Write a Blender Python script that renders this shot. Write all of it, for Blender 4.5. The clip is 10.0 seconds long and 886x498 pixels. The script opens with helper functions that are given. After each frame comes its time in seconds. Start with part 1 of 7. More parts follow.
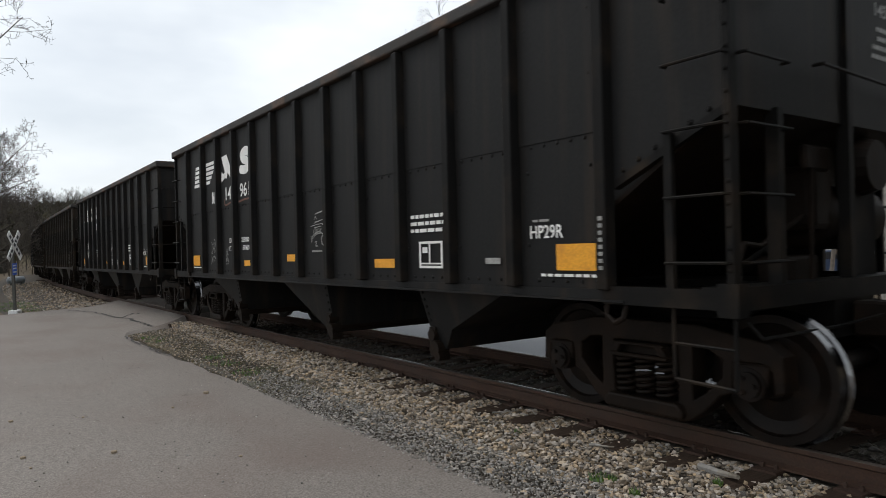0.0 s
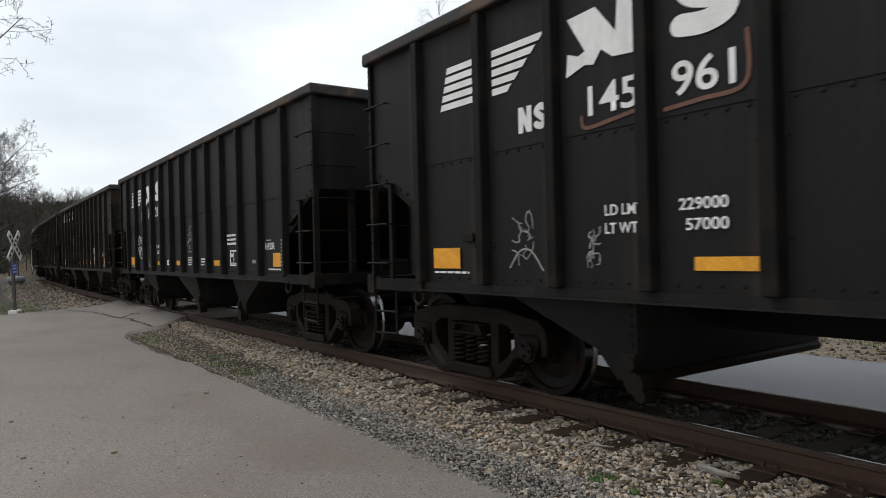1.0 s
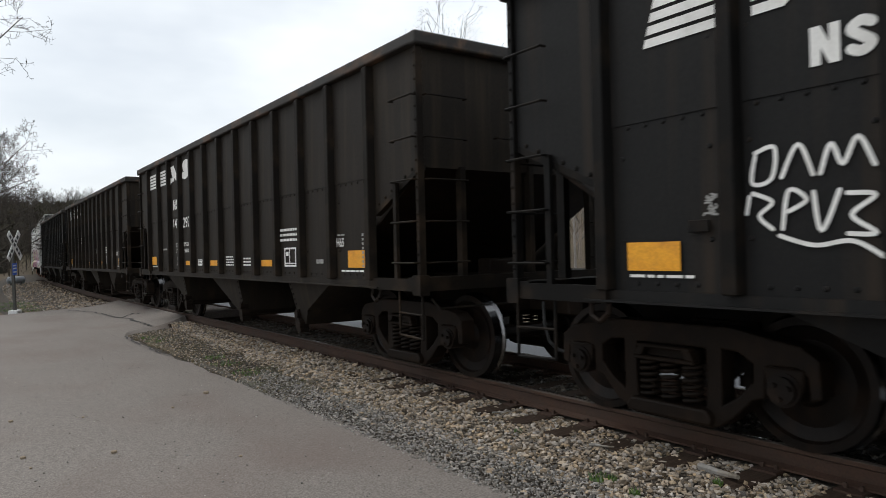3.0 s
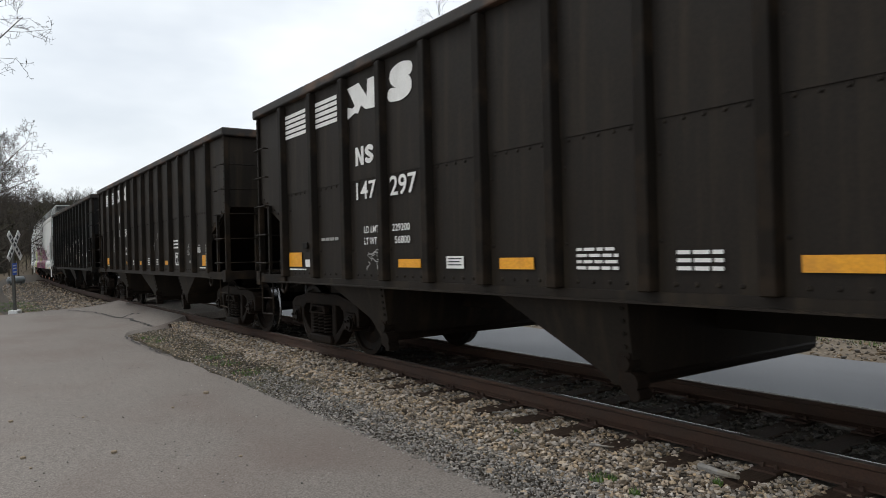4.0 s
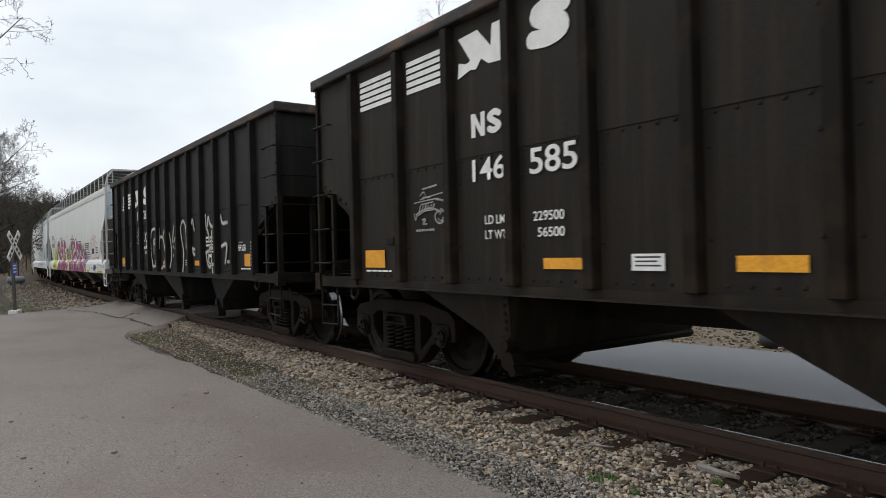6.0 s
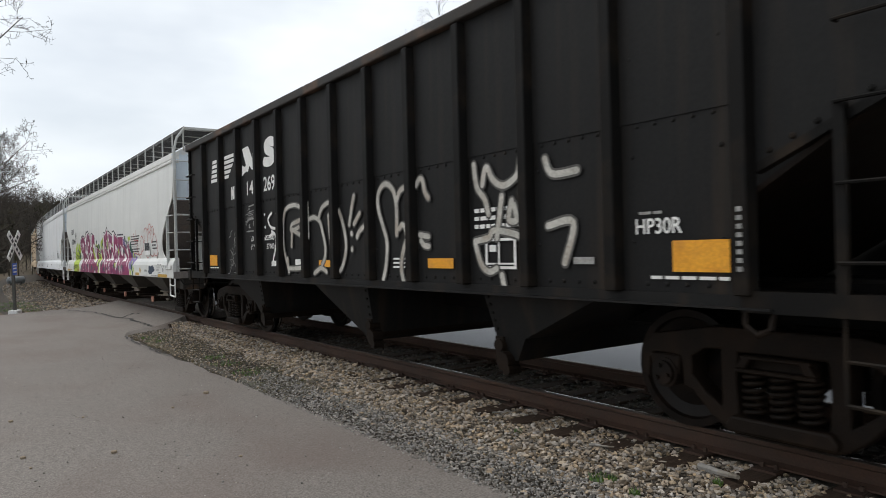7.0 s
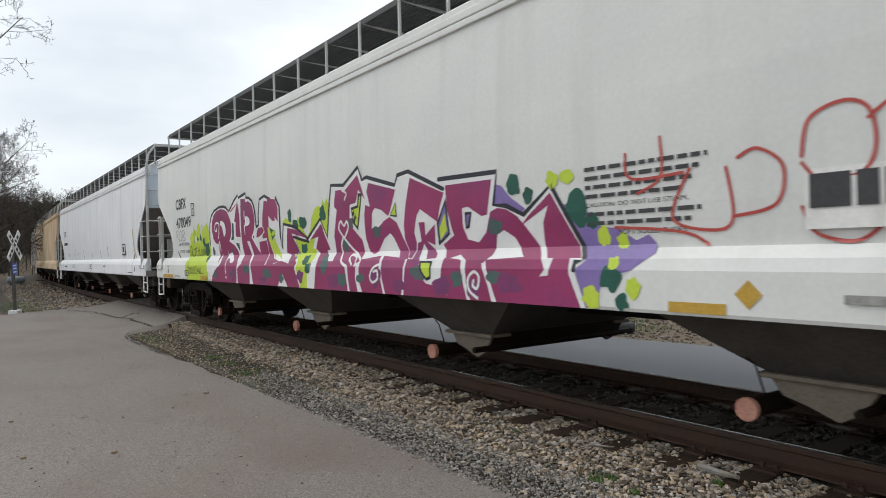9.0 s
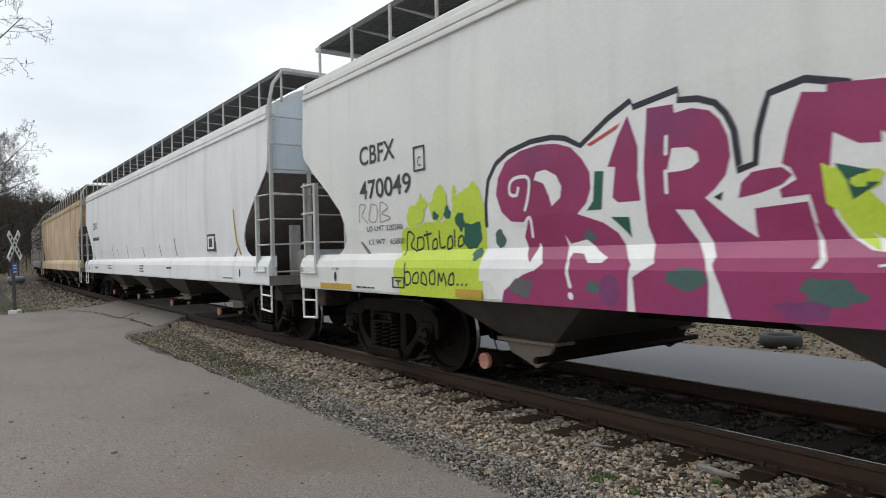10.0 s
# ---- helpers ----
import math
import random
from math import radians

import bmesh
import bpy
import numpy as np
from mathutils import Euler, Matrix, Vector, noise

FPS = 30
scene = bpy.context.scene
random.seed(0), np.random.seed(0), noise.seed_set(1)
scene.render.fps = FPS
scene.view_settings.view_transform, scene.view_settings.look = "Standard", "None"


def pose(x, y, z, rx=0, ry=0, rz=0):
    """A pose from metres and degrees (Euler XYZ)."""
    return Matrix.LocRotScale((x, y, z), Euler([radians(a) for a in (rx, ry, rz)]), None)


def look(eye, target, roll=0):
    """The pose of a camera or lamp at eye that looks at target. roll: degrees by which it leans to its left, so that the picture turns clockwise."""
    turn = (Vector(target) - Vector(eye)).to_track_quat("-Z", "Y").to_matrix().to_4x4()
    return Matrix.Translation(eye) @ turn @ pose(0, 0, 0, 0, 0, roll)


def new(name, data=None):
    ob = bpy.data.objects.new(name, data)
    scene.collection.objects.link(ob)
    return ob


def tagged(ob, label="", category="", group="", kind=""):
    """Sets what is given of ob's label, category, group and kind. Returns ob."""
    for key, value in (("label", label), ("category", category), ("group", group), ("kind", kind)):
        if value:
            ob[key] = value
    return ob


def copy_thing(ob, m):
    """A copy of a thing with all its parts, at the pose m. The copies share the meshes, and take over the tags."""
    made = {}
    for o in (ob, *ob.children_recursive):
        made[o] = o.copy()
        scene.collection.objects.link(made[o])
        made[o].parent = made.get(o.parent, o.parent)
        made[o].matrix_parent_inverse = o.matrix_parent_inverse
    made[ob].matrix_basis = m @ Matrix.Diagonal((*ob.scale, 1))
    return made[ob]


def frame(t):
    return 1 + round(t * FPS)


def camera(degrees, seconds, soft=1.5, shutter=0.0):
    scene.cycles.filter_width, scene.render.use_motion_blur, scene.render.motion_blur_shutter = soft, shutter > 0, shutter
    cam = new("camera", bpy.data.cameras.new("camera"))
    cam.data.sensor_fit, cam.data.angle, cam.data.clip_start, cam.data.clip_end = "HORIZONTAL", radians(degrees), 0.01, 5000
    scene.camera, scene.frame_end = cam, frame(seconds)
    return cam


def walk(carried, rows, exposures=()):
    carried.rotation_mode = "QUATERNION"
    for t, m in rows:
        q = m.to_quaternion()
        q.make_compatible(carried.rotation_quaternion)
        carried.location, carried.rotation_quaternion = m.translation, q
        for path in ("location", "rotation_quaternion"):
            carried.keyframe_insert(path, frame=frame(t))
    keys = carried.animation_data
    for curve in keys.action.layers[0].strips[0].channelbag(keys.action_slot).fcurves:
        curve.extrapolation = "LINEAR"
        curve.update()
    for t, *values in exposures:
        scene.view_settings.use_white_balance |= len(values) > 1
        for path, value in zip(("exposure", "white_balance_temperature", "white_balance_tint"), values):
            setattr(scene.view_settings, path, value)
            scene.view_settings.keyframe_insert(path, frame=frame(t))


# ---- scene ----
cam = camera(65.8, 10.0, soft=0.48, shutter=0.09)
EYE = Vector((0.0, -5.49, 1.417))
YAW, PITCH, ROLL = radians(-54.58), radians(0.17), -1.37
AIM = EYE + Vector((math.sin(YAW) * math.cos(PITCH), math.cos(YAW) * math.cos(PITCH), math.sin(PITCH))) * 10
walk(cam, [(0.0, look(EYE, AIM, ROLL)), (10.0, look(EYE, AIM, ROLL))], exposures=[(0.0, 0.0), (10.0, 0.0)])

# ---- light ----
SUN_AZ, SUN_EL = radians(-128), radians(54)       # compass-like: 0 = +y, positive towards +x
world = bpy.data.worlds.new("overcast_sky")
scene.world = world
world.use_nodes = True
wn, wl = world.node_tree.nodes, world.node_tree.links
wn.clear()
w_out = wn.new("ShaderNodeOutputWorld")
w_bg = wn.new("ShaderNodeBackground")
w_sky = wn.new("ShaderNodeTexSky")
w_sky.sky_type = "NISHITA"
w_sky.sun_disc = False
w_sky.sun_elevation = SUN_EL
w_sky.sun_rotation = SUN_AZ
w_sky.dust_density = 2.0
w_co = wn.new("ShaderNodeTexCoord")
w_map = wn.new("ShaderNodeMapping")
w_map.inputs["Scale"].default_value = (1.0, 1.0, 2.6)
w_no = wn.new("ShaderNodeTexNoise")
w_no.inputs["Scale"].default_value = 1.7
w_no.inputs["Detail"].default_value = 5.0
w_no.inputs["Roughness"].default_value = 0.5
w_ramp = wn.new("ShaderNodeValToRGB")
w_ramp.color_ramp.elements[0].position = 0.36
w_ramp.color_ramp.elements[0].color = (0.58, 0.58, 0.58, 1)
w_ramp.color_ramp.elements[1].position = 0.60
w_ramp.color_ramp.elements[1].color = (1, 1, 1, 1)
w_mix = wn.new("ShaderNodeMix")
w_mix.data_type = "RGBA"
w_mix.inputs["B"].default_value = (12.0, 12.65, 13.2, 1)
wl.new(w_co.outputs["Generated"], w_map.inputs["Vector"])
wl.new(w_map.outputs["Vector"], w_no.inputs["Vector"])
wl.new(w_no.outputs["Fac"], w_ramp.inputs["Fac"])
wl.new(w_ramp.outputs["Color"], w_mix.inputs["Factor"])
wl.new(w_sky.outputs["Color"], w_mix.inputs["A"])
wl.new(w_mix.outputs["Result"], w_bg.inputs["Color"])
w_bg.inputs["Strength"].default_value = 0.086
wl.new(w_bg.outputs["Background"], w_out.inputs["Surface"])

sun_data = bpy.data.lights.new("sun", "SUN")
sun_data.energy, sun_data.angle, sun_data.color = 0.95, radians(25), (1.0, 0.965, 0.91)
sun = new("sun", sun_data)
sun_dir = Vector((math.sin(SUN_AZ) * math.cos(SUN_EL), math.cos(SUN_AZ) * math.cos(SUN_EL), math.sin(SUN_EL)))
sun.matrix_world = look(sun_dir * 50, (0, 0, 0))


# ---- materials ----
def surface(name, colours, rough=0.8, metal=0.0, scale=3.0, fine=60.0, bump=0.2, stretch=(1, 1, 1), streak=None,
            streak_stretch=(7, 7, 0.5), amount=0.5, island=0.0, spec=0.5, fine_mix=0.25):
    """A weathered surface: two colours mixed by a broad noise, a fine grain, streaks or stains of a third colour, and relief."""
    m = bpy.data.materials.new(name)
    m.use_nodes = True
    n, l = m.node_tree.nodes, m.node_tree.links
    b = n["Principled BSDF"]
    co = n.new("ShaderNodeTexCoord")
    mp = n.new("ShaderNodeMapping")
    mp.inputs["Scale"].default_value = stretch
    l.new(co.outputs["Object"], mp.inputs["Vector"])

    def noise_at(s, detail, vec):
        t = n.new("ShaderNodeTexNoise")
        t.inputs["Scale"].default_value, t.inputs["Detail"].default_value = s, detail
        l.new(vec, t.inputs["Vector"])
        return t.outputs["Fac"]

    def ramp(fac, lo, hi):
        r = n.new("ShaderNodeMapRange")
        r.inputs["From Min"].default_value, r.inputs["From Max"].default_value = lo, hi
        l.new(fac, r.inputs["Value"])
        return r.outputs["Result"]

    def mix(fac, a, c, mode="MIX"):
        x = n.new("ShaderNodeMix")
        x.data_type, x.blend_type = "RGBA", mode
        for sock, v in ((x.inputs["Factor"], fac), (x.inputs["A"], a), (x.inputs["B"], c)):
            if isinstance(v, (tuple, float, int)):
                sock.default_value = (*v, 1) if isinstance(v, tuple) else v
            else:
                l.new(v, sock)
        return x.outputs["Result"]

    broad = noise_at(scale, 5, mp.outputs["Vector"])
    grain = noise_at(fine, 3, mp.outputs["Vector"])
    col = mix(ramp(broad, 0.32, 0.68), colours[0], colours[1])
    dark = tuple(c * 0.55 for c in colours[0])
    col = mix(fine_mix, col, mix(ramp(grain, 0.35, 0.65), dark, tuple(min(1, c * 1.35) for c in colours[1])))
    if streak:
        sm = n.new("ShaderNodeMapping")
        sm.inputs["Scale"].default_value = streak_stretch
        l.new(co.outputs["Object"], sm.inputs["Vector"])
        st = ramp(noise_at(1.0, 4, sm.outputs["Vector"]), 0.5, 0.78)
        sc = n.new("ShaderNodeMath")
        sc.operation = "MULTIPLY"
        sc.inputs[1].default_value = amount
        l.new(st, sc.inputs[0])
        col = mix(sc.outputs[0], col, streak)
    if island:
        g = n.new("ShaderNodeNewGeometry")
        hsv = n.new("ShaderNodeHueSaturation")
        l.new(ramp(g.outputs["Random Per Island"], 0, 1), hsv.inputs["Value"])
        mr = hsv.inputs["Value"].links[0].from_node
        mr.inputs["To Min"].default_value, mr.inputs["To Max"].default_value = 1 - island, 1 + island
        wn2 = n.new("ShaderNodeTexWhiteNoise")
        wn2.noise_dimensions = "1D"
        l.new(g.outputs["Random Per Island"], wn2.inputs["W"])
        l.new(ramp(wn2.outputs["Value"], 0, 1), hsv.inputs["Saturation"])
        ms = hsv.inputs["Saturation"].links[0].from_node
        ms.inputs["To Min"].default_value, ms.inputs["To Max"].default_value = 0.4, 1.25
        l.new(col, hsv.inputs["Color"])
        col = hsv.outputs["Color"]
    l.new(col, b.inputs["Base Color"])
    rr = n.new("ShaderNodeMapRange")
    rr.inputs["To Min"].default_value, rr.inputs["To Max"].default_value = max(0.05, rough - 0.12), min(1, rough + 0.12)
    l.new(broad, rr.inputs["Value"])
    l.new(rr.outputs["Result"], b.inputs["Roughness"])
    b.inputs["Metallic"].default_value = metal
    b.inputs["Specular IOR Level"].default_value = spec
    bp = n.new("ShaderNodeBump")
    bp.inputs["Strength"].default_value, bp.inputs["Distance"].default_value = bump, 0.01
    l.new(grain, bp.inputs["Height"])
    l.new(bp.outputs["Normal"], b.inputs["Normal"])
    return m


RUST = (0.16, 0.075, 0.035)
black_paint = surface("weathered_black_paint", [(0.0062, 0.0062, 0.0064), (0.0105, 0.0102, 0.0098)], 0.6, 0, 1.3, 40, 0.08,
                      streak=(0.044, 0.030, 0.019), streak_stretch=(5, 5, 0.25), amount=0.5, spec=0.18)
brown_paint = surface("dusty_black_paint", [(0.0094, 0.007, 0.0051), (0.0160, 0.0115, 0.0077)], 0.66, 0, 1.3, 40, 0.08,
                      streak=(0.055, 0.040, 0.023), amount=0.45, spec=0.22)
trim_black = surface("black_trim", [(0.0036, 0.0035, 0.0034), (0.0068, 0.006, 0.0053)], 0.6, 0, 2.5, 50, 0.1, spec=0.13, streak=(0.05, 0.033, 0.02),
                     streak_stretch=(3, 3, 3), amount=0.4)
trim_brown = surface("dusty_trim", [(0.0064, 0.0049, 0.0036), (0.0115, 0.0084, 0.0058)], 0.65, 0, 2.5, 50, 0.1, spec=0.13, streak=(0.07, 0.045, 0.026),
                     streak_stretch=(3, 3, 3), amount=0.45)
chord_rust = surface("rusty_black_chord", [(0.010, 0.009, 0.0085), (0.024, 0.018, 0.0135)], 0.7, 0, 2.0, 40, 0.2, streak=(0.20, 0.10, 0.05),
                     streak_stretch=(2, 4, 4), amount=0.7)
iron = surface("greasy_cast_iron", [(0.0062, 0.0042, 0.0030), (0.0135, 0.0087, 0.0059)], 0.6, 0.0, 5, 60, 0.3, streak=(0.034, 0.019, 0.011),
               streak_stretch=(4, 4, 4), amount=0.5, spec=0.12)
wheel_side = surface("rusty_wheel_plate", [(0.0045, 0.0034, 0.0028), (0.011, 0.0072, 0.0054)], 0.5, 0.0, 5, 70, 0.2, streak=(0.034, 0.019, 0.011), streak_stretch=(5, 5, 5), amount=0.5, spec=0.16)
steel = surface("polished_steel", [(0.30, 0.30, 0.31), (0.42, 0.42, 0.42)], 0.2, 1.0, 6, 90, 0.02)
tread_steel = surface("worn_tread_steel", [(0.13, 0.13, 0.135), (0.22, 0.22, 0.22)], 0.2, 1.0, 6, 90, 0.02)
dull_head = surface("dull_rail_head", [(0.050, 0.038, 0.030), (0.085, 0.066, 0.053)], 0.55, 0.2, 6, 90, 0.05)
rail_rust = surface("rusty_rail", [(0.034, 0.0165, 0.0095), (0.060, 0.029, 0.0165)], 0.8, 0.0, 3, 60, 0.3, streak=(0.035, 0.024, 0.017), streak_stretch=(2, 6, 6), amount=0.6)
white_body = surface("pale_grey_paint", [(0.68, 0.685, 0.66), (0.75, 0.75, 0.72)], 0.5, 0, 0.9, 30, 0.03, streak=(0.52, 0.52, 0.49), streak_stretch=(4, 4, 0.25), amount=0.4, fine_mix=0.06)
white_old = surface("chalky_white_paint", [(0.76, 0.775, 0.79), (0.83, 0.835, 0.84)], 0.6, 0, 0.9, 30, 0.04, streak=(0.50, 0.48, 0.44), streak_stretch=(3, 3, 0.3), amount=0.4, fine_mix=0.08)
tan_body = surface("rust_stained_tan_paint", [(0.46, 0.33, 0.19), (0.66, 0.53, 0.37)], 0.65, 0, 0.8, 30, 0.06, streak=(0.40, 0.16, 0.045), streak_stretch=(3, 3, 0.22), amount=0.9, fine_mix=0.12)
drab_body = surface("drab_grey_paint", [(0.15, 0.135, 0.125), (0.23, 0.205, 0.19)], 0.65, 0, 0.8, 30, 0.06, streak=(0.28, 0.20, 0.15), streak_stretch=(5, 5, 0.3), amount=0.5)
# grimy grey, taken darker so the colour holds the shade under the car
pocket_paint = surface("grimy_shaded_hopper_paint", [(0.040, 0.035, 0.030), (0.075, 0.066, 0.055)], 0.75, 0, 3, 40, 0.1, streak=(0.03, 0.026, 0.022), streak_stretch=(3, 3, 1), amount=0.8)
gate_paint = surface("dirty_cream_paint", [(0.13, 0.105, 0.078), (0.22, 0.19, 0.145)], 0.7, 0, 5, 50, 0.15, streak=(0.12, 0.08, 0.05), streak_stretch=(5, 5, 5), amount=0.7)
galv = surface("galvanised_grating", [(0.06, 0.06, 0.06), (0.11, 0.11, 0.11)], 0.6, 0.3, 5, 60, 0.2)
post_grey = surface("grey_ladder_paint", [(0.42, 0.43, 0.42), (0.55, 0.56, 0.54)], 0.6, 0, 4, 60, 0.08, streak=(0.30, 0.18, 0.08), streak_stretch=(8, 8, 1.0), amount=0.6)
# pale end sheets; the blue cast of sky-lit shade is put into the colour
shade_blue_end = surface("end_paint_with_blue_shade", [(0.64, 0.72, 0.79), (0.70, 0.78, 0.84)], 0.5, 0, 1.0, 40, 0.04, streak=(0.45, 0.50, 0.55), streak_stretch=(6, 6, 0.5), amount=0.5, fine_mix=0.08)
mark_white = surface("white_stencil_paint", [(0.72, 0.71, 0.68), (0.82, 0.81, 0.78)], 0.6, 0, 6, 50, 0.03, streak=(0.38, 0.35, 0.30), streak_stretch=(8, 8, 2), amount=0.35, fine_mix=0.1)
mark_faded = surface("faded_white_paint", [(0.20, 0.20, 0.19), (0.38, 0.37, 0.35)], 0.7, 0, 9, 60, 0.03)
mark_dark = surface("black_stencil_paint", [(0.03, 0.03, 0.035), (0.05, 0.05, 0.05)], 0.6, 0, 6, 50, 0.03)
mark_orange = surface("orange_reflective_tape", [(0.72, 0.30, 0.012), (0.80, 0.36, 0.02)], 0.45, 0, 8, 60, 0.05, streak=(0.35, 0.13, 0.03), streak_stretch=(6, 6, 6), amount=0.5)
mark_amber = surface("dull_yellow_tape", [(0.45, 0.27, 0.03), (0.55, 0.34, 0.05)], 0.5, 0, 8, 60, 0.05)
mark_rust = surface("red_brown_paint_smear", [(0.10, 0.040, 0.026), (0.16, 0.070, 0.045)], 0.7, 0, 9, 60, 0.05)
asphalt = surface("worn_asphalt", [(0.182, 0.158, 0.140), (0.236, 0.209, 0.186)], 0.9, 0, 0.45, 85, 0.45, streak=(0.160, 0.117, 0.100), streak_stretch=(0.5, 0.8, 1), amount=0.6, spec=0.3, fine_mix=0.62)
asphalt_far = surface("smooth_asphalt", [(0.125, 0.13, 0.14), (0.165, 0.17, 0.18)], 0.7, 0, 0.4, 110, 0.3, streak=(0.09, 0.09, 0.095), streak_stretch=(0.5, 0.9, 1), amount=0.4, spec=0.4, fine_mix=0.3)
crack_mat = surface("tar_crack", [(0.03, 0.028, 0.026), (0.05, 0.046, 0.042)], 0.8, 0, 4, 60, 0.2)
stone_mat = surface("crushed_limestone", [(0.222, 0.170, 0.118), (0.350, 0.283, 0.210)], 0.92, 0, 9, 120, 0.4, island=0.72, spec=0.25)
fine_stone = surface("fine_grey_gravel", [(0.175, 0.158, 0.138), (0.32, 0.292, 0.258)], 0.9, 0, 14, 160, 0.3, island=0.65, spec=0.25)
# darker stone colour for between the rails and the far shoulder
dark_stone = surface("dark_ballast", [(0.042, 0.036, 0.030), (0.115, 0.100, 0.083)], 0.9, 0, 9, 120, 0.3, island=0.5, spec=0.25)
bed_mat = surface("gravel_bed", [(0.035, 0.029, 0.024), (0.085, 0.072, 0.058)], 0.95, 0, 7, 40, 0.9, spec=0.2, fine_mix=0.5)
tie_mat = surface("creosoted_timber", [(0.023, 0.0145, 0.0095), (0.052, 0.034, 0.0235)], 0.9, 0, 2.0, 14, 0.6, stretch=(9, 0.8, 9), spec=0.2)
soil = surface("leaf_strewn_ground", [(0.07, 0.056, 0.038), (0.13, 0.102, 0.07)], 0.95, 0, 0.12, 6, 0.8, streak=(0.05, 0.055, 0.025), streak_stretch=(0.06, 0.06, 0.06), amount=0.4, spec=0.15, fine_mix=0.45)
verge_mat = surface("brown_leafy_verge", [(0.11, 0.085, 0.062), (0.20, 0.165, 0.125)], 0.95, 0, 1.2, 22, 0.8, streak=(0.09, 0.11, 0.04), streak_stretch=(0.7, 0.7, 0.7), amount=0.6, spec=0.15, fine_mix=0.45)
litter_mat = surface("dead_leaf_litter", [(0.13, 0.098, 0.068), (0.24, 0.195, 0.145)], 0.95, 0, 4, 60, 0.3, island=0.6, spec=0.1)
moss_mat = surface("mossy_dirt", [(0.085, 0.070, 0.048), (0.150, 0.126, 0.092)], 0.95, 0, 2.5, 30, 0.9, streak=(0.085, 0.11, 0.03), streak_stretch=(1.6, 2.4, 1), amount=0.45, island=0.35, spec=0.15, fine_mix=0.4)
weed_mat = surface("green_weeds", [(0.06, 0.12, 0.02), (0.11, 0.19, 0.035)], 0.8, 0, 9, 60, 0.1, island=0.4)
bark = surface("grey_brown_bark", [(0.055, 0.047, 0.040), (0.105, 0.09, 0.078)], 0.95, 0, 1.5, 20, 0.6, stretch=(3, 3, 0.6), spec=0.15)
bark_pale = surface("pale_bark", [(0.20, 0.18, 0.15), (0.30, 0.27, 0.23)], 0.95, 0, 1.0, 20, 0.5, island=0.35, spec=0.15)
bark_far = surface("far_dark_woods", [(0.042, 0.036, 0.028), (0.085, 0.072, 0.055)], 0.95, 0, 0.05, 2, 0.3, island=0.45, spec=0.1)
brush_mat = surface("dark_brush", [(0.026, 0.024, 0.015), (0.055, 0.050, 0.032)], 0.95, 0, 0.06, 3, 0.4, island=0.5, spec=0.1)
bark_wood = surface("distant_bare_woods", [(0.16, 0.13, 0.105), (0.26, 0.215, 0.175)], 0.95, 0, 0.3, 8, 0.3, island=0.4, spec=0.1)
bud_mat = surface("red_spring_buds", [(0.20, 0.055, 0.045), (0.30, 0.09, 0.065)], 0.8, 0, 9, 60, 0.1, island=0.35)
house_white = surface("white_siding", [(0.52, 0.51, 0.49), (0.62, 0.61, 0.58)], 0.7, 0, 1, 30, 0.1)
roof_grey = surface("grey_roof", [(0.20, 0.20, 0.20), (0.30, 0.29, 0.28)], 0.8, 0, 1, 30, 0.3)
window_dark = surface("dark_window", [(0.02, 0.022, 0.025), (0.04, 0.04, 0.045)], 0.15, 0, 1, 30, 0.02)
blue_paint = surface("dark_blue_car_paint", [(0.02, 0.035, 0.075), (0.03, 0.05, 0.10)], 0.3, 0, 2, 40, 0.02)
sign_blue = surface("blue_sign", [(0.03, 0.09, 0.42), (0.04, 0.11, 0.5)], 0.5, 0, 4, 50, 0.02)
sign_white = surface("weathered_white_sign", [(0.66, 0.66, 0.64), (0.76, 0.75, 0.73)], 0.6, 0, 6, 60, 0.05, streak=(0.2, 0.18, 0.15), streak_stretch=(9, 9, 9), amount=0.6)
post_mat = surface("dark_weathered_post", [(0.05, 0.05, 0.045), (0.09, 0.085, 0.075)], 0.8, 0, 5, 60, 0.3)
tank_mat = surface("grey_green_tank", [(0.20, 0.23, 0.25), (0.28, 0.31, 0.34)], 0.6, 0, 2, 40, 0.1)
rubber = surface("black_rubber", [(0.015, 0.015, 0.015), (0.03, 0.03, 0.03)], 0.7, 0, 5, 60, 0.2)
cap_red = surface("faded_red_cap", [(0.33, 0.10, 0.065), (0.48, 0.26, 0.19)], 0.6, 0, 9, 60, 0.05)


# ---- mesh helpers ----
def part(name, bm, material, parent=None, label="", kind="", at=None, smooth=False):
    """Link a bmesh (or a mesh) as one object under a thing."""
    if isinstance(bm, bmesh.types.BMesh):
        me = bpy.data.meshes.new(name)
        bmesh.ops.recalc_face_normals(bm, faces=bm.faces)
        bm.to_mesh(me)
        bm.free()
        for m in (material if isinstance(material, (list, tuple)) else [material]):
            me.materials.append(m)
        if smooth:
            for f in me.polygons:
                f.use_smooth = True
    else:
        me = bm
    ob = new(name, me)
    if parent is not None:
        ob.parent = parent
    if at is not None:
        ob.matrix_basis = at
    return tagged(ob, label, kind=kind)


def box(bm, x0, x1, y0, y1, z0, z1, mi=0):
    v = [bm.verts.new((x, y, z)) for x in (x0, x1) for y in (y0, y1) for z in (z0, z1)]
    for q in ((0, 1, 3, 2), (4, 6, 7, 5), (0, 4, 5, 1), (2, 3, 7, 6), (0, 2, 6, 4), (1, 5, 7, 3)):
        bm.faces.new([v[i] for i in q]).material_index = mi
    return bm


def boxes(*specs):
    bm = bmesh.new()
    for s in specs:
        box(bm, *s)
    return bm


def bevelled(bm, w, seg=2):
    bmesh.ops.bevel(bm, geom=bm.edges[:], offset=w, segments=seg, affect="EDGES", profile=0.5)
    return bm


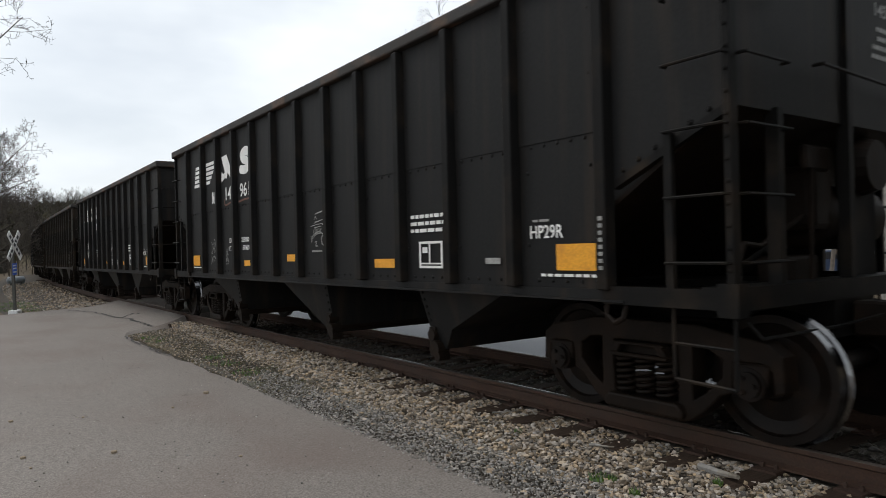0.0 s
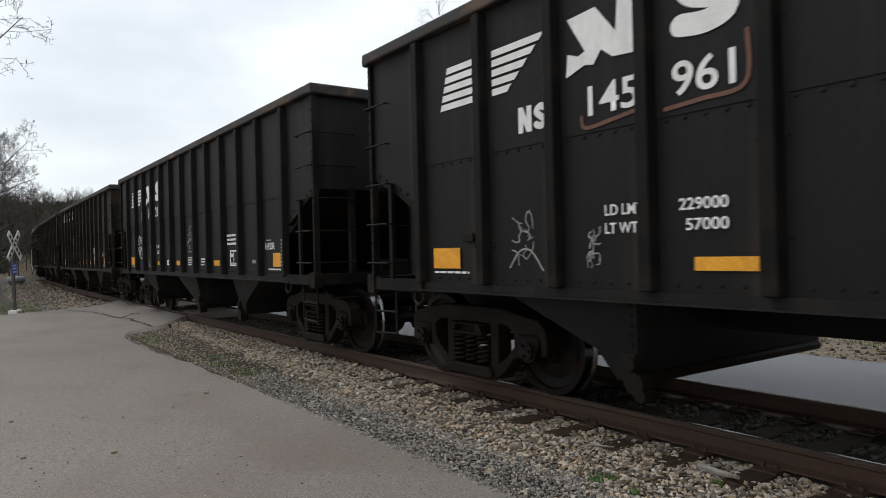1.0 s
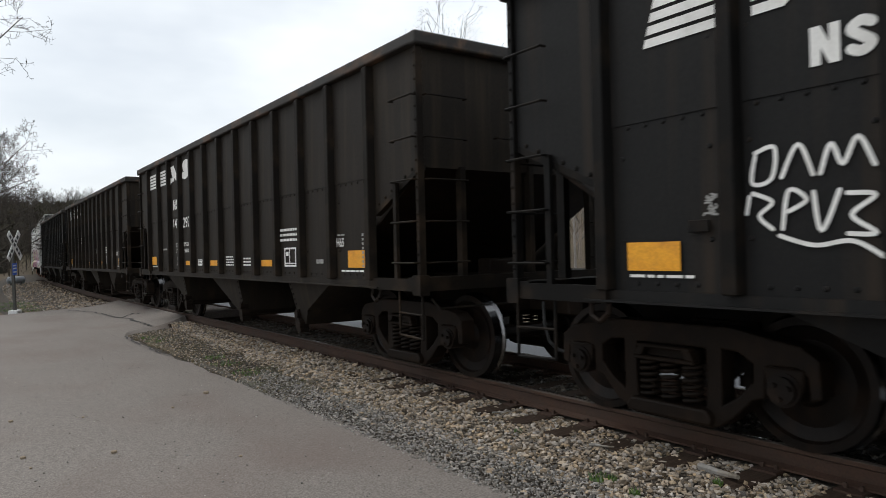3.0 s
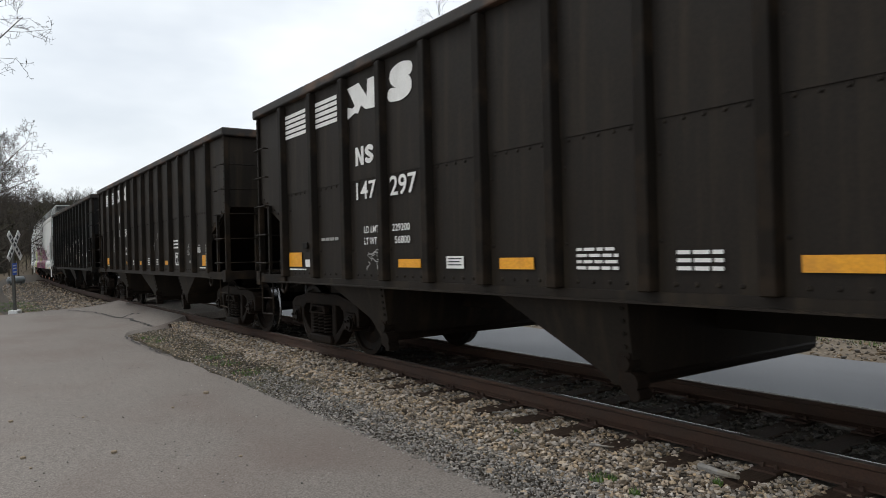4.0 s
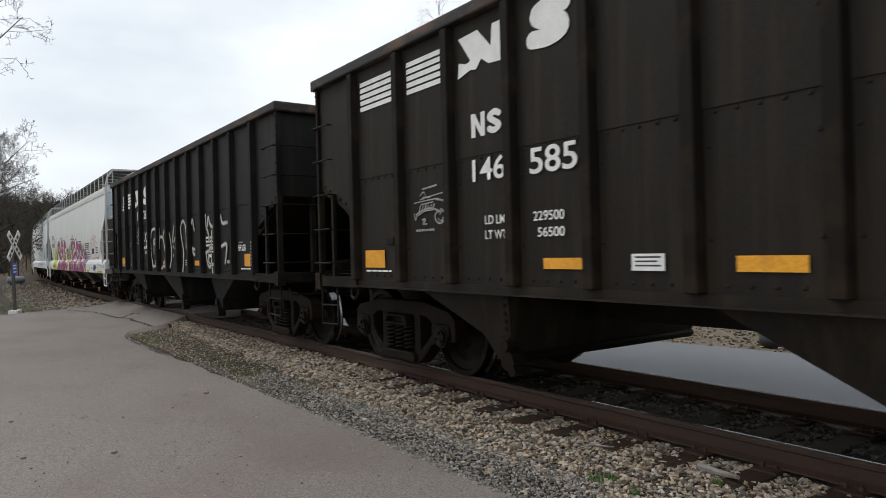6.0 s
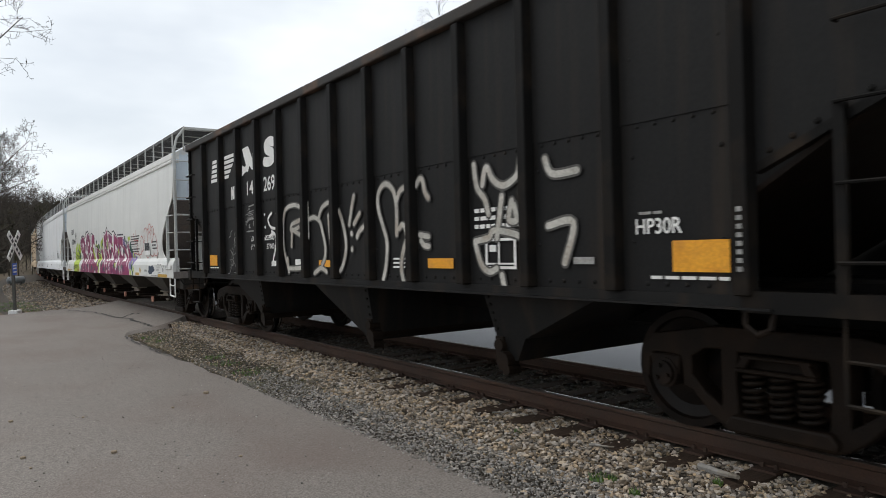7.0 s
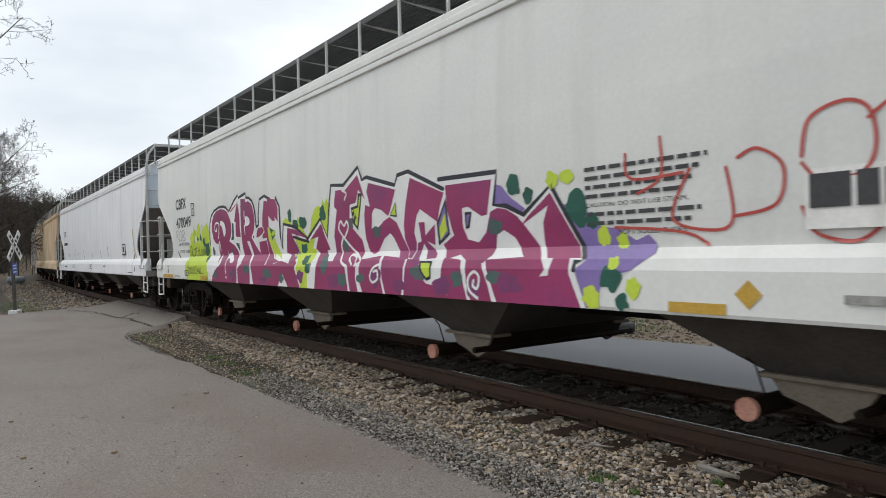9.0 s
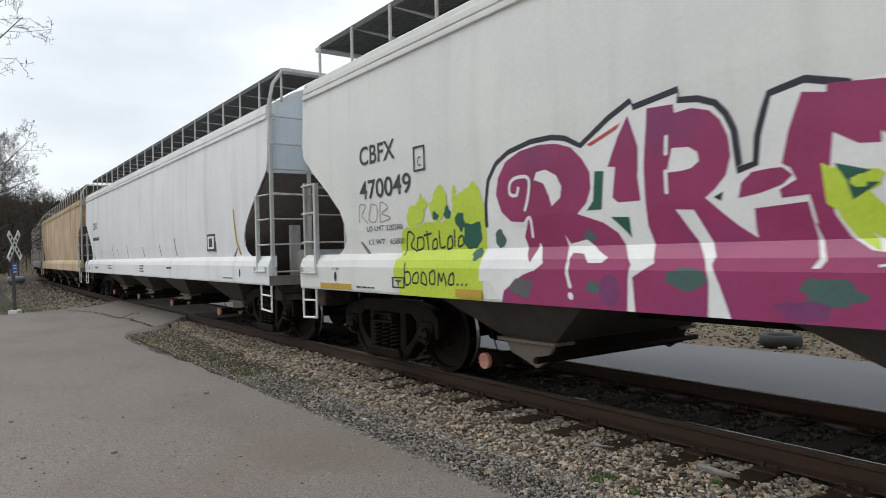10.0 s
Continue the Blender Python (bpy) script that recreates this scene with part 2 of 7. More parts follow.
def prism(bm, pts, axis, a, b, mi=0):
    """A polygon pulled from a to b along an axis. Points are the other two coordinates, in x, y, z order."""
    def place(p, c):
        return {"x": (c, p[0], p[1]), "y": (p[0], c, p[1]), "z": (p[0], p[1], c)}[axis]
    lo = [bm.verts.new(place(p, a)) for p in pts]
    hi = [bm.verts.new(place(p, b)) for p in pts]
    bm.faces.new(lo[::-1]).material_index = mi
    bm.faces.new(hi).material_index = mi
    for i in range(len(pts)):
        j = (i + 1) % len(pts)
        bm.faces.new((lo[i], lo[j], hi[j], hi[i])).material_index = mi
    return bm


def tube(bm, p0, p1, r0, r1=None, n=6, caps=True, mi=0):
    r1 = r0 if r1 is None else r1
    p0, p1 = Vector(p0), Vector(p1)
    d = (p1 - p0).normalized()
    u = d.orthogonal().normalized()
    w = d.cross(u)
    rings = []
    for p, r in ((p0, r0), (p1, r1)):
        rings.append([bm.verts.new(p + (u * math.cos(6.2832 * i / n) + w * math.sin(6.2832 * i / n)) * r) for i in range(n)])
    for i in range(n):
        j = (i + 1) % n
        bm.faces.new((rings[0][i], rings[0][j], rings[1][j], rings[1][i])).material_index = mi
    if caps:
        bm.faces.new(rings[0][::-1]).material_index = mi
        bm.faces.new(rings[1]).material_index = mi
    return bm


def bar(points, r, n=6):
    bm = bmesh.new()
    for a, b in zip(points, points[1:]):
        tube(bm, a, b, r, n=n)
    return bm


def lathe(bm, profile, axis_y=True, n=28, mi=None):
    """Turn a profile of (radius, y) round the y axis."""
    rings = []
    for r, y in profile:
        rings.append([bm.verts.new((r * math.cos(6.28319 * i / n), y, r * math.sin(6.28319 * i / n))) for i in range(n)])
    for k, (a, b) in enumerate(zip(rings, rings[1:])):
        for i in range(n):
            j = (i + 1) % n
            bm.faces.new((a[i], a[j], b[j], b[i])).material_index = mi[k] if mi else 0
    bm.faces.new(rings[0])
    bm.faces.new(rings[-1][::-1])
    return bm


def strip(bm, pts, width, depth):
    """A painted stroke with round ends, one connected strip: points are (x, z), depth(x, z) gives y."""
    w = width / 2
    P = [Vector(p) for p in pts]
    P = [p for k, p in enumerate(P) if k == 0 or (p - P[k - 1]).length > 1e-3]
    if len(P) < 2:
        return bm
    sides = []
    for k, p in enumerate(P):
        d = (P[min(k + 1, len(P) - 1)] - P[max(k - 1, 0)]).normalized()
        nrm = Vector((-d.y, d.x)) * w
        a, b = p + nrm, p - nrm
        sides.append((bm.verts.new((a.x, depth(a.x, a.y), a.y)), bm.verts.new((b.x, depth(b.x, b.y), b.y))))
    for (a, b), (c, e) in zip(sides, sides[1:]):
        bm.faces.new((a, c, e, b))
    for p, q, (a, b) in ((P[0], P[1], sides[0]), (P[-1], P[-2], sides[-1])):
        d = (p - q).normalized()
        nrm = Vector((-d.y, d.x))
        first = a if (Vector((a.co.x, a.co.z)) - p).dot(nrm) > 0 else b
        last = b if first is a else a
        arc = []
        for k in range(1, 5):
            c = p + (nrm * math.cos(k * 0.6283) + d * math.sin(k * 0.6283)) * w
            arc.append(bm.verts.new((c.x, depth(c.x, c.y), c.y)))
        bm.faces.new([first, *arc, last])
    return bm


def ribbon(bm, pts, width, y, rounds=True):
    return strip(bm, pts, width, lambda x, z: y)


def curve_through(pts, steps=6):
    """A smooth line through a few points."""
    out = []
    P = [pts[0]] + list(pts) + [pts[-1]]
    for i in range(1, len(P) - 2):
        a, b, c, d = (Vector(P[i + k]) for k in (-1, 0, 1, 2))
        for s in range(steps):
            t = s / steps
            q = 0.5 * ((2 * b) + (c - a) * t + (2 * a - 5 * b + 4 * c - d) * t * t + (3 * b - a - 3 * c + d) * t ** 3)
            out.append((q.x, q.y))
    out.append(tuple(pts[-1]))
    return out


def poly(bm, pts, y):
    bm.faces.new([bm.verts.new((x, y, z)) for x, z in pts])
    return bm


def lettering(word, x0, x1, z0, z1, y, bold=0.012):
    """Words with the built-in font, filling a box on a wall that faces -y."""
    cu = bpy.data.curves.new("lettering", "FONT")
    cu.body = word
    cu.offset = bold
    tmp = new("lettering", cu)
    me = bpy.data.meshes.new_from_object(tmp.evaluated_get(bpy.context.evaluated_depsgraph_get()))
    bpy.data.objects.remove(tmp)
    bpy.data.curves.remove(cu)
    co = np.empty(len(me.vertices) * 3)
    me.vertices.foreach_get("co", co)
    co = co.reshape(-1, 3)
    lo, hi = co.min(0), co.max(0)
    s = (co - lo) / np.maximum(hi - lo, 1e-6)
    co = np.stack([x0 + s[:, 0] * (x1 - x0), np.full(len(co), y), z0 + s[:, 1] * (z1 - z0)], 1)
    me.vertices.foreach_set("co", co.ravel())
    me.update()
    return me


def marking(name, mesh, material, parent, label=""):
    if isinstance(mesh, bpy.types.Mesh):
        mesh.materials.clear()
        mesh.materials.append(material)
        return part(name, mesh, material, parent, label)
    return part(name, mesh, material, parent, label)


# ---- the line of the track ----
CURVE_X, CURVE_R = -27.0, 610.0


def track_at(s, off=0.0):
    """Place and heading of the track at s metres; off: metres to the far side."""
    if s >= CURVE_X:
        return Vector((s, off, 0)), 0.0
    a = (CURVE_X - s) / CURVE_R
    return Vector((CURVE_X - (CURVE_R - off) * math.sin(a), CURVE_R - (CURVE_R - off) * math.cos(a), 0)), -a


def rolled(t):
    """Metres that the train has gone at t."""
    return 8.6 * t - 0.015 * t * t


LAY = [x for x in np.arange(-130, 16.1, 2.0)]


def along(bm, section, closed=True, s_list=LAY, mis=None):
    """Sweep a section of (offset, z) along the track."""
    rings = []
    for s in s_list:
        ring = []
        for o, z in section:
            p, _ = track_at(s, o)
            ring.append(bm.verts.new((p.x, p.y, z)))
        rings.append(ring)
    n = len(section)
    for a, b in zip(rings, rings[1:]):
        for i in range(n if closed else n - 1):
            j = (i + 1) % n
            bm.faces.new((a[i], b[i], b[j], a[j])).material_index = mis[i] if mis else 0
    if closed:
        bm.faces.new(rings[0])
        bm.faces.new(rings[-1][::-1])
    return bm


# ---- ground ----
def hill(x, y):
    """Height of the land."""
    d = math.hypot(x + 10, y * 1.0)
    base = -0.42
    if y > 9:
        k = min(1, max(0, (y - 52) / 85))
        base += 22 * k * k * (3 - 2 * k) * (1.0 + 0.2 * noise.noise((x * 0.012, y * 0.012, 0))) * (1 + 0.45 * min(1, max(0, (x + 80) / 60)))
    k = min(1, max(0, (-x - 95) / 130))
    base += 16 * k * k * (3 - 2 * k)
    if d > 30:
        base += 0.5 * noise.noise((x * 0.04, y * 0.04, 3)) * min(1, (d - 30) / 40) * min(1, max(0, (abs(y) - 6) / 8))
    return base


def build_ground():
    ticks = [math.copysign(abs(k) ** 2.1 * 0.42, k) for k in range(-34, 35)]
    xs, ys = [t - 8 for t in ticks], ticks
    verts = [(x, y, hill(x, y)) for x in xs for y in ys]
    n = len(ys)
    faces = [(i * n + j, (i + 1) * n + j, (i + 1) * n + j + 1, i * n + j + 1) for i in range(len(xs) - 1) for j in range(n - 1)]
    me = bpy.data.meshes.new("ground")
    me.from_pydata(verts, [], faces)
    me.materials.append(soil)
    for f in me.polygons:
        f.use_smooth = True
    tagged(new("ground", me), "leaf-strewn brown earth rising to a wooded hillside", "ground", kind="structure")


def slab(name, pts, z, thick, material, label, category, jag=0.0, seed=0.0):
    """A sheet of paving with a slightly ragged edge."""
    out = []
    for (a, b) in zip(pts, pts[1:] + pts[:1]):
        a, b = Vector(a), Vector(b)
        steps = max(1, int((b - a).length / 0.35)) if jag and max(abs(a.x), abs(a.y), abs(b.x), abs(b.y)) < 36 else 1
        for k in range(steps):
            p = a.lerp(b, k / steps)
            if jag:
                p = p + Vector((noise.noise((p.x * 1.7, p.y * 1.7, seed)), noise.noise((p.x * 1.7, p.y * 1.7, seed + 9)))) * jag
            out.append((p.x, p.y))
    bm = bmesh.new()
    prism(bm, out, "z", z - thick, z)
    bmesh.ops.triangulate(bm, faces=bm.faces[:])
    return tagged(part(name, bm, material), label, category, kind="structure")


build_ground()
slab("road", [(16, -2.15), (-3.5, -2.27), (-5.1, -2.27), (-7.6, -2.38), (-9.7, -2.41), (-11.8, -2.46), (-14.8, -2.50), (-16.6, -2.47), (-17.3, -2.30), (-17.6, -1.9), (-18.2, -0.86),
              (-26.4, -0.86), (-27.3, -2.6), (-26.2, -4.3), (-24.5, -7.0), (-22, -14), (-20, -40), (20, -40)], -0.30, 0.1, asphalt,
     "worn grey asphalt road turning over the railway", "road", 0.10, 1.0)
def crossing_z(y):
    """Height of the asphalt that climbs to the rails."""
    return float(np.interp(y, [-2.72, -2.6, -1.75, -1.3, -0.82], [-0.312, -0.296, -0.235, -0.165, -0.04]))


def build_approach():
    """The asphalt ramp up to the level crossing, with a broken edge."""
    rim = [(-16.14, -2.52), (-16.74, -2.42), (-17.13, -2.28), (-17.33, -2.12), (-17.33, -1.88), (-17.35, -1.59), (-17.53, -1.27), (-17.69, -0.93)]
    left = [(rim[0][0] + 0.1, -2.72)] + rim + [(rim[-1][0] - 0.1, -0.83)]
    bm = bmesh.new()
    rows = []
    for k in range(25):
        y = -2.72 + (2.72 - 0.83) * k / 24
        x0 = float(np.interp(y, [p[1] for p in left], [p[0] for p in left])) + 0.07 * noise.noise((y * 5, 3, 1))
        x1 = float(np.interp(y, [-2.72, -0.83], [-27.2, -26.4]))
        rows.append([bm.verts.new((x0 + (x1 - x0) * i / 12, y, crossing_z(y) + 0.006 * noise.noise((x0 + (x1 - x0) * i / 12, y * 1.5, 7)))) for i in range(13)])
    for a, b in zip(rows, rows[1:]):
        for i in range(12):
            bm.faces.new((a[i], a[i + 1], b[i + 1], b[i]))
    skirt = [bm.verts.new((r[0].co.x + 0.30, r[0].co.y + 0.02, -0.33)) for r in rows]
    for k in range(24):
        bm.faces.new((rows[k][0], rows[k + 1][0], skirt[k + 1], skirt[k]))
    tagged(part("road_approach", bm, asphalt), "asphalt ramp up to the level crossing with a broken edge", "road", kind="structure")


build_approach()
slab("road_between_rails", [(-17.9, -0.60), (-26.3, -0.60), (-26.3, 0.60), (-17.9, 0.60)], -0.015, 0.25, asphalt, "asphalt infill of the level crossing between the rails", "road", 0.05, 2.0)
slab("road_far", [(-17.5, 0.86), (-26.3, 0.86), (-27.0, 5.0), (-60, 7.5), (-60, 9.5), (-27, 7.2), (-18, 5.2), (-10.5, 4.5), (-8.4, 4.5), (-6, 4.85), (18, 5.2), (18, 2.0), (-6, 1.9), (-14, 1.8)], -0.27, 0.12, asphalt_far,
     "smooth grey asphalt road beyond the railway", "road", 0.06, 3.0)
slab("ground_verge", [(-26, 7.3), (-18, 5.3), (-10.5, 4.58), (-8.4, 4.58), (-6, 4.93), (18, 5.3), (18, 8.5), (-26, 10.5)], -0.33, 0.12, verge_mat,
     "brown verge of dead leaves and gravel with green tufts", "verge", 0.2, 4.0)


def build_bed():
    bm = bmesh.new()
    along(bm, [(-2.75, -0.42), (-2.45, -0.325), (-1.75, -0.24), (-1.3, -0.205), (-0.85, -0.20), (0.85, -0.215), (1.3, -0.215), (1.8, -0.3), (2.3, -0.42)], closed=False,
          s_list=[s for s in np.arange(-16.5, 16.1, 0.75)])
    along(bm, [(-4.6, -0.45), (-3.4, -0.36), (-1.75, -0.27), (-1.3, -0.235), (1.3, -0.235), (1.8, -0.3), (2.3, -0.42)], closed=False,
          s_list=[s for s in np.arange(-130, -26.4, 1.5)])
    tagged(part("ground_ballast", bm, bed_mat), "railway ballast bed of crushed stone", "ballast", kind="structure")


build_bed()


def stones(name, count, s0, s1, o0, o1, size, material, label, seed, height, bias=1.0, clear=0.0):
    """Loose stones strewn along the track, joined into one mesh."""
    rs = np.random.RandomState(seed)
    g = 1.618
    ball = np.array([(-1, g, 0), (1, g, 0), (-1, -g, 0), (1, -g, 0), (0, -1, g), (0, 1, g), (0, -1, -g), (0, 1, -g), (g, 0, -1), (g, 0, 1), (-g, 0, -1), (-g, 0, 1)]) / 1.9
    tris = np.array([(0, 11, 5), (0, 5, 1), (0, 1, 7), (0, 7, 10), (0, 10, 11), (1, 5, 9), (5, 11, 4), (11, 10, 2), (10, 7, 6), (7, 1, 8),
                     (3, 9, 4), (3, 4, 2), (3, 2, 6), (3, 6, 8), (3, 8, 9), (4, 9, 5), (2, 4, 11), (6, 2, 10), (8, 6, 7), (9, 8, 1)])
    V, F = [], []
    for k in range(count):
        s = s0 + (s1 - s0) * rs.rand() ** bias
        low = o0(s) if callable(o0) else o0
        o = low + (o1 - low) * rs.rand()
        r = size * (0.5 + 0.8 * rs.rand() ** 1.6)
        if clear and abs(o) < 1.30 and rs.rand() < clear and any(abs(s - q) < 0.10 for q in TIES):
            continue
        c = ball * (0.30 + 0.95 * rs.rand(12, 1) ** 0.8) * np.array([1.2, 0.55 + 0.4 * rs.rand(), 0.45 + 0.4 * rs.rand()]) * r * 0.5
        a, b = rs.rand() * 6.283, (rs.rand() - 0.5) * 1.4
        ca, sa, cb, sb = math.cos(a), math.sin(a), math.cos(b), math.sin(b)
        c = c @ np.array([[1, 0, 0], [0, cb, sb], [0, -sb, cb]]) @ np.array([[ca, sa, 0], [-sa, ca, 0], [0, 0, 1]])
        p, _ = track_at(s, o)
        V.append(c + np.array([p.x, p.y, height(o) + r * (0.55 * rs.rand() - 0.2)]))
        F.append(tris + 12 * (len(V) - 1))
    me = bpy.data.meshes.new(name)
    me.from_pydata(np.concatenate(V).tolist(), [], np.concatenate(F).tolist())
    me.materials.append(material)
    return tagged(new(name, me), label, "ballast", kind="stuff")


TIES = []
tie_rs = random.Random(4)
tie_s = 6.0 - 0.04
while tie_s > -66:
    if not -26.0 < tie_s < -18.2:
        TIES.append(tie_s)
    tie_s -= 0.541 + tie_rs.uniform(-0.02, 0.02)


def bed_z(o):
    return float(np.interp(o, [-4.6, -3.4, -2.6, -2.4, -1.75, -1.3, 1.3, 1.8, 2.3], [-0.44, -0.36, -0.325, -0.315, -0.235, -0.20, -0.21, -0.3, -0.42]))


def stone_edge(s):
    """Where the clean ballast gives way to fine gravel, and further off to mossy dirt."""
    return float(np.interp(s, [-17.5, -15.0, -11.0, -8.0, -5.5, 1.0], [-1.25, -1.55, -1.70, -1.85, -1.98, -2.05])) + 0.10 * noise.noise((s * 1.3, 0.5, 4))


stones("ballast_stones", 36000, 1.0, -17.3, stone_edge, -0.84, 0.048, stone_mat, "pale crushed-stone ballast beside the rail", 1, bed_z, 1.3, 0.9)
stones("ballast_stones", 1500, 1.0, -8.0, lambda s: stone_edge(s) - 0.28, -1.9, 0.042, stone_mat, "pale crushed stones thinning out to the road's edge", 2, bed_z, 1.1)
stones("gravel_fringe", 21000, 0.5, -9.5, -2.42, -1.86, 0.025, fine_stone, "fine grey gravel along the asphalt's edge", 3, lambda o: bed_z(o) + 0.010, 1.2)
stones("gravel_fringe", 3800, -9.0, -16.4, -2.42, -1.5, 0.030, stone_mat, "small pale gravel strewn in the mossy dirt", 14, lambda o: bed_z(o) + 0.022, 0.8)
stones("ballast_stones", 8500, 3.0, -17.6, -0.66, 0.66, 0.058, dark_stone, "dark ballast between the rails", 4, lambda o: -0.198, 1.1, 0.75)
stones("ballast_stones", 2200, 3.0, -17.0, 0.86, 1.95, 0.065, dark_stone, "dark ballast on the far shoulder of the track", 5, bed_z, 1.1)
stones("ballast_stones", 3200, -7.5, -17.3, -1.30, -0.86, 0.055, stone_mat, "pale stones heaped over the sleeper ends", 11, lambda o: -0.168, 1.0)
stones("ballast_stones", 420, -8.0, -16.6, -2.36, -1.7, 0.038, stone_mat, "small stones in the mossy dirt beside the road", 9, lambda o: -0.288)
stones("ballast_stones", 2600, -8.5, -17.4, stone_edge, -0.9, 0.06, stone_mat, "pale crushed stones strewn beside the rail", 13, lambda o: bed_z(o) + 0.012, 0.9)
stones("road_grit", 4200, 1.0, -17.0, -6.5, -2.4, 0.016, fine_stone, "loose grit scattered on the asphalt", 10, lambda o: -0.299, 1.0)
stones("verge_litter", 3500, 5.0, -13.0, 4.9, 8.2, 0.085, litter_mat, "dead leaves and gravel strewn over the verge", 8, lambda o: -0.322, 1.0)
stones("ballast_stones", 5200, -27.0, -62.0, -3.6, -0.86, 0.085, stone_mat, "pale ballast shoulder beyond the level crossing", 6, bed_z, 1.5)


stones("dirt_clods", 5200, -7.6, -16.6, lambda s: -2.40, -1.62, 0.045, moss_mat, "brown mossy dirt clods beside the road", 15, lambda o: bed_z(o) + 0.005, 0.9)
stones("dirt_clods", 1500, -3.0, -9.0, -2.36, -2.05, 0.03, bed_mat, "dark dirt crumbs along the asphalt's edge", 16, lambda o: bed_z(o) + 0.006, 1.0)


def build_track():
    head, web, foot = 0.036, 0.009, 0.07
    prof = [(-head, -0.006), (-head * 0.8, 0.0), (head * 0.35, 0.0), (head * 0.8, 0.0), (head, -0.006), (head, -0.036), (web, -0.05), (web, -0.135), (foot, -0.155), (foot, -0.168),
            (-foot, -0.168), (-foot, -0.155), (-web, -0.135), (-web, -0.05), (-head, -0.036)]
    track = tagged(new("railway_track"), "standard-gauge railway track with rust-brown rails on timber sleepers", "railway track", kind="structure")
    for side in (-1, 1):
        bm = bmesh.new()
        along(bm, [(o + side * 0.7535, z) for o, z in prof], mis=[2, 2, 1, 1] + [0] * 11)
        part("rail", bm, [rail_rust, steel, dull_head], track, "rust-brown steel rail with a polished head")
    bm = bevelled(boxes((-0.11, 0.11, -1.3, 1.3, -0.36, -0.185)), 0.012, 1)
    tie = bpy.data.meshes.new("sleeper")
    bm.to_mesh(tie)
    bm.free()
    tie.materials.append(tie_mat)
    plate_bm = bmesh.new()
    for side in (-1, 1):
        c = side * 0.7535
        box(plate_bm, -0.09, 0.09, c - 0.17, c + 0.17, -0.188, -0.168)
        for dx in (-0.05, 0.05):
            for dy in (-0.09, 0.09):
                box(plate_bm, dx - 0.012, dx + 0.012, c + dy - 0.012, c + dy + 0.012, -0.17, -0.135)
    plate = bpy.data.meshes.new("tie_plates")
    plate_bm.to_mesh(plate)
    plate_bm.free()
    plate.materials.append(rail_rust)
    rs = random.Random(4)
    for s in TIES:
        p, a = track_at(s)
        m = pose(p.x, p.y + rs.uniform(-0.06, 0.06), rs.uniform(-0.008, 0.006), 0, 0, math.degrees(a) + rs.uniform(-1.5, 1.5))
        part("sleeper", tie, None, track, at=m)
        if s > -22:
            part("tie_plates", plate, None, track, at=pose(p.x, p.y, 0))


build_track()


# ---- railway cars: origin at the middle, x forwards, z = 0 on the rail ----
def one_mesh(bm, *mats, smooth=False):
    me = bpy.data.meshes.new("shared")
    bmesh.ops.recalc_face_normals(bm, faces=bm.faces)
    bm.to_mesh(me)
    bm.free()
    for m in mats:
        me.materials.append(m)
    if smooth:
        for f in me.polygons:
            f.use_smooth = True
    return me


def wheelset_mesh():
    bm = bmesh.new()
    for s in (-1, 1):
        prof = [(0.10, 0.665), (0.115, 0.68), (0.38, 0.70), (0.42, 0.682), (0.485, 0.682), (0.487, 0.70), (0.462, 0.718), (0.457, 0.82), (0.40, 0.822), (0.385, 0.79),
                (0.30, 0.765), (0.16, 0.79), (0.13, 0.845), (0.10, 0.85)]
        mi = [0, 0, 0, 0, 1, 1, 1, 0, 0, 0, 0, 0, 0]
        lathe(bm, [(r, s * y) for r, y in prof], n=40, mi=mi)
    tube(bm, (0, -1.02, 0), (0, 1.02, 0), 0.085, n=14)
    for s in (-1, 1):
        tube(bm, (0, s * 0.92, 0), (0, s * 1.12, 0), 0.115, n=18)
        tube(bm, (0, s * 1.12, 0), (0, s * 1.15, 0), 0.09, n=18)
        for k in range(3):
            a = k * 2.0944
            tube(bm, (0.055 * math.cos(a), s * 1.15, 0.055 * math.sin(a)), (0.055 * math.cos(a), s * 1.175, 0.055 * math.sin(a)), 0.018, n=6)
    return one_mesh(bm, wheel_side, tread_steel, smooth=False)


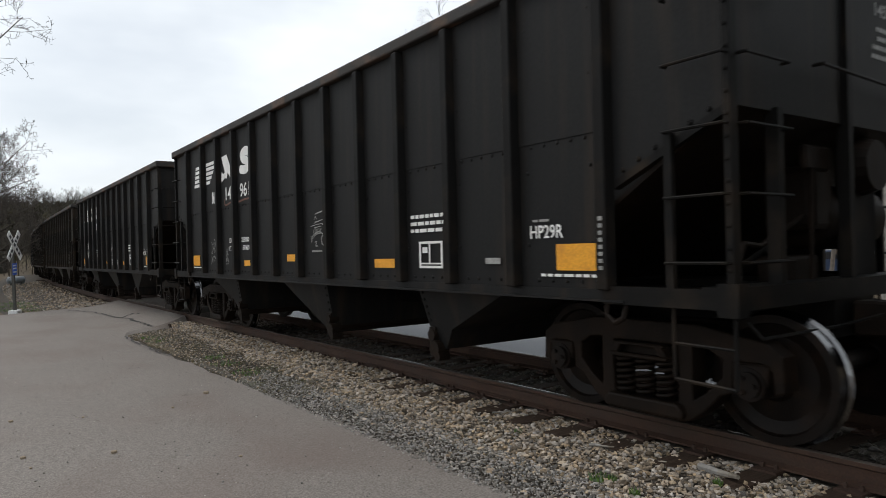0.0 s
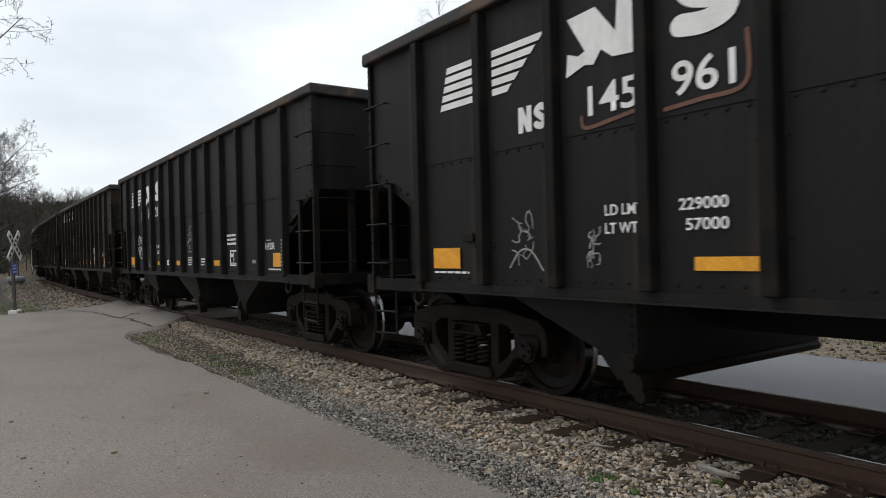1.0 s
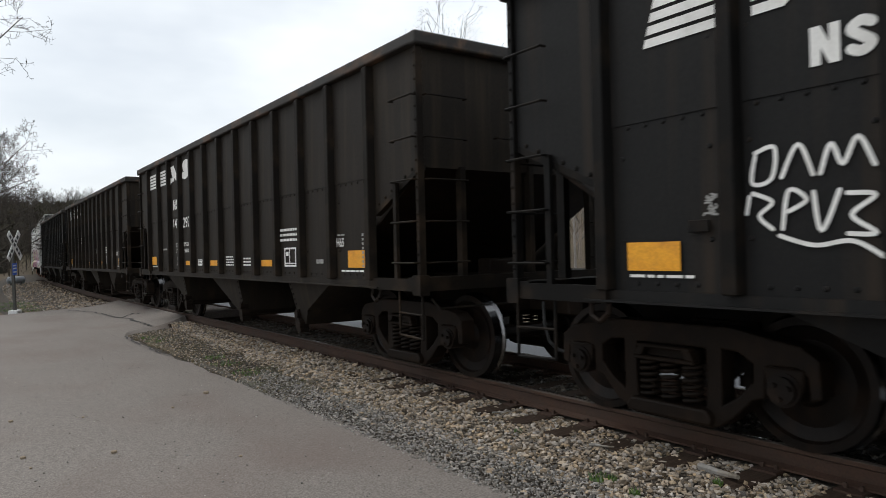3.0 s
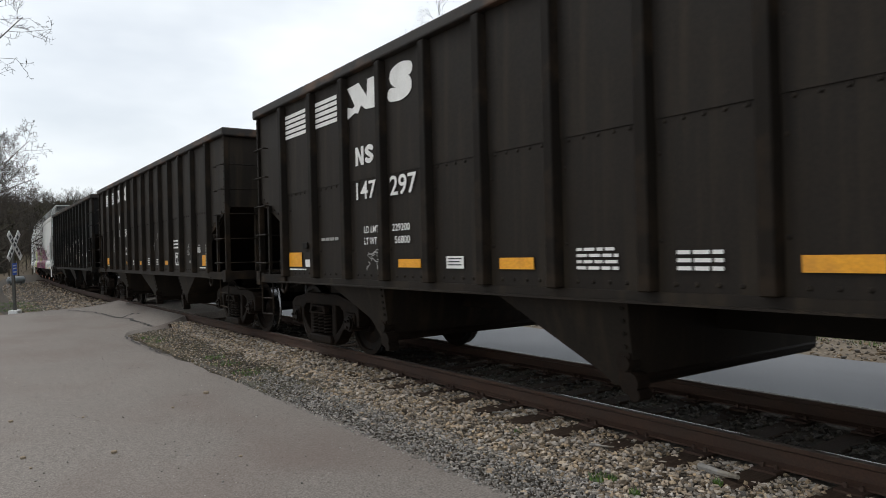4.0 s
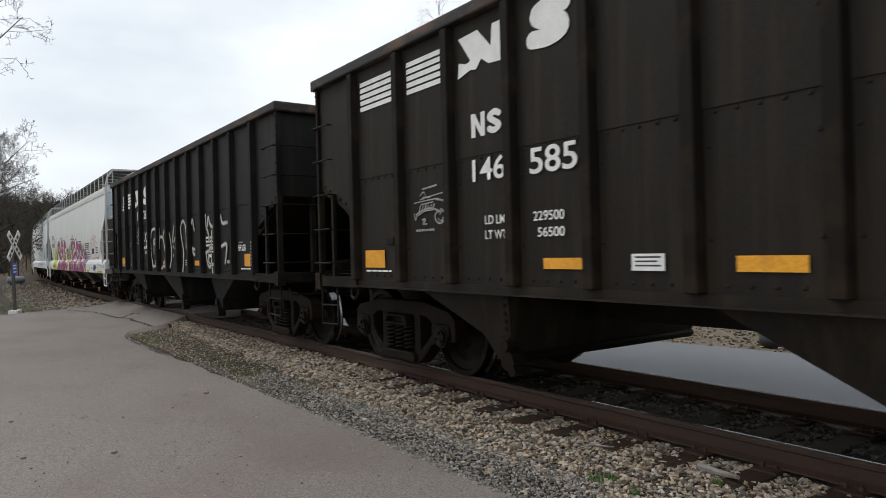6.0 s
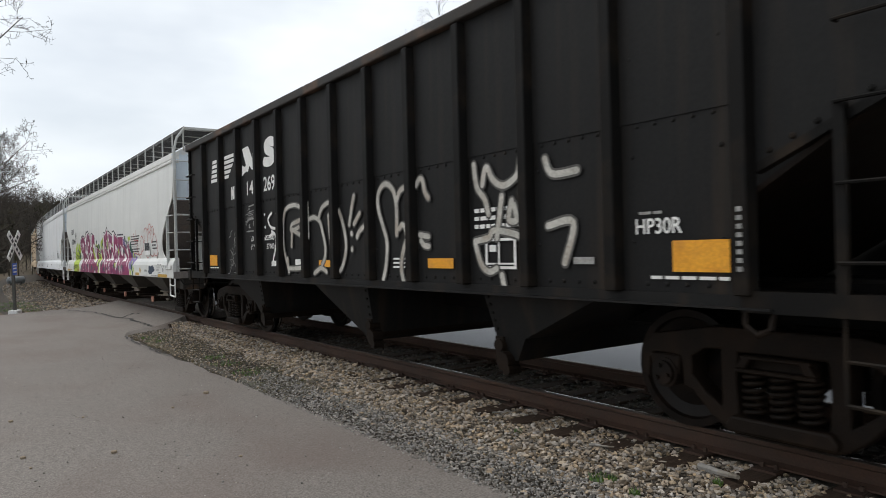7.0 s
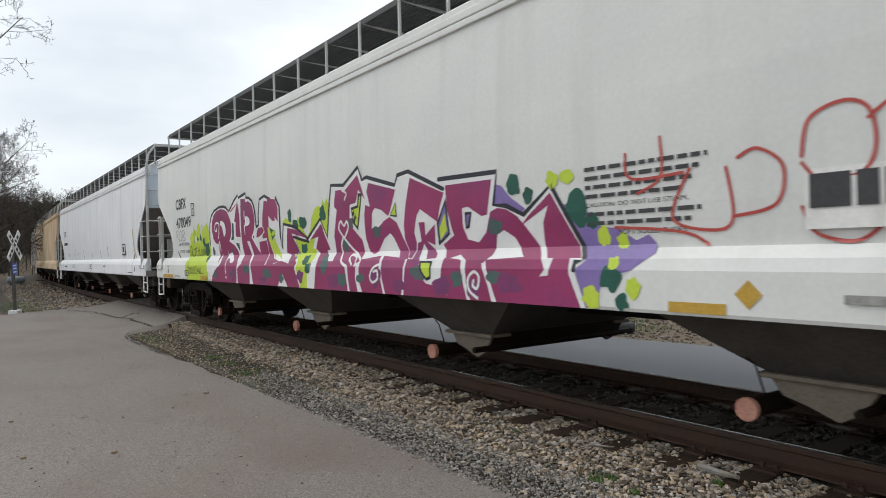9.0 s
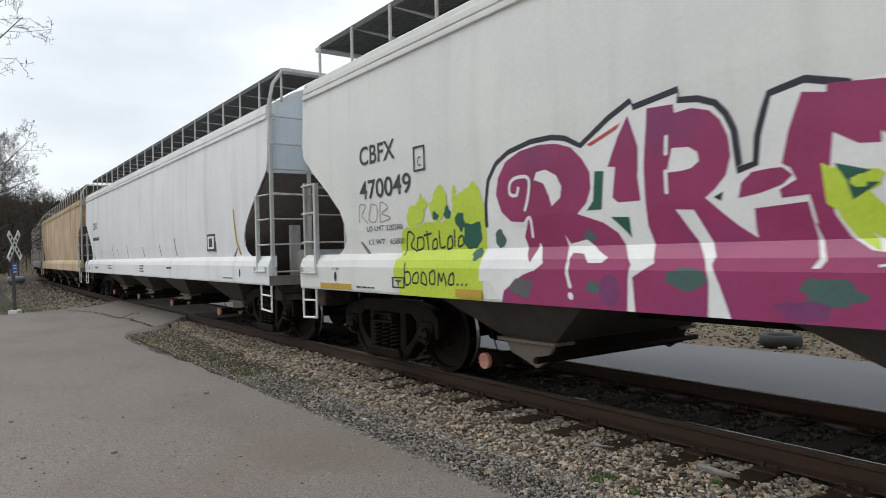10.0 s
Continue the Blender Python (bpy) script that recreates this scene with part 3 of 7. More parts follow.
def sideframe_mesh():
    """One casting: arched top member, pedestal jaws over the journals, two windows, a spring opening and a bowed tension member."""
    half = [(0.50, 0.835), (0.76, 0.785), (1.00, 0.745), (1.11, 0.66), (1.12, 0.42), (1.045, 0.40), (1.035, 0.555), (0.97, 0.60), (0.81, 0.60), (0.755, 0.55), (0.745, 0.37),
            (0.66, 0.345), (0.52, 0.20), (0.40, 0.115), (0.33, 0.095)]
    outline = half + [(-x, z) for x, z in half[::-1]]
    window = [(0.43, 0.675), (0.56, 0.665), (0.665, 0.60), (0.665, 0.47), (0.56, 0.36), (0.43, 0.27)]
    holes = [window, [(-x, z) for x, z in window[::-1]], [(-0.30, 0.235), (0.30, 0.235), (0.315, 0.45), (0.30, 0.665), (-0.30, 0.665), (-0.315, 0.45)]]
    bm = bmesh.new()
    edges = []
    for loop in [outline] + holes:
        vs = [bm.verts.new((x, -0.09, z)) for x, z in loop]
        edges += [bm.edges.new((vs[i], vs[(i + 1) % len(vs)])) for i in range(len(vs))]
    faces = [f for f in bmesh.ops.triangle_fill(bm, edges=edges, use_beauty=True)["geom"] if isinstance(f, bmesh.types.BMFace)]
    made = bmesh.ops.extrude_face_region(bm, geom=faces)["geom"]
    for v in made:
        if isinstance(v, bmesh.types.BMVert):
            v.co.y = 0.09
    bmesh.ops.recalc_face_normals(bm, faces=bm.faces)
    sharp = [e for e in bm.edges if len(e.link_faces) == 2 and e.calc_face_angle() > 1.2]
    bmesh.ops.bevel(bm, geom=sharp, offset=0.014, segments=2, affect="EDGES", profile=0.5)
    return one_mesh(bm, iron)


def spring_seat_mesh():
    bm = bmesh.new()
    prism(bm, [(-0.36, 0.12), (0.36, 0.12), (0.38, 0.17), (0.33, 0.235), (-0.33, 0.235), (-0.38, 0.17)], "y", -0.15, 0.15)
    return one_mesh(bevelled(bm, 0.02, 2), iron)


def adapter_mesh():
    bm = bmesh.new()
    prism(bm, [(-0.12, 0.44), (-0.085, 0.545), (0.085, 0.545), (0.12, 0.44), (0.135, 0.60), (-0.135, 0.60)], "y", -0.11, 0.11)
    return one_mesh(bevelled(bm, 0.012, 1), iron)


def bolster_end_mesh():
    bm = boxes((-0.27, 0.27, -0.03, 0.05, 0.545, 0.575))
    prism(bm, [(-0.27, 0.575), (-0.20, 0.575), (-0.15, 0.66), (-0.22, 0.66)], "y", -0.03, 0.05)
    prism(bm, [(0.27, 0.575), (0.20, 0.575), (0.15, 0.66), (0.22, 0.66)], "y", -0.03, 0.05)
    box(bm, -0.24, 0.24, -0.03, 0.05, 0.64, 0.665)
    return one_mesh(bevelled(bm, 0.008, 1), iron)


def spring_mesh():
    bm = bmesh.new()
    pts = []
    for k in range(6 * 10 + 1):
        a = k / 10 * 6.28319
        pts.append((0.068 * math.cos(a), 0.068 * math.sin(a), 0.24 + 0.29 * k / 60))
    rings = []
    for k, p in enumerate(pts):
        a = k / 10 * 6.28319
        ring = []
        for i in range(5):
            b = i * 1.25664
            rr = 0.068 + 0.017 * math.cos(b)
            ring.append(bm.verts.new((rr * math.cos(a), rr * math.sin(a), p[2] + 0.017 * math.sin(b))))
        rings.append(ring)
    for a, b in zip(rings, rings[1:]):
        for i in range(5):
            bm.faces.new((a[i], a[(i + 1) % 5], b[(i + 1) % 5], b[i]))
    return one_mesh(bm, iron, smooth=True)


def hand_wheel(car, x, y, z, r, spokes):
    """A spoked hand-brake wheel that faces along the car."""
    bm = bmesh.new()
    rings = []
    for k in range(28):
        a = k * 6.28319 / 28
        rings.append([bm.verts.new((0.014 * math.sin(i * 1.0472), (r + 0.014 * math.cos(i * 1.0472)) * math.cos(a), (r + 0.014 * math.cos(i * 1.0472)) * math.sin(a))) for i in range(6)])
    for k in range(28):
        for i in range(6):
            bm.faces.new((rings[k][i], rings[k][(i + 1) % 6], rings[(k + 1) % 28][(i + 1) % 6], rings[(k + 1) % 28][i]))
    w = part("brake_wheel", bm, iron, car, "dark spoked hand-brake wheel", at=pose(x, y, z), smooth=True)
    for k in range(spokes):
        a = k * 6.28319 / spokes + 0.3
        part("spoke", bar([(-0.02, 0, 0), (0, r * math.cos(a), r * math.sin(a))], 0.012, 5), iron, w)
    bm = bmesh.new()
    tube(bm, (-0.12, 0, 0), (0.01, 0, 0), 0.06, 0.05, n=12)
    part("hub", bm, iron, w)


WHEELSET, SIDEFRAME, SPRING = wheelset_mesh(), sideframe_mesh(), spring_mesh()
SPRING_SEAT, ADAPTER, BOLSTER_END = spring_seat_mesh(), adapter_mesh(), bolster_end_mesh()
FRAME_Y = 1.0


def bogie(car, x):
    bm = boxes((-0.23, 0.23, -1.10, 1.10, 0.545, 0.66), (-0.30, 0.30, -0.35, 0.35, 0.62, 0.80))
    b = part("bogie", bevelled(bm, 0.015, 1), iron, car, "greasy cast-iron freight bogie", at=pose(x, 0, 0))
    for s in (-1, 1):
        part("sideframe", SIDEFRAME, None, b, "dusty cast side frame", at=pose(0, s * FRAME_Y, 0))
        part("spring_seat", SPRING_SEAT, None, b, at=pose(0, s * FRAME_Y, 0))
        part("bolster_end", BOLSTER_END, None, b, at=pose(0, s * (FRAME_Y + 0.15), 0))
        for dx in (-0.889, 0.889):
            part("bearing_adapter", ADAPTER, None, b, at=pose(dx, s * FRAME_Y, 0))
        for dx in (-0.19, 0.0, 0.19):
            part("spring", SPRING, None, b, at=pose(dx, s * (FRAME_Y + 0.07), 0))
    for dx in (-0.889, 0.889):
        part("wheelset", WHEELSET, None, b, "rusty wheels with bright treads on an axle", at=pose(dx, 0, 0.457))
    for dx in (-0.39, 0.39):
        part("brake_beam", boxes((dx - 0.03, dx + 0.03, -0.75, 0.75, 0.36, 0.44)), iron, b)
    return b


def coupler(car, x, s, trim):
    """Draft gear and knuckle at one end, s = +1 at the front."""
    bm = boxes((0, 0.5, -0.11, 0.11, 0.72, 0.98))
    prism(bm, [(0.42, -0.16), (0.72, -0.20), (0.80, -0.05), (0.70, 0.05), (0.72, 0.18), (0.5, 0.2)], "z", 0.70, 1.0)
    c = part("coupler", bevelled(bm, 0.02, 1), iron, car, "rusty knuckle coupler", at=pose(x, 0, 0, 0, 0, 0 if s > 0 else 180))
    part("brake_hose", bar([(0.42, -0.28, 0.84), (0.46, -0.30, 0.60), (0.52, -0.30, 0.42), (0.62, -0.26, 0.33), (0.76, -0.2, 0.31)], 0.02, 7), rubber, c)
    part("release_lever", bar([(-0.02, -1.45, 0.92), (0.05, -1.40, 0.82), (0.05, -0.4, 0.82), (0.25, -0.2, 0.9)], 0.012, 5), trim, c)


HALF = 6.55


def hx(d):
    """Local x from metres ahead of the rear end."""
    return d - HALF


def rivet_field(places, y, r=0.019):
    """Hexagonal rivet heads on a wall that faces the side of y."""
    bm = bmesh.new()
    s = -1 if y < 0 else 1
    for x, z in places:
        ring = [bm.verts.new((x + r * math.cos(k * 1.0472), y, z + r * math.sin(k * 1.0472))) for k in range(6)]
        top = [bm.verts.new((x + r * 0.55 * math.cos(k * 1.0472), y + s * 0.011, z + r * 0.55 * math.sin(k * 1.0472))) for k in range(6)]
        for k in range(6):
            j = (k + 1) % 6
            bm.faces.new((ring[k], ring[j], top[j], top[k]))
        bm.faces.new(top)
    return bm


def rung_bar(bm, a, b, out, r=0.011):
    """A grab iron from a to b that stands off by out."""
    a, b, o = Vector(a), Vector(b), Vector(out)
    for p, q in ((a, a + o), (a + o, b + o), (b + o, b)):
        tube(bm, p, q, r, n=6)
    return bm


def build_hopper(paint, trim, label):
    car = tagged(new("coal_hopper_car"), label, "railway car", "cars of the freight train")
    W = 1.535
    half_ribs = [0.905, 1.79, 2.68, 3.58, 4.50, 5.52]
    ribs_x = sorted([0.0] + half_ribs + [-r for r in half_ribs])
    SH = 0.92
    # shared pieces
    panel = {}
    for a, b in zip(ribs_x, ribs_x[1:]):
        w = round(b - a, 3) / 2 - 0.05
        if w not in panel:
            panel[w] = one_mesh(boxes((-w, w, -0.006, 0.012, 1.08, 2.325), (-w, w, -0.014, 0.010, 2.29, 3.60)), paint)
    rib_bm = bmesh.new()
    prism(rib_bm, [(-0.07, 0.0), (-0.05, -0.098), (0.05, -0.098), (0.07, 0.0)], "z", 1.10, 3.56)
    rib = one_mesh(bevelled(rib_bm, 0.008, 1), trim)
    for s in (-1, 1):
        flip = 0 if s < 0 else 180
        for a, b in zip(ribs_x, ribs_x[1:]):
            part("side_panel", panel[round(b - a, 3) / 2 - 0.05], None, car, at=pose((a + b) / 2, s * W, 0, 0, 0, flip))
        for x in ribs_x:
            part("rib", rib, None, car, at=pose(x, s * W, 0, 0, 0, flip))
        # end panels, cut off along the slope of the floor
        for e in (-1, 1):
            bm = bmesh.new()
            xa, xb = e * 5.58, e * (HALF - 0.03)
            prism(bm, [(xa, 3.6), (xb, 3.6), (xb, 2.32), (xa, 1.90)], "y", s * (W - 0.012), s * (W + 0.008))
            part("end_panel", bm, paint, car)
            bm = bmesh.new()
            prism(bm, [(xb, 2.32), (xb, 2.26), (xa, 1.84), (xa, 1.90)], "y", s * (W + 0.010), s * (W - 0.07))
            rv = rivet_field([(xa + (xb - xa) * q, 1.93 + 0.42 * q) for q in (0.1, 0.25, 0.4, 0.55, 0.7, 0.85)], s * (W + 0.012), 0.022)
            part("slope_angle", bm, trim, car)
            part("rivets", rv, trim, car, kind="stuff")
        # chord and sill
        part("top_chord", bevelled(boxes((-HALF - 0.03, HALF + 0.03, min(s * 1.50, s * 1.63), max(s * 1.50, s * 1.63), 3.575, 3.70)), 0.02, 2), chord_rust, car, "rust-edged top chord")
        lo, hi = sorted((s * 1.47, s * 1.565))
        part("side_sill", boxes((-5.7, 5.7, lo, hi, 1.02, 1.10), (-5.7, 5.7, *sorted((s * 1.545, s * 1.62)), 1.015, 1.03)), paint, car)
        pl = []
        for a, b in zip(ribs_x, ribs_x[1:]):
            c = (a + b) / 2
            pl += [(c + d, 1.155) for d in (-0.24, -0.08, 0.08, 0.24)]
            pl += [(c + d, 2.265) for d in (-0.30, -0.15, 0.0, 0.15, 0.30)]
            pl += [(c + d, z) for d in (-0.35, 0.35) for z in (1.45, 2.05, 2.75, 3.25)]
        part("rivets", rivet_field(pl, s * (W + 0.007)), paint, car, kind="stuff")
    for e in (-1, 1):
        xe = e * HALF
        part("end_chord", bevelled(boxes((*sorted((xe - e * 0.07, xe + e * 0.06)), -1.63, 1.63, 3.56, 3.705)), 0.025, 2), chord_rust, car)
        part("end_sheet", boxes((*sorted((xe - e * 0.06, xe - e * 0.04)), -1.51, 1.51, 2.30, 3.60)), paint, car)
        bm = bmesh.new()
        prism(bm, [(xe - e * 0.05, 2.34), (xe - e * 0.05, 2.30), (xe - e * 2.10, 1.04), (xe - e * 2.10, 1.08)], "y", -1.50, 1.50)
        # iron is darker than the body paint: the end opening's shade as colour
        part("slope_sheet", bm, iron, car)
        for y, top in ((-1.0, 2.32), (0.0, 3.57), (1.0, 2.32)):
            part("end_post", boxes((*sorted((xe - e * 0.09, xe - e * 0.0)), y - 0.035, y + 0.035, 1.10, top)), trim, car)
        for s in (-1, 1):
            lo, hi = sorted((s * 1.50, s * 1.585))
            post = bevelled(boxes((*sorted((xe - e * 0.055, xe)), lo, hi, 1.0, 3.58)), 0.006, 1)
            cp = part("corner_post", post, trim, car)
            part("rivets", rivet_field([(xe - e * 0.028, 1.25 + 0.14 * k) for k in range(17)], s * 1.588, 0.016), trim, cp, kind="stuff")
            part("ladder_stile", boxes((*sorted((xe - e * 0.49, xe - e * 0.43)), *sorted((s * 1.56, s * 1.60)), 1.06, 2.17)), trim, car)
            for z in (3.05, 2.61, 2.17, 1.73, 1.30):
                bm = bmesh.new()
                rung_bar(bm, (xe - e * 0.46, s * 1.585, z), (xe - e * 0.02, s * 1.585, z + 0.0), (0, s * 0.06, 0))
                part("grab_iron", bm, trim, car)
                bm = bmesh.new()
                rung_bar(bm, (xe, s * 1.50, z), (xe, s * 0.98, z), (e * 0.06, 0, 0))
                part("grab_iron", bm, trim, car)
            # stirrup step below the corner
            part("stirrup_step", bar([(xe - e * 0.47, s * 1.55, 1.02), (xe - e * 0.47, s * 1.55, 0.52), (xe - e * 0.02, s * 1.55, 0.50), (xe - e * 0.02, s * 1.55, 1.02)], 0.014), trim, car)
            part("stirrup_rung", bar([(xe - e * 0.47, s * 1.55, 0.76), (xe - e * 0.02, s * 1.55, 0.75)], 0.012), trim, car)
            part("jacking_hook", bar([(xe - e * 0.86, s * 1.55, 1.03), (xe - e * 0.88, s * 1.57, 0.90), (xe - e * 0.96, s * 1.57, 0.86), (xe - e * 1.04, s * 1.57, 0.92), (xe - e * 1.04, s * 1.55, 1.03)], 0.02), iron, car)
        part("end_handrail", bar([(xe, -0.55, 2.66), (xe + e * 0.07, -0.55, 2.66), (xe + e * 0.07, 1.46, 2.60), (xe, 1.46, 2.60)], 0.013), trim, car)
        part("end_sill", boxes((*sorted((xe - e * 0.22, xe + e * 0.03)), -1.60, 1.60, 1.0, 1.145), (*sorted((xe - e * 1.05, xe)), -1.60, -1.52, 1.0, 1.13),
                               (*sorted((xe - e * 1.05, xe)), 1.52, 1.60, 1.0, 1.13), (*sorted((xe - e * 0.10, xe + e * 0.045)), -1.62, -1.50, 0.96, 1.17)), trim, car)
        part("end_floor", boxes((*sorted((xe - e * 2.2, xe - e * 0.2)), -1.45, 1.45, 1.02, 1.05)), trim, car)
        coupler(car, xe + e * 0.02, e, trim)
        bogie(car, 5.46 if e > 0 else -5.34)
    # brake gear on the rear platform
    tank = bmesh.new()
    tube(tank, (-5.9, -0.7, 1.33), (-5.9, 0.3, 1.33), 0.2, n=14)
    part("air_tank", tank, iron, car)
    part("brake_cylinder", bevelled(boxes((-6.3, -6.05, 0.45, 0.85, 1.1, 1.5)), 0.03, 2), iron, car)
    part("brake_valve", bevelled(boxes((6.0, 6.25, -0.4, 0.1, 1.1, 1.32)), 0.03, 2), iron, car)
    hand_wheel(car, -6.62, 0.6, 2.0, 0.26, 4)
    part("centre_sill", boxes((-HALF, HALF, -0.32, 0.32, 0.72, 1.12)), trim, car)
    part("hopper_floor", boxes((-5.6, 5.6, -1.53, 1.53, 1.03, 1.07)), trim, car)
    # pockets; their sides lean inwards
    for outline in ([(2.20, 1.06), (3.22, 0.62), (3.38, 0.40), (3.55, 0.40), (3.61, 0.60), (3.69, 1.06)],
                    [(5.62, 1.06), (6.85, 0.42), (6.93, 0.35), (7.10, 0.35), (7.14, 0.45), (7.20, 1.06)],
                    [(9.41, 1.06), (9.49, 0.60), (9.55, 0.40), (9.72, 0.40), (9.88, 0.62), (10.90, 1.06)]):
        bm = bmesh.new()
        near = [bm.verts.new((hx(x), -1.50 + (1.06 - z) * 0.22, z)) for x, z in outline]
        far = [bm.verts.new((hx(x), 1.50 - (1.06 - z) * 0.22, z)) for x, z in outline]
        bm.faces.new(near)
        bm.faces.new(far[::-1])
        for i in range(len(outline)):
            j = (i + 1) % len(outline)
            bm.faces.new((near[i], far[i], far[j], near[j]))
        pk = part("discharge_pocket", bm, paint, car, "sloped steel discharge hopper")
        edge = hx(outline[3][0]) if outline[0][0] < 9 else hx(outline[2][0])
        bm = bmesh.new()
        tube(bm, (edge, -1.36, 0.42), (edge, 1.36, 0.42), 0.05, n=10)
        for dz, dx, r in ((0.0, 0.05, 0.085), (0.14, 0.0, 0.06), (-0.08, 0.1, 0.05)):
            tube(bm, (edge + dx, -1.44, 0.40 + dz), (edge + dx, -1.30, 0.40 + dz), r, n=12)
        box(bm, edge - 0.06, edge + 0.05, -1.42, -1.36, 0.38, 0.62)
        part("door_lock", bm, iron, pk, "greasy door locking gear")
        rv = bmesh.new()
        ex, ez = (outline[4], outline[5]) if outline[0][0] < 9 else (outline[1], outline[0])
        pts = [(hx(ex[0] + (ez[0] - ex[0]) * q) + (-0.05 if outline[0][0] < 9 else 0.05), ex[1] + (ez[1] - ex[1]) * q) for q in (0.2, 0.36, 0.52, 0.68, 0.84)]
        for x, z in pts:
            tube(rv, (x, -1.50 + (1.06 - z) * 0.22 - 0.012, z), (x, -1.47 + (1.06 - z) * 0.22, z), 0.018, n=6)
        part("rivets", rv, trim, pk, kind="stuff")
    return car


FACE = -1.556          # painted marks lie on the near side sheets


def stuff_mark(name, mesh, material, parent, label=""):
    """Writing too small to pick apart."""
    return tagged(marking(name, mesh, material, parent, label), kind="stuff")


MARK_SHIFT = 0.0


def mx(d):
    """Local x of a mark, from metres ahead of the rear end."""
    return d - HALF - 0.06 + MARK_SHIFT


def bars(x0, x1, z0, z1, rows, y=FACE, seed=0, words=True):
    """Lines of writing that cannot be read, as small bars."""
    rs = random.Random(seed)
    bm = bmesh.new()
    h = (z1 - z0) / rows
    for k in range(rows):
        z = z1 - (k + 0.8) * h
        x = x0
        while x < x1 - 0.02:
            w = min(rs.uniform(0.05, 0.13) if words else x1 - x0, x1 - x)
            box(bm, mx(x), mx(x + w), y, y + 0.003, z, z + h * 0.5)
            x += w + 0.022
    return bm


def tape(car, x0, x1, z0, z1, material=None, name="reflective_strip", label="orange reflective strip"):
    marking(name, boxes((mx(x0), mx(x1), FACE, FACE + 0.004, z0, z1)), material or mark_orange, car, label)


def emblem(car, style=0):
    """The owner's device: slanted stripes and two solid figures."""
    y = FACE - 0.001
    z0, z1 = (2.79, 3.22) if style == 0 else (3.08, 3.44)
    left, right = (1.46, 2.02) if style == 0 else (1.24, 1.95)
    h = (z1 - z0) / 5
    for k in range(5):
        za = z0 + k * h
        sl = 0.30 if style == 0 else 0.0
        bm = bmesh.new()
        a, b = mx(left + sl * (za - z0)), mx(right)
        poly(bm, [(a, za), (b, za), (b, za + h * 0.70), (a + sl * h * 0.70, za + h * 0.70)], y)
        marking("stripe", bm, mark_white, car, "white painted stripe")
        bm = bmesh.new()
        end = mx(2.46 + 0.47 * (k + 0.6) / 4.6) if style == 0 else mx(2.90)
        poly(bm, [(mx(2.26), za), (end - (0.06 if style == 0 else 0), za), (end, za + h * 0.70), (mx(2.26), za + h * 0.70)], y)
        marking("stripe", bm, mark_white, car, "white painted stripe")
    a, b = mx(3.17), mx(3.89)
    bm = bmesh.new()
    m = (z1 - z0) / 0.43
    outline = [(0.02, 0.41), (0.31, 0.43), (0.50, 0.20), (0.52, 0.43), (0.72, 0.43), (0.72, 0.0), (0.47, 0.02), (0.40, 0.24), (0.36, 0.10), (0.28, 0.0), (0.20, 0.02), (0.0, -0.04), (0.02, 0.14), (0.13, 0.10), (0.22, 0.13), (0.20, 0.20)]
    bm.faces.new([bm.verts.new((a + u, y, z0 + v * m)) for u, v in outline])
    bmesh.ops.triangulate(bm, faces=bm.faces[:])
    marking("emblem", bm, mark_white, car, "white slanted angular device")
    bm = bmesh.new()
    c, zc, hh = mx(4.40), (z0 + z1) / 2, (z1 - z0) / 2
    ribbon(bm, curve_through([(c + 0.18, zc + hh * 0.58), (c + 0.02, zc + hh * 0.72), (c - 0.14, zc + hh * 0.50), (c - 0.08, zc + hh * 0.16), (c + 0.12, zc - hh * 0.14),
                              (c + 0.15, zc - hh * 0.52), (c, zc - hh * 0.72), (c - 0.19, zc - hh * 0.62)], 5), 0.15, y)
    marking("emblem", bm, mark_white, car, "white curved device")


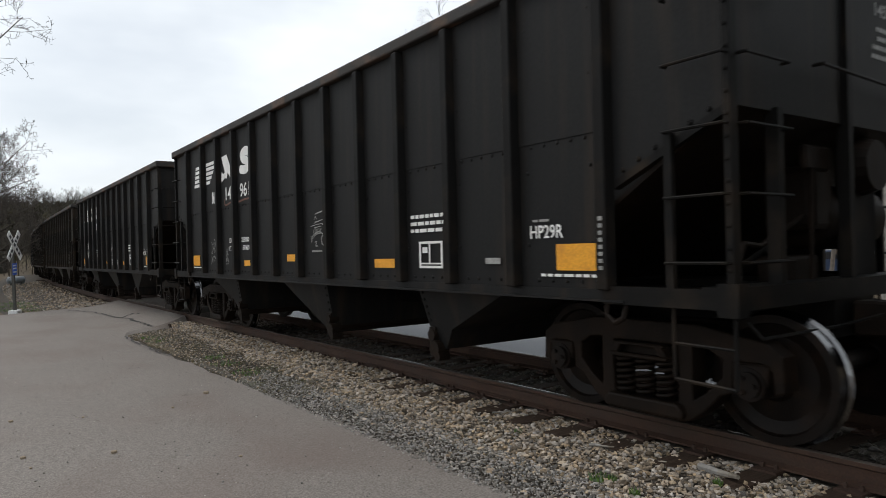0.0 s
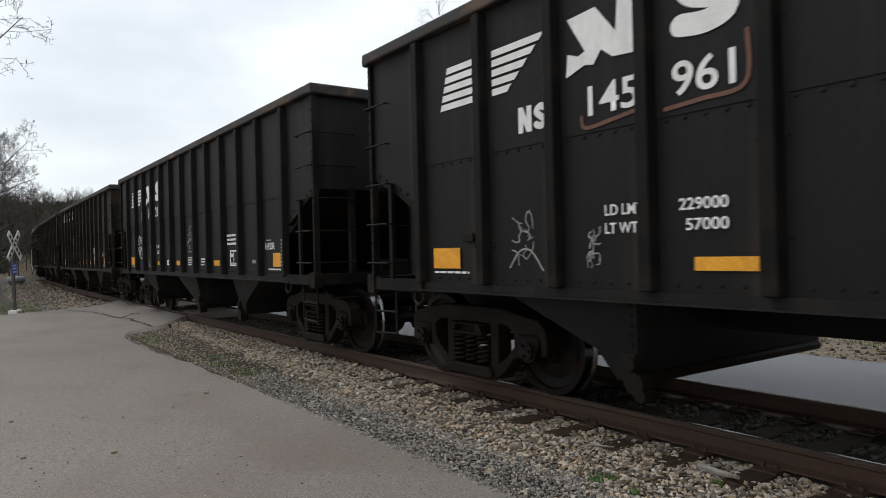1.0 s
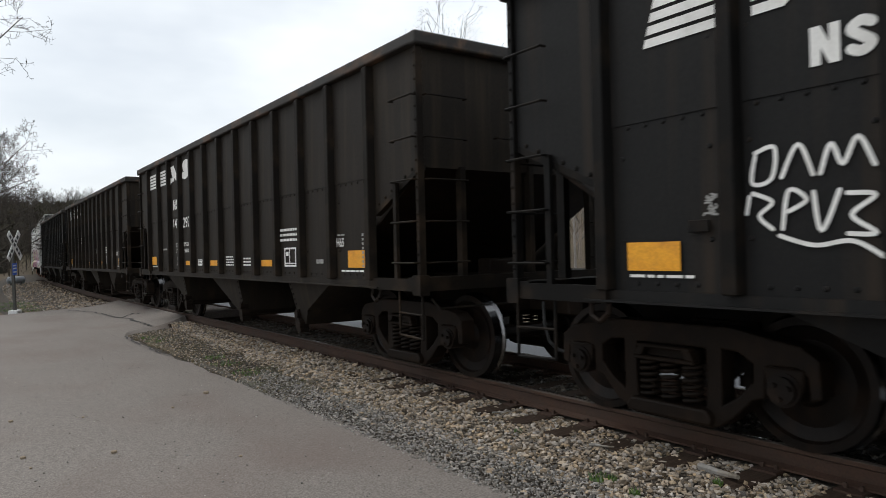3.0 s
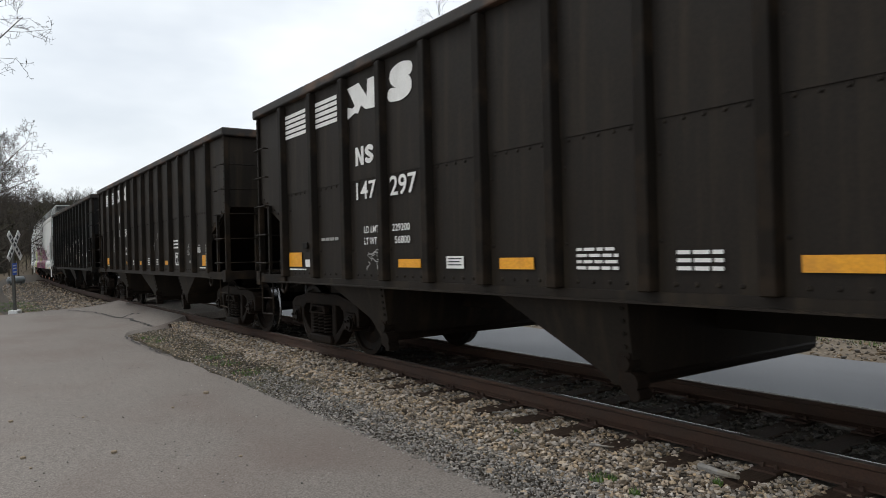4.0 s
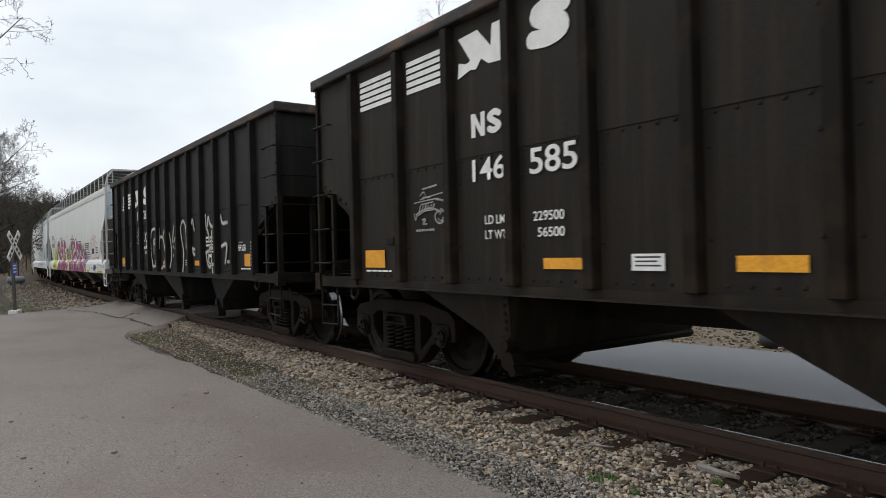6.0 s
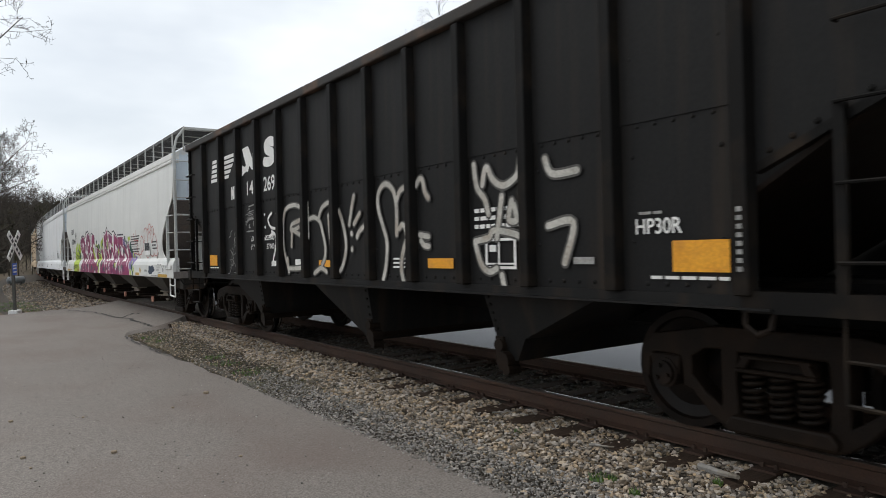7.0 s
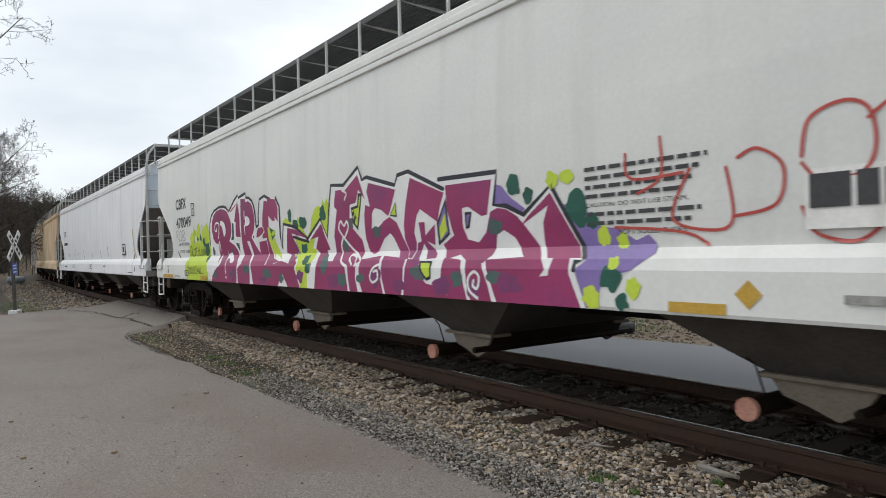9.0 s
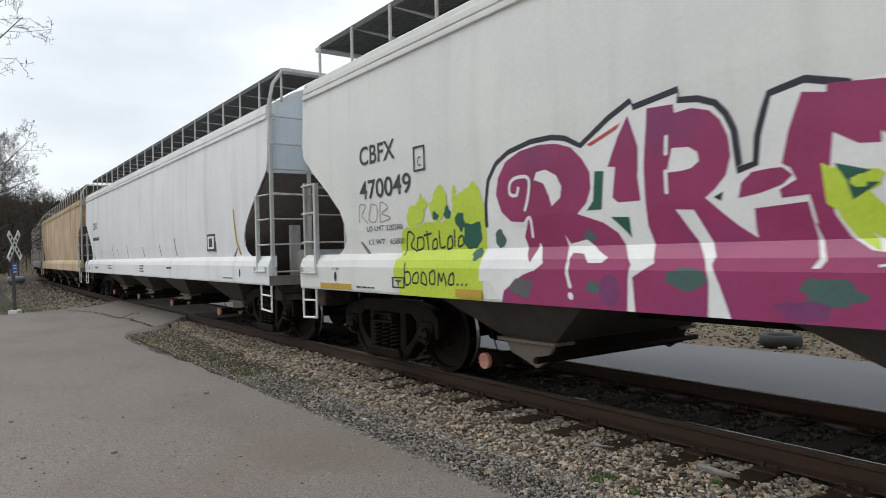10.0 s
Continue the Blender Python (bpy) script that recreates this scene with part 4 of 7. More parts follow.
def plain_marks(car, number, code, seed, lmt, wt, style=0):
    """Stencilled data, reflective tape and boxes that every coal hopper carries."""
    y = FACE - 0.001
    emblem(car, style)
    if style == 0:
        spots = ((2.60, 2.95, 2.40, 2.62), (3.39, 3.86, 2.41, 2.64), (4.14, 4.60, 2.41, 2.64))
    else:
        spots = ((3.36, 3.79, 2.46, 2.68), (3.36, 3.83, 2.05, 2.26), (4.14, 4.68, 2.04, 2.26))
    (a, b, c, d), one, two = spots
    w, k = (b - a) * 0.46, 0.26 * (d - c)
    bm = boxes((mx(a), mx(a) + k, y, y + 0.003, c, d), (mx(a + w) - k, mx(a + w), y, y + 0.003, c, d))
    poly(bm, [(mx(a), d), (mx(a) + k, d), (mx(a + w), c), (mx(a + w) - k, c)], y - 0.0004)
    marking("stencil", bm, mark_white, car, "white owner's mark")
    l, r, bm = mx(b - w) + k / 2, mx(b) - k / 2, bmesh.new()
    ribbon(bm, curve_through([(r, c + (d - c) * 0.78), ((l + r) / 2, d - k / 2), (l, c + (d - c) * 0.70), ((l + r) / 2, (c + d) / 2), (r, c + (d - c) * 0.30), ((l + r) / 2, c + k / 2), (l, c + (d - c) * 0.22)], 5), k, y)
    marking("stencil", bm, mark_white, car, "white owner's mark")
    marking("stencil", lettering(number[:3], mx(one[0]), mx(one[1]), one[2], one[3], y, 0.014), mark_white, car, "white stencilled car number")
    marking("stencil", lettering(number[3:], mx(two[0]), mx(two[1]), two[2], two[3], y, 0.014), mark_white, car, "white stencilled car number")
    for word, a, b, c in (("LD LMT", 3.53, 3.88, 1.65), ("LT WT", 3.53, 3.83, 1.515), (lmt, 4.17, 4.53, 1.65), (wt, 4.22, 4.53, 1.515)):
        marking("stencil", lettering(word, mx(a), mx(b), c, c + 0.08, y, 0.014), mark_white, car)
    tape(car, 1.28, 1.72, 1.245, 1.445)
    stuff_mark("stencil", bars(1.30, 1.86, 1.19, 1.23, 1, seed=seed + 20), mark_white, car, "row of small white stencilling")
    if seed != 5:
        tape(car, 4.28, 4.72, 1.25, 1.34)
    tape(car, 11.60, 12.02, 1.24, 1.45)
    stuff_mark("stencil", bars(11.42, 12.02, 1.18, 1.225, 1, seed=seed + 30), mark_white, car, "row of small white stencilling")
    tape(car, 8.66, 9.10, 1.245, 1.345)
    if seed == 1:
        tape(car, 6.10, 6.50, 1.32, 1.42)
    elif seed != 5:
        tape(car, 5.99, 6.43, 1.245, 1.345)
        tape(car, 5.18, 5.46, 1.245, 1.365, mark_white, "label_patch", "white label patch")
        for k in range(3):
            box_z = 1.275 + 0.03 * k
            marking("lettering_bar", boxes((mx(5.21), mx(5.43 - 0.03 * (k % 2)), FACE - 0.001, FACE, box_z, box_z + 0.012)), mark_dark, car)
        stuff_mark("stencil", bars(6.92, 7.33, 1.24, 1.43, 4, seed=seed + 40), mark_white, car, "rows of white stencilling")
        stuff_mark("stencil", bars(7.83, 8.17, 1.24, 1.40, 3, seed=seed + 50), mark_white, car, "rows of white stencilling")
    tape(car, 10.69, 10.90, 1.29, 1.345, mark_faded, "tag_plate", "pale tag plate")
    marking("stencil", lettering(code, mx(11.30), mx(11.68) if len(code) > 3 else mx(11.5), 1.50, 1.61, y, 0.014), mark_white, car)
    stuff_mark("stencil", bars(11.33, 11.52, 1.63, 1.67, 1, seed=seed), mark_faded, car)
    stuff_mark("stencil", bars(9.45, 10.10, 1.60, 1.82, 3, seed=seed + 3), mark_white, car, "rows of small white stencilling")
    l, r = mx(9.60), mx(10.02)
    bm = boxes((l, r, y, y + 0.003, 1.245, 1.27), (l, r, y, y + 0.003, 1.495, 1.52), (l, l + 0.03, y, y + 0.003, 1.27, 1.495), (r - 0.03, r, y, y + 0.003, 1.27, 1.495),
               (l + 0.18, l + 0.20, y, y + 0.003, 1.30, 1.495), (l + 0.06, l + 0.15, y, y + 0.003, 1.40, 1.46), (l + 0.03, r - 0.03, y, y + 0.003, 1.285, 1.30))
    marking("stencil", bm, mark_white, car, "white framed service box")
    column = [(mx(12.115), mx(12.15), FACE - 0.083, FACE - 0.078, z, z + 0.03) for z in np.arange(1.25, 1.62, 0.052)]
    stuff_mark("stencil", boxes(*column), mark_faded, car, "column of small faded letters")
    marking("card_holder", bevelled(boxes((mx(1.80), mx(1.95), FACE - 0.02, FACE, 1.50, 1.58)), 0.004, 1), trim_black, car, "small riveted card holder")
    face = pose(HALF - 0.035, 0.0, 0, 0, 0, 90)
    tagged(part("stencil", boxes((0.52, 0.60, 0, 0.003, 3.40, 3.48), (0.63, 0.71, 0, 0.003, 3.40, 3.48)), mark_faded, car, "faded white owner's mark", at=face))
    me = lettering(number, 0.54, 0.98, 3.22, 3.33, 0, 0.014)
    me.materials.clear()
    me.materials.append(mark_faded)
    part("stencil", me, None, car, "faded white car number", at=face)
    rows = bmesh.new()
    rs = random.Random(seed)
    for k, (a, b) in enumerate(((0.56, 0.88), (0.58, 0.87), (0.48, 0.96), (0.47, 0.99))):
        while a < b - 0.02:
            w = min(rs.uniform(0.03, 0.09), b - a)
            box(rows, a, a + w, 0, 0.003, 3.10 - 0.075 * k, 3.135 - 0.075 * k)
            a += w + 0.014
    tagged(part("stencil", rows, mark_faded, car, "rows of faded white stencilling", at=face), kind="stuff")


def doodle(car, x0, x1, z0, z1, seed, material=None, width=0.011, strokes=6):
    """A chalked scribble."""
    rs = random.Random(seed)
    bm = bmesh.new()
    w, h = x1 - x0, z1 - z0
    for k in range(strokes * 2):
        px, pz = x0 + w * rs.uniform(0.1, 0.8), z0 + h * (k + 0.5) / (strokes * 2)
        a, pts = rs.uniform(-0.5, 0.5), []
        for q in range(rs.choice((4, 5, 7))):
            pts.append((mx(px), pz))
            a += rs.uniform(-1.5, 1.5)
            px = min(x1, max(x0, px + w * 0.16 * math.cos(a)))
            pz = pz + h * 0.11 * math.sin(a)
        ribbon(bm, curve_through(pts, 4), width * rs.uniform(0.6, 1.2), FACE - 0.001 - 0.0004 * k)
    stuff_mark("scribble", bm, material or mark_faded, car, "faint chalked scribble")


def sketch(car, x0, x1, z0, z1, scale=1.0):
    """A chalk drawing that recurs along the train: dashes, slanted strokes, a swoosh and a loop."""
    def q(u, v):
        return (mx(x0 + (x1 - x0) * u), z0 + (z1 - z0) * v)
    lines = [[(0.28, 0.95), (0.70, 1.0)], [(0.20, 0.80), (0.30, 0.88), (0.36, 0.80)], [(0.20, 0.70), (0.55, 0.76), (0.88, 0.80)], [(0.30, 0.74), (0.50, 0.74)], [(0.0, 0.63), (0.35, 0.66), (0.74, 0.68)],
             [(0.22, 0.58), (0.60, 0.61)], [(0.06, 0.34), (0.30, 0.44), (0.55, 0.46), (0.82, 0.36)], [(0.10, 0.30), (0.32, 0.40), (0.60, 0.42)], [(0.0, 0.36), (0.04, 0.20), (0.08, 0.34)],
             [(0.70, 0.66), (0.92, 0.60), (1.0, 0.40), (0.94, 0.18), (0.80, 0.08), (0.68, 0.16), (0.66, 0.30), (0.76, 0.38)], [(0.74, 0.20), (0.84, 0.14), (0.92, 0.28), (0.86, 0.42), (0.76, 0.34)], [(0.80, 0.30), (0.96, 0.44)],
             [(0.26, 0.20), (0.36, 0.20), (0.28, 0.10), (0.40, 0.09)]]
    for k in range(6):
        lines.append([(0.16 + 0.085 * k, 0.42), (0.22 + 0.085 * k, 0.55)])
    bm = bmesh.new()
    for k, pts in enumerate(lines):
        ribbon(bm, curve_through([q(u, v) for u, v in pts], 5), (0.010 if k % 3 else 0.016) * scale, FACE - 0.001 - 0.0003 * k)
    stuff_mark("chalk_drawing", bm, mark_faded, car, "faint chalk drawing of dashes and loops")
    bm = bmesh.new()
    rs = random.Random(int(x0 * 100))
    x = x0 + 0.05 * (x1 - x0)
    while x < x0 + 0.62 * (x1 - x0):
        w = rs.uniform(0.02, 0.05)
        box(bm, mx(x), mx(x + w), FACE - 0.001, FACE, z0 - 0.035, z0 - 0.012)
        x += w + 0.012
    stuff_mark("chalk_drawing", bm, mark_faded, car, "row of tiny chalked letters")


def chalk(car, lines, width, material, label="chalked line drawing", y=FACE - 0.0015, name="graffiti"):
    for pts in lines:
        bm = bmesh.new()
        ribbon(bm, curve_through([(mx(x), z) for x, z in pts], 6), width, y)
        marking(name, bm, material, car, label)


def brake_gear(car):
    """Reservoir, valve and levers of the hand brake on the front platform of one car."""
    bm = bmesh.new()
    lathe(bm, [(0.05, -0.62), (0.20, -0.58), (0.27, -0.48), (0.27, 0.48), (0.20, 0.58), (0.05, 0.62)], n=18)
    part("air_reservoir", bm, iron, car, "black brake air reservoir", at=pose(6.10, 0.55, 1.62), smooth=True)
    part("valve_body", bevelled(boxes((5.95, 6.35, -0.20, 0.16, 1.50, 2.02)), 0.06, 2), iron, car)
    part("brake_stand", bevelled(boxes((6.30, 6.38, 0.25, 0.80, 1.10, 2.30)), 0.02, 1), trim_black, car)
    bm = bmesh.new()
    tube(bm, (6.40, 0.52, 2.02), (6.52, 0.52, 2.02), 0.24, 0.20, n=18)
    part("brake_housing", bm, iron, car, "round hand-brake gear housing")
    part("bell_crank", bevelled(boxes((6.36, 6.42, -0.42, -0.05, 1.95, 2.14)), 0.02, 1), iron, car)
    part("brake_rod", bar([(6.40, -0.30, 2.05), (6.40, -0.34, 1.10)], 0.018), iron, car)
    part("air_pipe", bar([(6.30, -1.20, 1.16), (6.30, -1.05, 1.42), (6.30, -0.85, 1.40), (6.28, -0.2, 1.62)], 0.02, 7), iron, car)


HOPPER_BLACK = build_hopper(black_paint, trim_black, "weathered black steel coal hopper with ribbed sides and stencilling")
HOPPER_BROWN = build_hopper(brown_paint, trim_brown, "dusty brown-black coal hopper with ribbed sides and stencilling")
PITCH_CAR = 14.63
car_a = copy_thing(HOPPER_BLACK, pose(0, 0, 0))
car_b = HOPPER_BLACK
car_c = copy_thing(HOPPER_BLACK, pose(0, 0, 0))
car_f = copy_thing(HOPPER_BLACK, pose(0, 0, 0))
car_d = HOPPER_BROWN
car_e = copy_thing(HOPPER_BROWN, pose(0, 0, 0))
brake_gear(car_b)
plain_marks(car_b, "145961", "HP29R", 1, "229000", "57000")
plain_marks(car_c, "146210", "HP30R", 2, "229800", "56200")
MARK_SHIFT = -0.09
plain_marks(car_d, "147297", "H65", 3, "229200", "56800", 1)
MARK_SHIFT = 0.0
plain_marks(car_e, "146585", "H65", 4, "229500", "56500", 1)
MARK_SHIFT = 0.0
plain_marks(car_f, "145269", "HP30R", 5, "228900", "57100")
MARK_SHIFT = 0.0
tagged(car_a, "weathered black steel coal hopper with bare ribbed sides")
tagged(car_f, "black coal hopper covered in pale brushed graffiti")


# ---- covered hoppers ----
CH = 9.1


def cx(d):
    return d - CH


SIDE_PROFILE = [(1.40, 1.515), (1.7, 1.545), (2.1, 1.565), (2.5, 1.575), (2.9, 1.57), (3.3, 1.555), (3.54, 1.545)]


def side_y(z):
    return float(np.interp(z, [p[0] for p in SIDE_PROFILE], [p[1] for p in SIDE_PROFILE]))


def build_covered(paint, end_paint, post_paint, label):
    car = tagged(new("covered_hopper_car"), label, "railway car", "cars of the freight train")
    cut = [(1.40, 1.0), (1.48, 1.16), (1.58, 1.24), (1.75, 1.24), (1.95, 1.12), (2.2, 0.82), (2.46, 0.45), (2.73, 0.10), (2.9, 0.06), (3.54, 0.06)]
    levels = sorted(set([p[0] for p in SIDE_PROFILE] + [c[0] for c in cut]))
    for s in (-1, 1):
        bm = bmesh.new()
        shells = []
        for depth in (0.0, 0.02):
            rows = []
            for z in levels:
                inset = float(np.interp(z, [c[0] for c in cut], [c[1] for c in cut]))
                rows.append([bm.verts.new((x, s * (side_y(z) - depth), z)) for x in np.linspace(-CH + inset, CH - inset, 17)])
            for a, b in zip(rows, rows[1:]):
                for i in range(16):
                    bm.faces.new((a[i], a[i + 1], b[i + 1], b[i]))
            shells.append(rows)
        for i in (0, 16):
            for k in range(len(levels) - 1):
                bm.faces.new((shells[0][k][i], shells[0][k + 1][i], shells[1][k + 1][i], shells[1][k][i]))
        part("side_sheet", bm, paint, car, smooth=False)
        bm = bmesh.new()
        lo = [(s * 1.47, 0.955), (s * 1.60, 0.955), (s * 1.61, 0.98), (s * 1.61, 1.25), (s * 1.585, 1.33), (s * 1.53, 1.405), (s * 1.47, 1.405)]
        prism(bm, lo, "x", -CH, CH)
        part("side_sill", bm, paint, car, "deep pressed side sill")
        # eave bands
        for z0, z1, o in ((3.52, 3.585, 1.575), (3.605, 3.68, 1.56), (3.68, 3.76, 1.52)):
            part("eave_band", bevelled(boxes((-CH + 0.1, CH - 0.1, *sorted((s * 1.40, s * o)), z0, z1)), 0.008, 1), paint, car)
        bm = bmesh.new()
        prism(bm, [(s * 1.50, 3.74), (s * 1.1, 3.98), (s * 0.5, 4.22), (0, 4.32), (0, 4.28), (s * 1.3, 3.70)], "x", -CH + 0.12, CH - 0.12)
        part("roof", bm, paint, car)
        for e in (-1, 1):
            xe = e * CH
            tall = e * s < 0
            for yy, name in ((1.555, "corner_post"), (0.93, "end_post")):
                top = (3.80 if yy > 1 else 4.1) if tall else 2.40
                part(name, bevelled(boxes((*sorted((xe - e * 0.05, xe)), *sorted((s * (yy - 0.06), s * yy)), 0.98, top)), 0.008, 1), post_paint, car, "grey ladder post")
            part("ladder_stile", boxes((*sorted((xe - e * 0.52, xe - e * 0.46)), *sorted((s * 1.56, s * 1.615)), 1.20, 2.36)), post_paint, car)
            for z in (3.55, 3.13, 2.74, 2.35, 1.97, 1.58):
                if tall or z < 2.5:
                    part("ladder_rung", bar([(xe + e * 0.01, s * 1.53, z), (xe + e * 0.01, s * 0.92, z)], 0.013), post_paint, car)
                if z < 2.5:
                    part("ladder_rung", bar([(xe - e * 0.49, s * 1.60, z), (xe - e * 0.02, s * 1.58, z)], 0.013), post_paint, car)
            for a, b in (((xe - e * 0.55, s * 1.63), (xe - e * 0.08, s * 1.63)), ((xe + e * 0.04, s * 1.5), (xe + e * 0.04, s * 0.9))):
                part("grab_iron", bar([(a[0], a[1], 1.24), (a[0], a[1], 1.16), (b[0], b[1], 1.16), (b[0], b[1], 1.24)], 0.013), post_paint, car)
            part("stirrup_step", bar([(xe - e * 0.42, s * 1.57, 0.97), (xe - e * 0.42, s * 1.57, 0.57), (xe - e * 0.0, s * 1.57, 0.55), (xe - e * 0.0, s * 1.57, 0.95)], 0.017), mark_white, car, "white stirrup step")
            part("stirrup_rung", bar([(xe - e * 0.42, s * 1.57, 0.80), (xe - e * 0.0, s * 1.57, 0.79)], 0.015), mark_white, car)
    for e in (-1, 1):
        xe = e * CH
        bm = bmesh.new()
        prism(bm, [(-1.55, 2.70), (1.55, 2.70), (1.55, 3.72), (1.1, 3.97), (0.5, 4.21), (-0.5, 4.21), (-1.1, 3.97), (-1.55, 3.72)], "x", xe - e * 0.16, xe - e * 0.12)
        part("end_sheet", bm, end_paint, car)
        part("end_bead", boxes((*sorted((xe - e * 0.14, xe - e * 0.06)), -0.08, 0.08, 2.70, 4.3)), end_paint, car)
        bm = bmesh.new()
        prism(bm, [(xe - e * 0.14, 2.72), (xe - e * 0.14, 2.68), (xe - e * 2.3, 1.0), (xe - e * 2.3, 1.05)], "y", -1.53, 1.53)
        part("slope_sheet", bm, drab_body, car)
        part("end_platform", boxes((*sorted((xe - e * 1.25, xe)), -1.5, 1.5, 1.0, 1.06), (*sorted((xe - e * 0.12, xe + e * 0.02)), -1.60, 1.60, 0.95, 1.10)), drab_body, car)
        for y in (-0.75, 0.75):
            part("slope_brace", boxes((*sorted((xe - e * 1.02, xe - e * 0.95)), y - 0.09, y + 0.09, 1.05, 1.92)), post_paint, car)
        for y in (-e,):
            part("ladder_arm", bar([(xe - e * 0.02, y * 1.53, 3.78), (xe - e * 0.02, y * 1.47, 4.06), (xe - e * 0.05, y * 1.28, 4.31)], 0.03, 6), post_paint, car)
        bm = bmesh.new()
        for k, w in enumerate((0.34, 0.16, 0.46)):
            box(bm, *sorted((xe - e * 0.056, xe - e * 0.052)), 0.55 - w / 2, 0.55 + w / 2, 3.42 - 0.07 * k, 3.455 - 0.07 * k)
        tagged(part("stencil", bm, mark_dark, car, "small dark end stencilling"), kind="stuff")
        part("end_step", boxes((*sorted((xe - e * 0.14, xe + e * 0.02)), -1.30, 1.30, 4.27, 4.32)), post_paint, car)
        part("platform_rail", bar([(xe, -1.5, 2.37), (xe + e * 0.02, 0, 2.33), (xe, 1.5, 2.37)], 0.014), post_paint, car)
        for yy in (-1.40, 0.9):
            part("bolster", bevelled(boxes((*sorted((xe - e * 0.30, xe - e * 0.02)), yy, yy + 0.5, 0.70, 0.95)), 0.02, 1), chord_rust, car)
        coupler(car, xe + e * 0.0, e, trim_black)
        bogie(car, e * (CH - 1.43))
        tank = bmesh.new()
        tube(tank, (xe - e * 0.75, -0.75, 1.30), (xe - e * 0.75, 0.2, 1.30), 0.2, n=14)
        part("air_tank", tank, post_paint, car)
    # hand brake on the front end
    hand_wheel(car, CH + 0.12, 0.1, 2.0, 0.27, 5)
    part("brake_housing", bevelled(boxes((CH - 0.12, CH + 0.04, -0.28, 0.0, 1.75, 2.25), (CH - 0.05, CH, -0.05, 0.05, 1.05, 1.8)), 0.02, 1), iron, car)
    # roof walks along both eaves, joined by a cross walk at each end
    for s in (-1, 1):
        bm = bmesh.new()
        for k in range(12):
            yy = s * (0.66 + 0.055 * k)
            box(bm, -CH + 0.12, CH - 0.10, yy - 0.007, yy + 0.007, 4.29, 4.33)
        for x in np.arange(-CH + 0.15, CH - 0.12, 0.055):
            box(bm, x - 0.005, x + 0.005, *sorted((s * 0.66, s * 1.28)), 4.285, 4.325)
        part("roof_walk", bm, galv, car, "dark steel grating walkway")
        for yy in (0.645, 1.285):
            part("walk_edge", boxes((-CH + 0.10, CH - 0.08, *sorted((s * yy, s * (yy + 0.014))), 4.275, 4.34)), galv, car)
        for x in np.arange(-CH + 0.14, CH - 0.05, 0.947):
            part("walk_bracket", bar([(x, s * 1.31, 3.80), (x, s * 1.31, 4.31), (x, s * 0.64, 4.27)], 0.02, 4), post_paint, car)
    part("hatch_cover", bevelled(boxes((-CH + 0.8, CH - 0.8, -0.36, 0.36, 4.24, 4.34)), 0.03, 1), paint, car)
    part("centre_sill", boxes((-CH, CH, -0.3, 0.3, 0.75, 1.1)), trim_black, car)
    part("hopper_floor", boxes((-CH + 2.0, CH - 2.0, -1.45, 1.45, 1.02, 1.06)), trim_black, car)
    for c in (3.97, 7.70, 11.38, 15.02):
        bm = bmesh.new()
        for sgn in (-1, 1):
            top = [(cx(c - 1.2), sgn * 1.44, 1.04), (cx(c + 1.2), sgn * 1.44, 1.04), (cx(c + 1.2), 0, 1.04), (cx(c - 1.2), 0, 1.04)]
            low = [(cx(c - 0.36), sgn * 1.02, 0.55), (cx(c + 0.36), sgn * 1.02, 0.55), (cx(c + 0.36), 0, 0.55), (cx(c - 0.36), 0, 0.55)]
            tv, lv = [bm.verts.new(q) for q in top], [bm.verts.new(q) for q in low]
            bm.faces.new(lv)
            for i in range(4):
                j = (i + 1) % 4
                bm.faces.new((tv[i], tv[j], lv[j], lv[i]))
        pk = part("discharge_pocket", bm, pocket_paint, car, "sloped discharge hopper in grimy grey paint, darkened for shade")
        for sgn in (-1, 1):
            bm = boxes((cx(c - 0.40), cx(c + 0.40), *sorted((sgn * 1.08, sgn * 0.80)), 0.515, 0.55))
            prism(bm, [(cx(c - 0.34), 0.515), (cx(c + 0.34), 0.515), (cx(c + 0.24), 0.36), (cx(c + 0.10), 0.28), (cx(c - 0.10), 0.36), (cx(c - 0.26), 0.40)], "y", *sorted((sgn * 1.02, sgn * 0.98)))
            part("outlet_gate", bevelled(bm, 0.006, 1), gate_paint, pk, "dirty cream outlet gate")
        # middle of the outlet in near-black iron, painting in the shade below the car
        bm = bmesh.new()
        prism(bm, [(cx(c - 0.34), 0.55), (cx(c + 0.36), 0.55), (cx(c + 0.30), 0.36), (cx(c - 0.10), 0.30), (cx(c - 0.30), 0.38)], "y", -0.97, 0.97)
        part("outlet_chute", bm, iron, pk, "black outlet chute with underside shade put into its colour")
        bm = bmesh.new()
        tube(bm, (cx(c - 0.36), -1.25, 0.33), (cx(c - 0.36), 1.25, 0.33), 0.07, n=14)
        part("outlet_tube", bm, iron, pk)
        bm = bmesh.new()
        tube(bm, (cx(c - 0.36), -1.29, 0.33), (cx(c - 0.36), -1.25, 0.33), 0.078, n=16)
        part("outlet_cap", bm, cap_red, pk, "faded red outlet cap")
        part("gate_chain", bar([(cx(c - 0.30), -1.16, 0.42), (cx(c - 0.34), -1.2, 0.62), (cx(c - 0.40), -1.2, 0.66)], 0.007, 5), iron, pk)
        part("gate_shaft", bar([(cx(c + 0.30), -1.22, 0.40), (cx(c + 0.30), 1.22, 0.40)], 0.03, 6), iron, pk)
    return car


